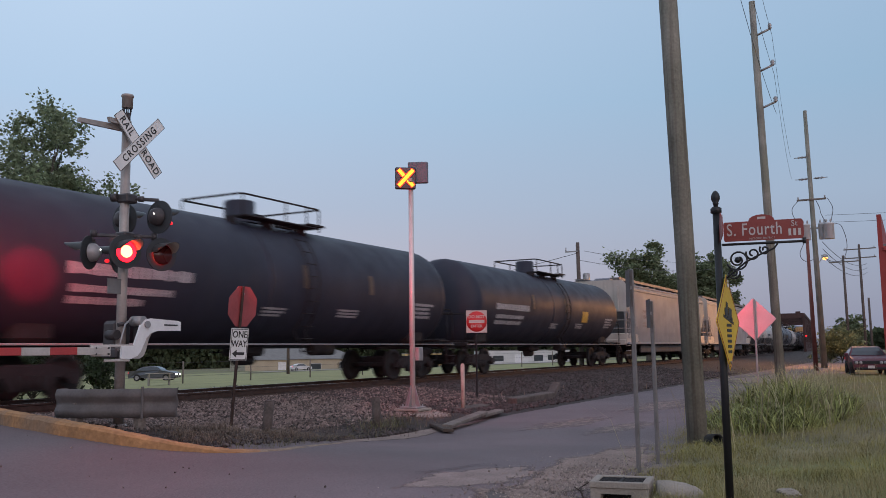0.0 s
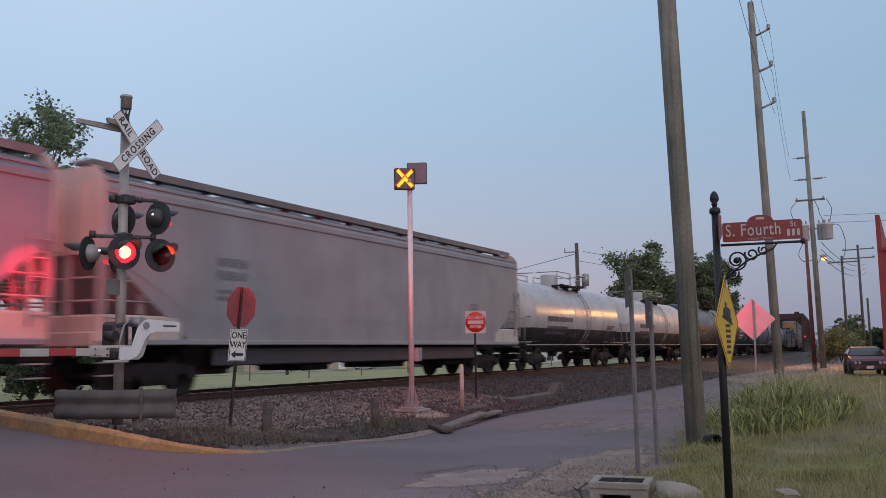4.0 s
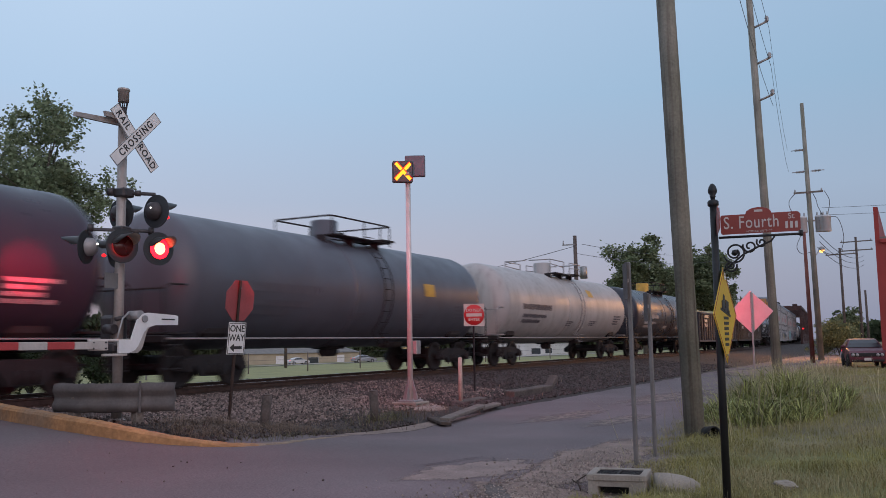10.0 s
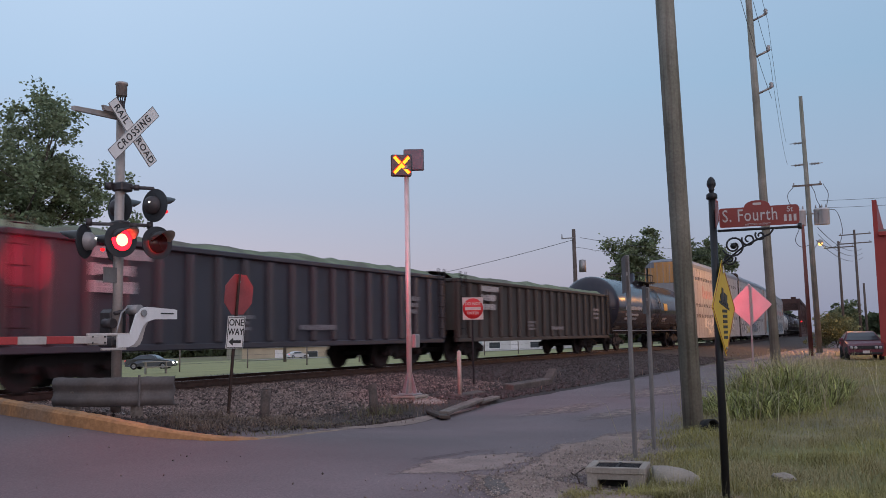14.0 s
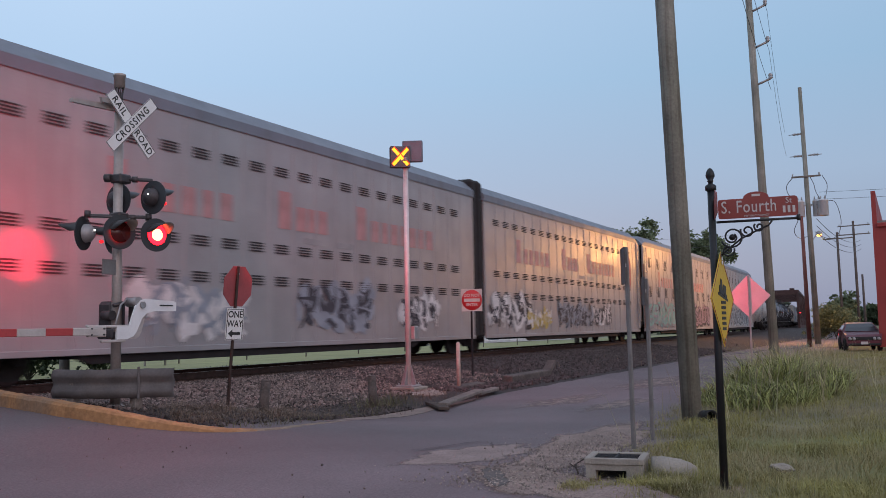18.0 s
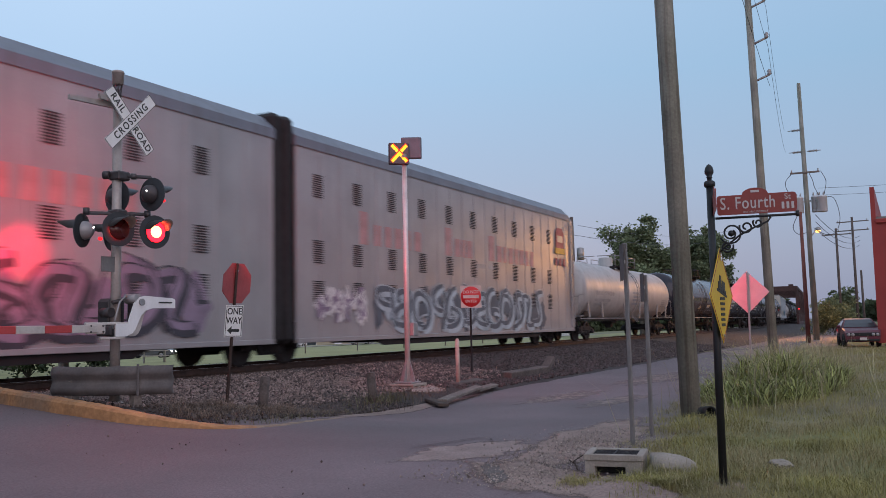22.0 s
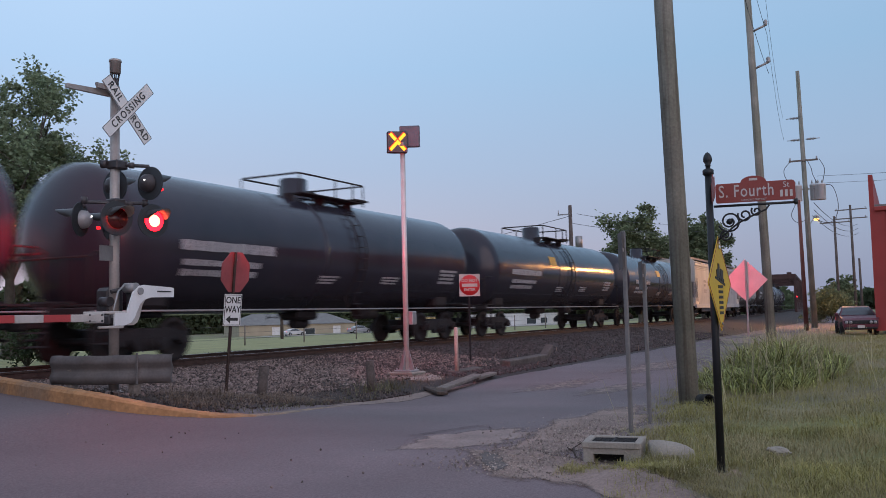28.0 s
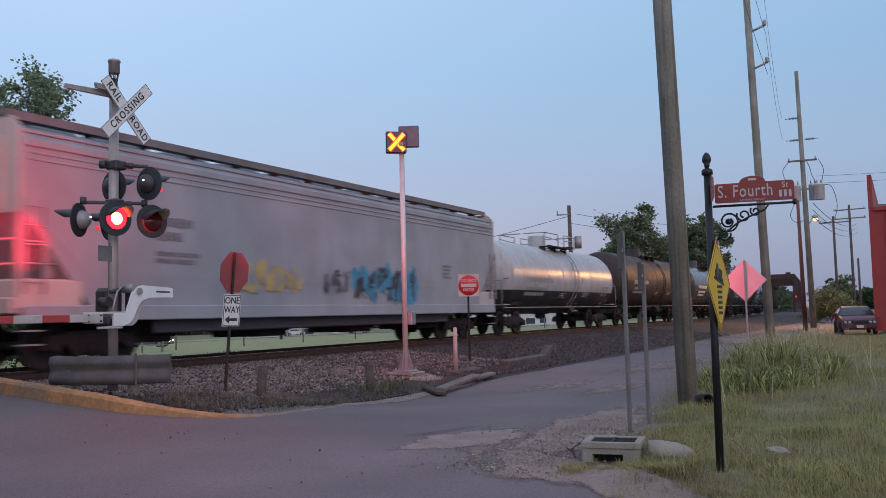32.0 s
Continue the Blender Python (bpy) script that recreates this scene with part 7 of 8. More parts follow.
def crack(points, w, seed):
    rnd = random.Random(seed)
    pts = []
    for (x0, y0), (x1, y1) in zip(points, points[1:]):
        n = max(2, int(math.hypot(x1 - x0, y1 - y0) / 0.06))
        pts += [(x0 + (x1 - x0) * i / n + rnd.gauss(0, 0.008), y0 + (y1 - y0) * i / n + rnd.gauss(0, 0.012)) for i in range(n)]
    vs = []
    for x, y in pts:
        h = w * rnd.uniform(0.3, 1.2)
        vs += [(x - h * 0.5, y - h, road_z(x, y) + 0.013), (x + h * 0.5, y + h, road_z(x, y) + 0.013)]
    structure(part("road_crack", Geo().add(vs, [(2 * i, 2 * i + 2, 2 * i + 3, 2 * i + 1) for i in range(len(pts) - 1)]), CRACK), "dark open crack in the asphalt", "crack")


crack([(8.97, 5.11), (9.43, 4.96), (9.85, 4.9), (10.18, 4.83), (10.19, 4.69), (9.81, 4.48)], 0.013, 1)
structure(blob("dirt_patch", 14.2, 8.15, 2.8, 0.3, lambda x, y: max(road_z(x, y) + 0.004, land_z(x, y) - 0.02), DIRT, 5, 3), "bare earth along the verge", "dirt")
structure(blob("dirt_patch", 46, 5.0, 9, 2.6, lambda x, y: max(0.0, land_z(x, y) - 0.03) + 0.02, DIRT, 12, 0), "bare earth drive beside the road", "dirt")
tagged(part("road_grit", scatter_stones(2200, lambda r: (lambda x, y: (x, y, lie(x, y) + 0.012))(7.3 + 5.0 * r.random() ** 1.2, r.gauss(3.4, 0.42)), 0.0085, 17), GRIT), "loose grit and gravel along the road's edge", "gravel", kind="stuff")
tagged(part("road_grit", scatter_stones(900, lambda r: (lambda x, y: (x, y, lie(x, y) + 0.012))(7.5 + 3.4 * r.random(), r.gauss(3.3, 0.4)), 0.013, 19), GRIT), "pale chips of broken concrete strewn on the dirt", "gravel", kind="stuff")
tagged(part("road_grit", scatter_stones(60, lambda r: (lambda x, y: (x, y, line(RAMP, y) + 0.012))(r.uniform(4, 8.2), r.uniform(4, 11)), 0.012, 18), STONE), "scattered grit on the asphalt street", "gravel", kind="stuff")


# ---- grass ----
def blades(count, where, h, w, seed, bend=0.35):
    rnd = random.Random(seed)
    g = Geo()
    for _ in range(count):
        x, y, z, k = where(rnd)
        hh = h * k * rnd.uniform(0.5, 1.25)
        a = rnd.uniform(0, 6.283)
        dx, dy = math.cos(a), math.sin(a)
        b = bend * hh * rnd.uniform(0.3, 1.5)
        ww = w * rnd.uniform(0.7, 1.3)
        o = Vector((x, y, z))
        s = Vector((-dy, dx, 0)) * ww
        m = o + Vector((dx * b * 0.35, dy * b * 0.35, hh * 0.6))
        e = o + Vector((dx * b, dy * b, hh * (1 - 0.2 * bend)))
        g.add([o - s, o + s, m + s * 0.7, m - s * 0.7, e], [(0, 1, 2, 3), (3, 2, 4)])
    return g


def verge_at(rnd):
    x = 6.95 + 41 * rnd.random() ** 2.0
    lo = -7.0 if x > 14 else -2.0
    y = rnd.uniform(lo, verge_edge(x) - 0.1 * math.sin(x * 3) + 0.3 * noise.noise((x * 3, 0, 5)))
    # bare strip along the street's corner and over the concrete
    bare = 0.85 * step(0.9, 2.1, y) + 0.15 * noise.noise((x * 4, y * 4, 6))
    while (x < street_edge(y) + bare or (8.35 < x < 9.0 and 2.25 < y < 2.95)) and rnd.random() < 0.93:
        x += rnd.uniform(0.1, 0.8)
    thin = 0.35 if 7.4 < x < 8.3 and 1.2 < y < 1.8 else 1.0
    return x, y, land_z(x, y) - 0.02, thin * max(0.25, 0.65 + 0.9 * noise.noise((x * 1.1, y * 1.1, 3)) + (0.25 if x > 14 else 0))


tagged(part("grass", blades(150000, verge_at, 0.15, 0.0024, 1, 0.95), GRASS), "rough uncut grass of the verge, green and straw-coloured", "grass", kind="stuff")

tagged(part("straw_stalks", blades(9000, lambda r: (lambda x, y: (x, y, land_z(x, y) - 0.02, 0.55 + 0.5 * noise.noise((x * 0.5, y * 0.5, 12))))(*verge_at(r)[:2]), 0.34, 0.0014, 71, 0.7), STRAW), "thin pale seeding stalks all over the verge", "grass", kind="stuff")


def clump_at(rnd):
    a, r = rnd.uniform(0, 6.283), rnd.random() ** 0.6
    x, y = 19.5 + 4.6 * r * math.cos(a), 2.42 + 1.3 * r * math.sin(a)
    return x, y, land_z(x, y) - 0.02, (1.08 - 0.68 * r) * (0.85 + 1.0 * noise.noise((x * 1.1, y * 2.1, 9)))


tagged(part("tall_grass_clump", blades(6000, clump_at, 0.82, 0.0125, 2, 1.35), TALL_GRASS), "clump of tall broad-bladed green grass", "grass", kind="stuff")
tagged(part("straw_stalks", blades(520, lambda r: (lambda x, y: (x, y, land_z(x, y) - 0.02, 1.0))(r.gauss(19.2, 2.2), r.gauss(2.3, 0.7)), 0.95, 0.0055, 23, 0.5), STRAW), "pale seeding stalks standing in the tall grass", "grass", kind="stuff")
tagged(part("tall_grass_clump", blades(320, lambda r: (lambda x, y: (x, y, land_z(x, y) - 0.02, 1.0))(r.gauss(24.5, 2.0), r.gauss(2.6, 0.5)), 0.85, 0.008, 22, 0.5), STRAW), "tall dry seeding grass by the sign post", "grass", kind="stuff")
tagged(part("grass_tufts", blades(2600, lambda r: (lambda x, y: (x, y, lie(x, y), 0.4 + 1.1 * abs(noise.noise((x * 5, y * 5, 14)))))(*(lambda y: (r.gauss(8.02 - 0.14 * (y - 2.1), 0.13), y))(r.uniform(1.95, 2.9))), 0.1, 0.0022, 91, 1.0), GRASS), "sparse grass tufts before the storm drain", "grass", kind="stuff")


def below_ballast(rnd):
    x = 8.7 + 6 * rnd.random()
    y = rnd.uniform(8.2, 9.7)
    return x, max(y, kerb_line(x) + 0.3), land_z(x, max(y, kerb_line(x) + 0.3)) + 0.025


tagged(part("verge_stones", scatter_stones(1500, below_ballast, 0.036, 34), STONE_DARK), "dark stones strewn between kerb and ballast", "gravel", kind="stuff")
tagged(part("weeds", blades(5200, lambda r: (lambda x, y: (x, y, land_z(x, y), 0.3 + 1.2 * abs(noise.noise((x * 2, y * 2, 4)))))(8.9 + 3.6 * r.random(), r.uniform(8.35, 9.6)), 0.26, 0.0028, 61, 1.3), DRY_GRASS), "brown wiry weeds behind the kerb", "grass", kind="stuff")
tagged(part("weeds", blades(420, lambda r: (lambda x: (x, kerb_line(x) + 0.25 + abs(r.gauss(0, 0.22)), land_z(x, kerb_line(x) + 0.3), 1.0))(9.2 + 4.5 * r.random()), 0.12, 0.003, 62, 1.2), WEED), "low green weeds along the broken kerb", "grass", kind="stuff")
tagged(part("dry_grass", blades(2100, lambda r: (lambda x, y: (x, y, land_z(x, y) + 0.0, 1.0))(9.4 + 8.5 * r.random() ** 1.3, r.gauss(9.15, 0.42)), 0.11, 0.005, 5, 0.9), DRY_GRASS), "dry weeds and grass below the ballast", "grass", kind="stuff")
tagged(part("dry_grass", blades(260, lambda r: (lambda x, y: (x, y, land_z(x, y) + 0.0, 1.0))(r.gauss(14.5, 0.5), r.gauss(8.8, 0.16)), 0.3, 0.0035, 25, 0.9), WEED), "tuft of green grass by a wooden post", "grass", kind="stuff")
tagged(part("weeds", blades(140, lambda r: (lambda x, y: (x, y, land_z(x, y) + 0.0, 1.0))(r.uniform(20, 60), r.gauss(9.6, 0.6)), 0.26, 0.010, 6, 0.7), DRY_GRASS), "dry weeds along the ballast edge", "grass", kind="stuff")


# ---- trees and bushes ----
def tree(x, y, z, h, crown_r, crown_lo, leaf, seed, label, leaves=9000, leaf_size=0.12, lean=(0, 0), name="tree", fluff=1.0, tufts=3, limbs=13, tuft_r=0.0):
    rnd = random.Random(seed)
    t = thing(name, Matrix.Translation((x, y, z)), label, name)
    g = Geo()
    tips = []
    trunk = [Vector((lean[0] * i / 6, lean[1] * i / 6, crown_lo * 1.15 * i / 6)) for i in range(7)]
    r0 = h * 0.028
    for i in range(6):
        g.cyl(trunk[i], trunk[i + 1], r0 * (1 - 0.1 * i), r0 * (1 - 0.1 * (i + 1)), 9, caps=False)
    for i in range(limbs):
        a = i * 2.4 + rnd.uniform(-0.3, 0.3)
        p = trunk[6] * rnd.uniform(0.75, 1.0)
        up = rnd.uniform(0.2, 1.0)
        end = Vector((lean[0] + math.cos(a) * crown_r * rnd.uniform(0.45, 0.85) * (1.1 - 0.6 * up), lean[1] + math.sin(a) * crown_r * rnd.uniform(0.45, 0.85) * (1.1 - 0.6 * up), crown_lo + (h - crown_lo) * up * 0.92))
        mid = p.lerp(end, 0.5) + Vector((0, 0, 0.08 * h * rnd.random()))
        g.cyl(p, mid, r0 * 0.36, r0 * 0.22, 6, caps=False).cyl(mid, end, r0 * 0.22, r0 * 0.06, 6, caps=False)
        for _ in range(5):
            e = mid.lerp(end, rnd.uniform(0.2, 1.0))
            q = e + Vector((rnd.gauss(0, 1), rnd.gauss(0, 1), rnd.gauss(0.2, 0.7))) * crown_r * 0.28
            g.cyl(e, q, r0 * 0.08, r0 * 0.03, 4, caps=False)
            tips.append(q)
        tips.append(end)
    part("trunk", g, BARK, t)
    g = Geo()
    clumps = []
    for p in tips:
        for _ in range(tufts):
            clumps.append((p + Vector((rnd.gauss(0, 1), rnd.gauss(0, 1), rnd.gauss(0, 0.8))) * crown_r * 0.1 * fluff, (tuft_r or crown_r * 0.105) * rnd.uniform(0.57, 1.43) * fluff))
    per = max(4, leaves // len(clumps))
    for c, r in clumps:
        for _ in range(per):
            d = Vector((rnd.gauss(0, 1), rnd.gauss(0, 1), rnd.gauss(0, 0.8)))
            p = c + d * r * 0.6
            e = Euler((rnd.uniform(-1, 1), rnd.uniform(-1, 1), rnd.uniform(0, 6.28)))
            s = leaf_size * rnd.uniform(0.6, 1.3)
            q = [Vector(v) * s for v in ((-0.5, 0, 0), (0, -0.42, 0.05), (0.55, 0, 0), (0, 0.42, 0.05))]
            for v in q:
                v.rotate(e)
            g.add([p + v for v in q], [(0, 1, 2, 3)])
    part("crown", g, leaf, t)
    return t


tree(27.0, 36.4, -0.1, 13.2, 4.9, 3.9, LEAF, 7, "broad-leaved tree with an open crown beyond the tracks", 44000, 0.175, tufts=6, limbs=22, tuft_r=0.34)
tree(106.3, 28.3, -0.3, 13.3, 4.9, 4.0, LEAF_MID, 9, "dark rounded tree beyond the tracks", 34000, 0.36, fluff=1.5)
tree(113.5, 22.3, -0.3, 12.3, 4.0, 3.6, LEAF_MID, 12, "dark rounded tree beyond the tracks", 24000, 0.36, fluff=1.5)
tree(16.36, 21.3, 0.0, 1.75, 1.0, 0.3, LEAF_DARK, 17, "scrubby bush beyond the tracks", 2400, 0.1, name="bush")
tree(18.6, 21.4, 0.0, 1.5, 0.8, 0.3, LEAF_DARK, 18, "scrubby bush beyond the tracks", 2000, 0.1, name="bush")


def far_woods(name, spans, seed, label, leaf=1.0):
    rnd = random.Random(seed)
    g = Geo()
    for x0, y0, x1, y1, h, n, z in spans:
        for i in range(n):
            k = rnd.random()
            x, y = x0 + (x1 - x0) * k + rnd.gauss(0, 2), y0 + (y1 - y0) * k + rnd.gauss(0, 2)
            hh = h * (0.72 + 0.4 * noise.noise((x * 0.05, y * 0.05, seed))) * rnd.uniform(0.04, 1.0)
            for _ in range(3):
                p = Vector((x + rnd.gauss(0, 1.0), y + rnd.gauss(0, 1.0), z + hh + rnd.gauss(0, 0.4)))
                e = Euler((rnd.uniform(-1.5, 1.5), rnd.uniform(-1.5, 1.5), rnd.uniform(0, 6)))
                q = [Vector(v) * leaf * rnd.uniform(0.6, 1.9) for v in ((-0.8, 0, 0), (0, -0.6, 0.2), (0.8, 0, 0), (0, 0.6, 0.2))]
                for v in q:
                    v.rotate(e)
                g.add([p + v for v in q], [(0, 1, 2, 3)])
    tagged(part(name, g, LEAF_DARK), label, "woods", kind="stuff")


far_woods("far_woods", [(300, -30, 310, 18, 9, 1500, 0), (262, 175, 105, 236, 19, 8000, -4.2), (40, 205, -70, 190, 19, 3400, -4.2), (105, 236, 40, 205, 19, 3000, -4.2), (262, 175, 400, 70, 19, 6000, -3.6), (200, 46, 330, 46, 8, 1600, -1.5), (258, 35.2, 420, 47.4, 10, 2600, -0.5)], 5, "distant dark line of trees on the horizon")
tree(82.6, 5.5, -0.1, 2.75, 2.1, 0.25, LEAF_MID, 15, "broad brownish-green bush beyond the parked car", 16000, 0.13, name="bush", fluff=1.3)
tree(231, 12.8, -0.3, 8.2, 3.6, 2.2, LEAF_MID, 22, "distant small tree on the skyline", 6000, 0.6, fluff=1.4)

# ---- buildings ----
RED_METAL = mat("red_metal_siding", (0.30, 0.035, 0.03), 0.6, var=0.12, scale=0.6, streak=0.2)
BEIGE = mat("beige_wall", (0.44, 0.38, 0.28), 0.9, var=0.1, scale=0.5)
PALE_WALL = mat("pale_wall", (0.62, 0.62, 0.60), 0.9, var=0.1, scale=0.5)
ROOF_GREY = mat("grey_roof", (0.20, 0.19, 0.18), 0.9, var=0.15)


def building(name, x, y, z, lx, ly, h, heading, wall, roof, label, pitched=0.0, openings=(), parapet=0.0):
    """A building whose long front looks along its local -y; openings: (along the front, sill, width, height, kind)."""
    b = thing(name, pose(x, y, z, 0, 0, heading), label, name.replace("_", " "))
    th = 0.25
    g = Geo().box((0, ly / 2 - th / 2, h / 2), (lx, th, h)).box((-lx / 2 + th / 2, 0, h / 2), (th, ly - 2 * th, h)).box((lx / 2 - th / 2, 0, h / 2), (th, ly - 2 * th, h))
    cuts = sorted(openings)
    at = -lx / 2
    for cx, sill, w, hh, kind in cuts:
        g.box(((at + cx - w / 2) / 2, -ly / 2 + th / 2, h / 2), (cx - w / 2 - at, th, h))
        g.box((cx, -ly / 2 + th / 2, sill / 2), (w, th, sill)) if sill > 0.05 else None
        g.box((cx, -ly / 2 + th / 2, (sill + hh + h) / 2), (w, th, h - sill - hh))
        at = cx + w / 2
    g.box(((at + lx / 2) / 2, -ly / 2 + th / 2, h / 2), (lx / 2 - at, th, h))
    part("wall", g, wall, b)
    for cx, sill, w, hh, kind in cuts:
        win = part("window" if kind == "w" else "door", Geo().box((cx, -ly / 2 + 0.14, sill + hh / 2), (w, 0.04, hh)), GLASS if kind == "w" else WHITE_PAINT, b)
        fr = Geo()
        for q in (-1, 1):
            fr.box((cx + q * (w / 2 - 0.04), -ly / 2 + 0.09, sill + hh / 2), (0.08, 0.06, hh))
            fr.box((cx, -ly / 2 + 0.09, sill + hh / 2 + q * (hh / 2 - 0.04)), (w, 0.06, 0.08))
        part("frame", fr, WHITE_PAINT, win)
    g = Geo()
    if pitched:
        e = 0.4
        g.add([(-lx / 2 - e, -ly / 2 - e, h), (lx / 2 + e, -ly / 2 - e, h), (lx / 2 + e, ly / 2 + e, h), (-lx / 2 - e, ly / 2 + e, h), (-lx / 2 + ly * 0.3, 0, h + pitched), (lx / 2 - ly * 0.3, 0, h + pitched)],
              [(0, 1, 5, 4), (2, 3, 4, 5), (1, 2, 5), (3, 0, 4), (3, 2, 1, 0)])
    else:
        g.box((0, 0, h + 0.06), (lx + 0.1, ly + 0.1, 0.12), ch=0.02)
        if parapet:
            for sy in (-1, 1):
                g.box((0, sy * (ly / 2 - 0.1), h + 0.12 + parapet / 2), (lx, 0.2, parapet))
    part("roof", g, roof, b)
    return b




def red_building():
    b = thing("building", Matrix.Translation((47.0, 1.25, 0.25)), "red metal-clad building with a raised end wall", "building")
    part("wall", Geo().box((8, -0.1, 3.73), (16, 0.2, 7.46)), RED_METAL, b, m=pose(0, 0, 0))
    part("wall", Geo().box((0.1, -7.2, 2.95), (0.2, 14, 5.9)), RED_METAL, b)
    part("roof", Geo().box((8, -7.2, 5.96), (16, 14, 0.1)), ROOF_GREY, b)
    part("trim", Geo().box((-0.02, -7.2, 5.8), (0.26, 14.0, 0.2), ch=0.02), RED_METAL, b)
    rib = Geo().box((0, 0, 0), (0.05, 0.05, 5.7), ch=0.01).mesh("siding_rib", RED_METAL)
    for i in range(16):
        part("siding_rib", rib, None, b, m=pose(-0.02, -0.7 - 0.8 * i, 2.85))


red_building()


def truss_bridge():
    """A rusty through-truss bridge from which the train comes out."""
    rust = mat("dark_rusty_steel", (0.062, 0.03, 0.028), 0.85, var=0.35, scale=0.8, grain=0.25, gscale=9, streak=0.4)
    t = thing("truss_bridge", along(186, 0.0, 0.0), "dark rusty steel truss bridge spanning over the tracks", "bridge")
    bays, bay, top = 10, 6.4, 7.55
    for s in (-1, 1):
        y = 3.15 * s
        part("top_chord", Geo().box((bays * bay / 2, y, top), (bays * bay + 0.5, 0.5, 0.55), ch=0.04), rust, t)
        part("bottom_chord", Geo().box((bays * bay / 2, y, 0.45), (bays * bay + 0.5, 0.5, 0.8), ch=0.04), rust, t)
        part("side_girder", Geo().box((bays * bay / 2, y + 0.12 * s, 1.55), (bays * bay, 0.06, 1.5)), rust, t)
        for i in range(bays + 1):
            part("upright", Geo().box((i * bay, y, 4.1), (0.75 if i in (0, bays) else 0.42, 0.44, 6.6), ch=0.03), rust, t)
        g = Geo()
        for i in range(bays):
            for a, b in ((0.9, 7.3), (7.3, 0.9)):
                g.tube([(i * bay, y, a), ((i + 1) * bay, y, b)], 0.17, 4)
        part("diagonals", g, rust, t)
        g = Geo()
        for i in range(bays * 4):
            for k in (0.0, 1.6):
                g.tube([(i * bay / 4, y, 5.4 + k / 1.0 * 1.2), ((i + 1) * bay / 4, y, 5.4 + (1.6 - k) * 1.2)], 0.06, 4)
        part("lattice", g, rust, t)
    for i in range(bays + 1):
        deep = 0.95 if i in (0, bays) else 0.55
        part("portal_beam", Geo().box((i * bay, 0, top + 0.28 - deep / 2), (0.4, 6.3, deep), ch=0.03), rust, t)
        g = Geo()
        for s in (-1, 1):
            g.tube([(i * bay, 3.1 * s, 5.6), (i * bay, 1.9 * s, 7.0)], 0.13, 4)
        part("knee_braces", g, rust, t)
    part("finial", Geo().box((0, -2.2, top + 0.45), (0.5, 0.9, 0.35), ch=0.05), rust, t)
    for x, y, z in ((-0.3, -3.45, 3.2), (2.0, -4.6, 1.95)):
        part("marker_lamp", Geo().lathe([(0.0, 0.0), (0.16, 0.03), (0.16, 0.26), (0.0, 0.3)], 12), RED_SPARK, t, "small red lamp", m=pose(x, y, z))
        part("lamp_stem", Geo().cyl((x, y, 0.1 if y < -4 else z), (x, y + (0.0 if y < -4 else 0.4), z + 0.05), 0.04, n=6), rust, t)


truss_bridge()
building("house", 168.9, 128.6, -3.5, 27, 16, 3.4, -37, BEIGE, ROOF_GREY, "low beige building with a hipped grey roof", pitched=2.6, openings=((-5.2, 0.0, 1.8, 2.9, "d"), (2.6, 0.9, 2.6, 1.6, "w"), (9.1, 0.0, 1.8, 2.9, "d")))
building("house", 152.2, 65.7, -1.87, 11.1, 12, 3.15, -62, PALE_WALL, ROOF_GREY, "low white building beyond the road", openings=((-3.3, 1.2, 2.1, 1.2, "w"), (0.3, 0.0, 1.3, 2.5, "d"), (3.9, 1.2, 1.8, 1.2, "w")))
building("house", 168.0, 70.5, -1.95, 19.5, 12, 3.15, -62, PALE_WALL, ROOF_GREY, "low white building beyond the road", openings=((-4.8, 1.2, 2.1, 1.2, "w"), (4.5, 1.2, 2.4, 1.2, "w")))
structure(part("road", grid("road", spaced((129, 150, 5)), spaced((45, 112, 7)), lambda x, y: land_z(20, y) + 0.08, CONCRETE)), "pale paved drive before the far buildings", "road")
# no lamp here: the warm light is put into the shop wall's colour
building("shop", 162.0, 90.8, -2.4, 7.5, 9, 3.3, -55, mat("lit_shop_wall", (0.55, 0.40, 0.18), 0.8), ROOF_GREY, "small warmly lit building far beyond the lawn", openings=((0, 0.6, 3.9, 1.8, "w"),))


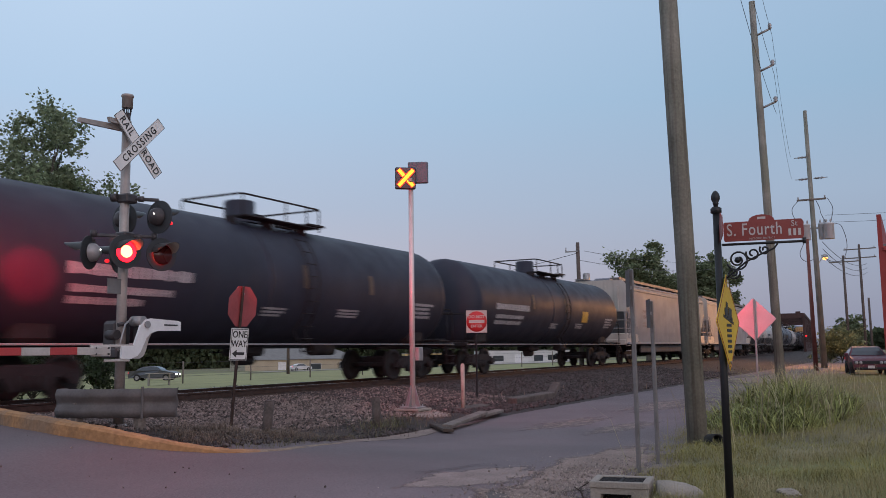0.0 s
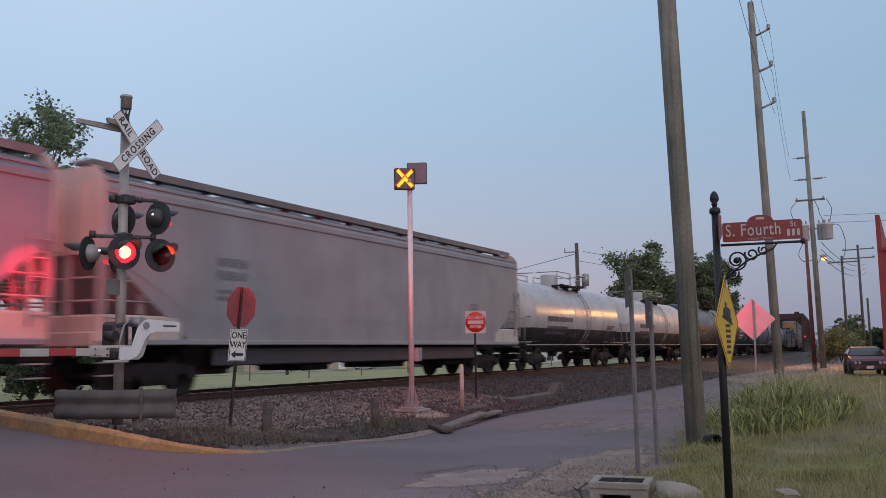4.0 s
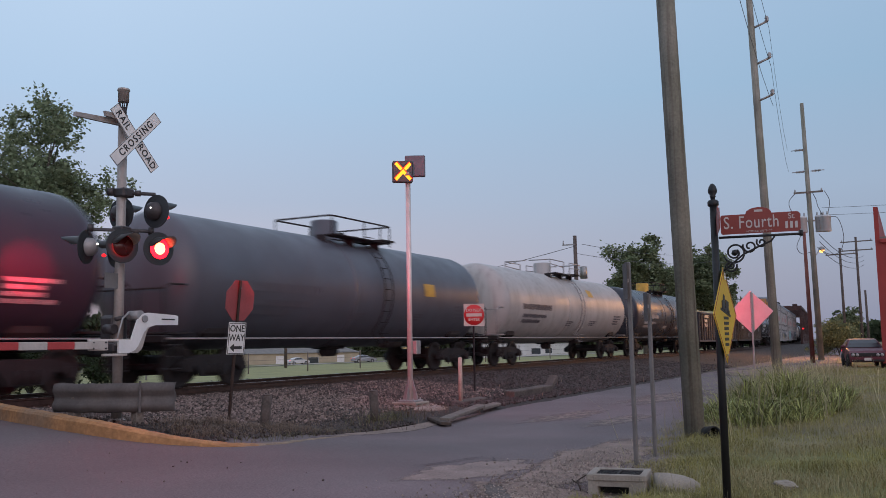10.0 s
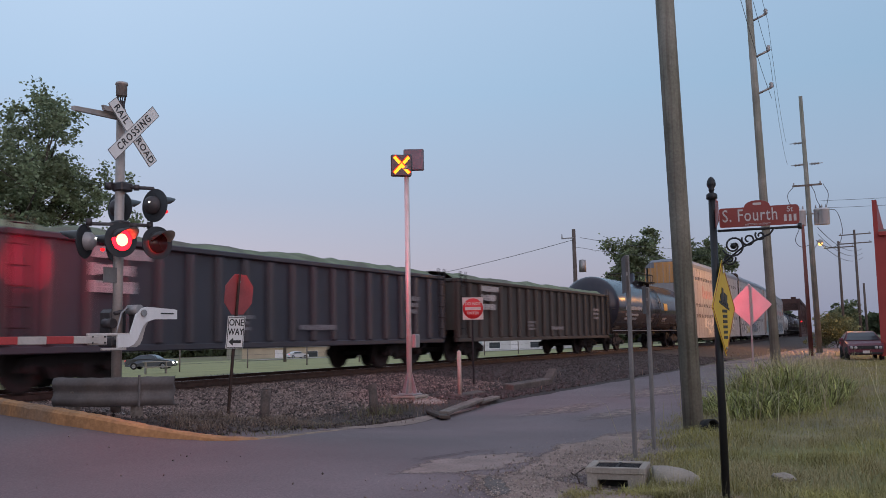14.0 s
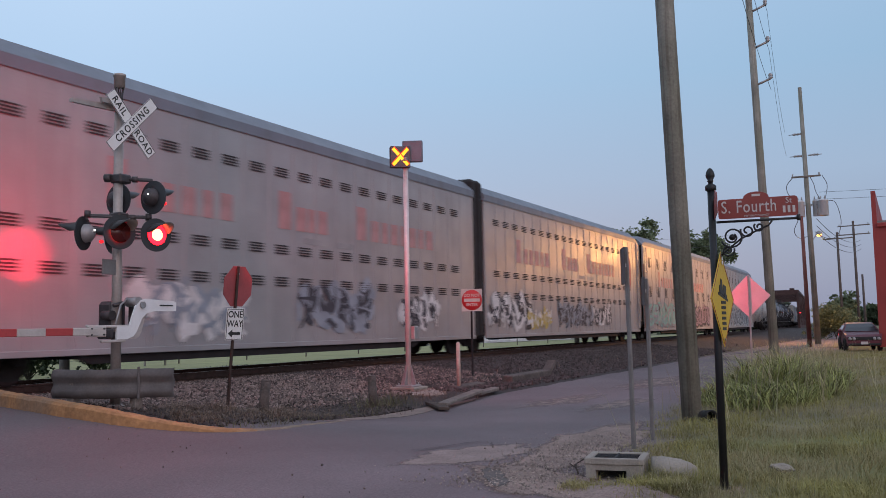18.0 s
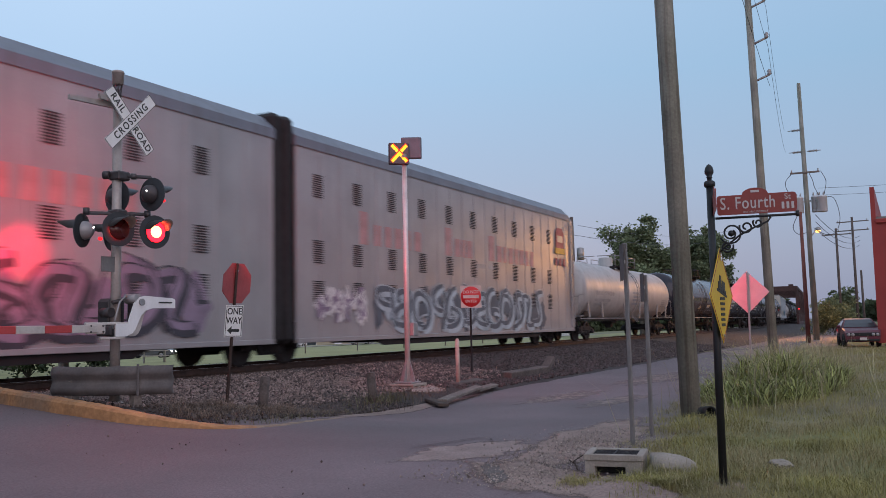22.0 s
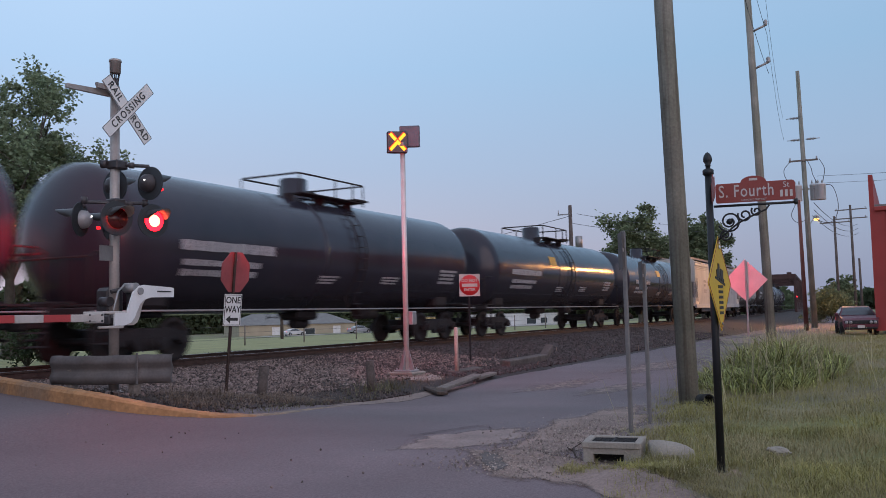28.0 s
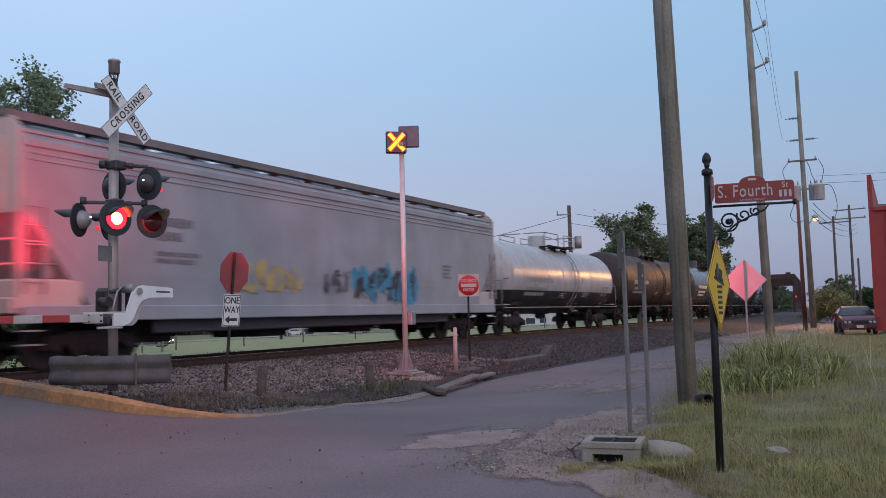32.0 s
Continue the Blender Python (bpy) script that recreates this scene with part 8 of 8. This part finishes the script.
# ---- parked vehicles ----
def car(x, y, z, heading, body, label, lights=False):
    c = thing("car", pose(x, y, z, 0, 0, heading), label, "car")
    prof = [(-2.22, 0.28), (-2.30, 0.42), (-2.31, 0.58), (-2.24, 0.72), (-2.02, 0.82), (-1.5, 0.91), (-1.0, 0.95), (-0.72, 1.16), (-0.42, 1.33), (-0.1, 1.385), (0.3, 1.40), (0.85, 1.36), (1.2, 1.22), (1.55, 1.0), (2.1, 0.94), (2.27, 0.82), (2.3, 0.6), (2.25, 0.3)]
    g = Geo()
    n = len(prof)
    ws = [0.70, 0.74, 0.75, 0.76, 0.81, 0.84, 0.82, 0.72, 0.63, 0.57, 0.56, 0.60, 0.68, 0.80, 0.80, 0.76, 0.75, 0.72]
    vs = [(px, s * w, pz) for s in (-1, 1) for (px, pz), w in zip(prof, ws)]
    g.add(vs, [(i, i + 1, n + i + 1, n + i) for i in range(n - 1)] + [tuple(range(n - 1, -1, -1)), tuple(range(n, 2 * n)), (0, n, 2 * n - 1, n - 1)])
    part("body", g, body, c)
    part("windscreen", Geo().add([(-1.0, -0.74, 0.965), (-1.0, 0.74, 0.965), (-0.72, 0.65, 1.165), (-0.44, 0.56, 1.325), (-0.44, -0.56, 1.325), (-0.72, -0.65, 1.165)], [(0, 1, 2, 5), (5, 2, 3, 4)]), GLASS, c, m=pose(-0.012, 0, 0.008))
    for s in (-1, 1):
        part("side_window", Geo().add([(-0.82, s * 0.83, 0.99), (1.38, s * 0.83, 1.0), (0.95, s * 0.66, 1.28), (-0.38, s * 0.655, 1.29)], [(0, 1, 2, 3)]), GLASS, c)
        for off in (0.44, 0.62):
            part("headlight", Geo().lathe([(0.0, 0.03), (0.05, 0.026), (0.074, 0.01), (0.08, -0.06)], 18), HEADLIGHT if lights else GALV, c, m=pose(-2.325, s * off, 0.63, 0, -90))
        for wx in (-1.4, 1.4):
            w = part("wheel", Geo().lathe([(0.0, 0.02), (0.2, 0.03), (0.22, 0.09), (0.31, 0.1), (0.33, 0.06), (0.33, -0.08), (0.2, -0.1)], 20, pose(0, 0, 0, 90 * -s)), RUBBER, c, m=pose(wx, s * 0.74, 0.33))
            part("rim", Geo().lathe([(0.0, 0.035), (0.19, 0.045)], 14, pose(0, 0, 0, 90 * -s)), GALV, w)
        part("mirror", Geo().box((-0.75, s * 0.92, 1.02), (0.1, 0.18, 0.12), ch=0.03), body, c)
    for s in (-1, 1):
        part("tail_light", Geo().box((2.25, s * 0.62, 0.8), (0.08, 0.3, 0.16), ch=0.03), RED_SPARK, c, "red tail light")
    part("bumper", Geo().box((-2.26, 0, 0.36), (0.14, 1.4, 0.1), ch=0.03), RUBBER, c, "dark bumper")
    part("grille", Geo().box((-2.29, 0, 0.63), (0.06, 1.44, 0.19), ch=0.04), RUBBER, c)
    part("number_plate", Geo().box((-2.34, 0, 0.43), (0.012, 0.3, 0.13)), SIGN_LETTER, c)
    return c


MAROON = mat("maroon_car_paint", (0.105, 0.02, 0.034), 0.4, var=0.08, grain=0.03, bump=0)
WHITE_CAR = mat("white_car_paint", (0.6, 0.6, 0.6), 0.35, var=0.05, grain=0.03, bump=0)
DARK_CAR = mat("dark_grey_car_paint", (0.10, 0.105, 0.12), 0.35, 0.3, var=0.05, grain=0.03, bump=0)
SILVER = mat("silver_car_paint", (0.35, 0.36, 0.38), 0.35, 0.4, var=0.05, grain=0.03, bump=0)
car(48.7, 2.2, 0.04, 8, MAROON, "maroon saloon car parked on the grass")
car(63.0, 64.7, land_z(20, 64.7), 115.5, DARK_CAR, "dark grey car with lit headlights on the far lawn road", True)
car(143.8, 108.2, land_z(20, 108.2), 160, WHITE_CAR, "white car parked by the beige building")
car(139.0, 89.6, land_z(20, 89.6), 150, SILVER, "silver car near the far shop")


def picnic_table(x, y, z, h):
    t = thing("picnic_table", pose(x, y, z, 0, 0, h), "pale concrete picnic table on the lawn", "table")
    for i in range(4):
        part("tabletop", Geo().box((0, -0.27 + 0.18 * i, 0.75), (1.6, 0.16, 0.04), ch=0.008), CONCRETE, t)
    for s in (-1, 1):
        part("bench", Geo().box((0, s * 0.62, 0.44), (1.6, 0.24, 0.04), ch=0.008), CONCRETE, t)
        part("leg", Geo().box((s * 0.6, 0, 0.37), (0.06, 0.7, 0.74)).box((s * 0.6, 0, 0.4), (0.05, 1.3, 0.06)), CONCRETE, t)


picnic_table(40.4, 41.1, land_z(20, 41.1), -38)
tagged(part("bollard", Geo().cyl((0, 0, 0), (0, 0, 1.25), 0.12, 0.11, 14).lathe([(0.11, 1.25), (0.07, 1.34), (0, 1.37)], 14), CONCRETE, m=pose(14.3, 17.4, 0.35)), "pale concrete bollard beyond the tracks", "bollard")
fence = thing("wire_fence", Matrix(), "thin wire fence on dark posts along the far lawn", "fence")
post_mesh = Geo().cyl((0, 0, -0.1), (0, 0, 1.5), 0.05, n=8).mesh("fence_post", WOOD_GREY)
for i in range(12):
    part("fence_post", post_mesh, None, fence, m=pose(34 + 5.5 * i, 46 - 1.2 * i, land_z(20, 46 - 1.2 * i)))
for z in (0.5, 0.95, 1.4):
    part("fence_wire", Geo().tube([(34 + 5.5 * i, 46 - 1.2 * i, land_z(20, 46 - 1.2 * i) + z) for i in range(12)], 0.012, 4), WIRE, fence)
tagged(part("brush_pile", blades(300, lambda r: (r.gauss(26, 0.5), r.gauss(22.4, 0.25), 0.05, 1.0), 0.35, 0.02, 31, 2.0), BARK), "heap of cut branches on the lawn", "branches", kind="stuff")

motions()
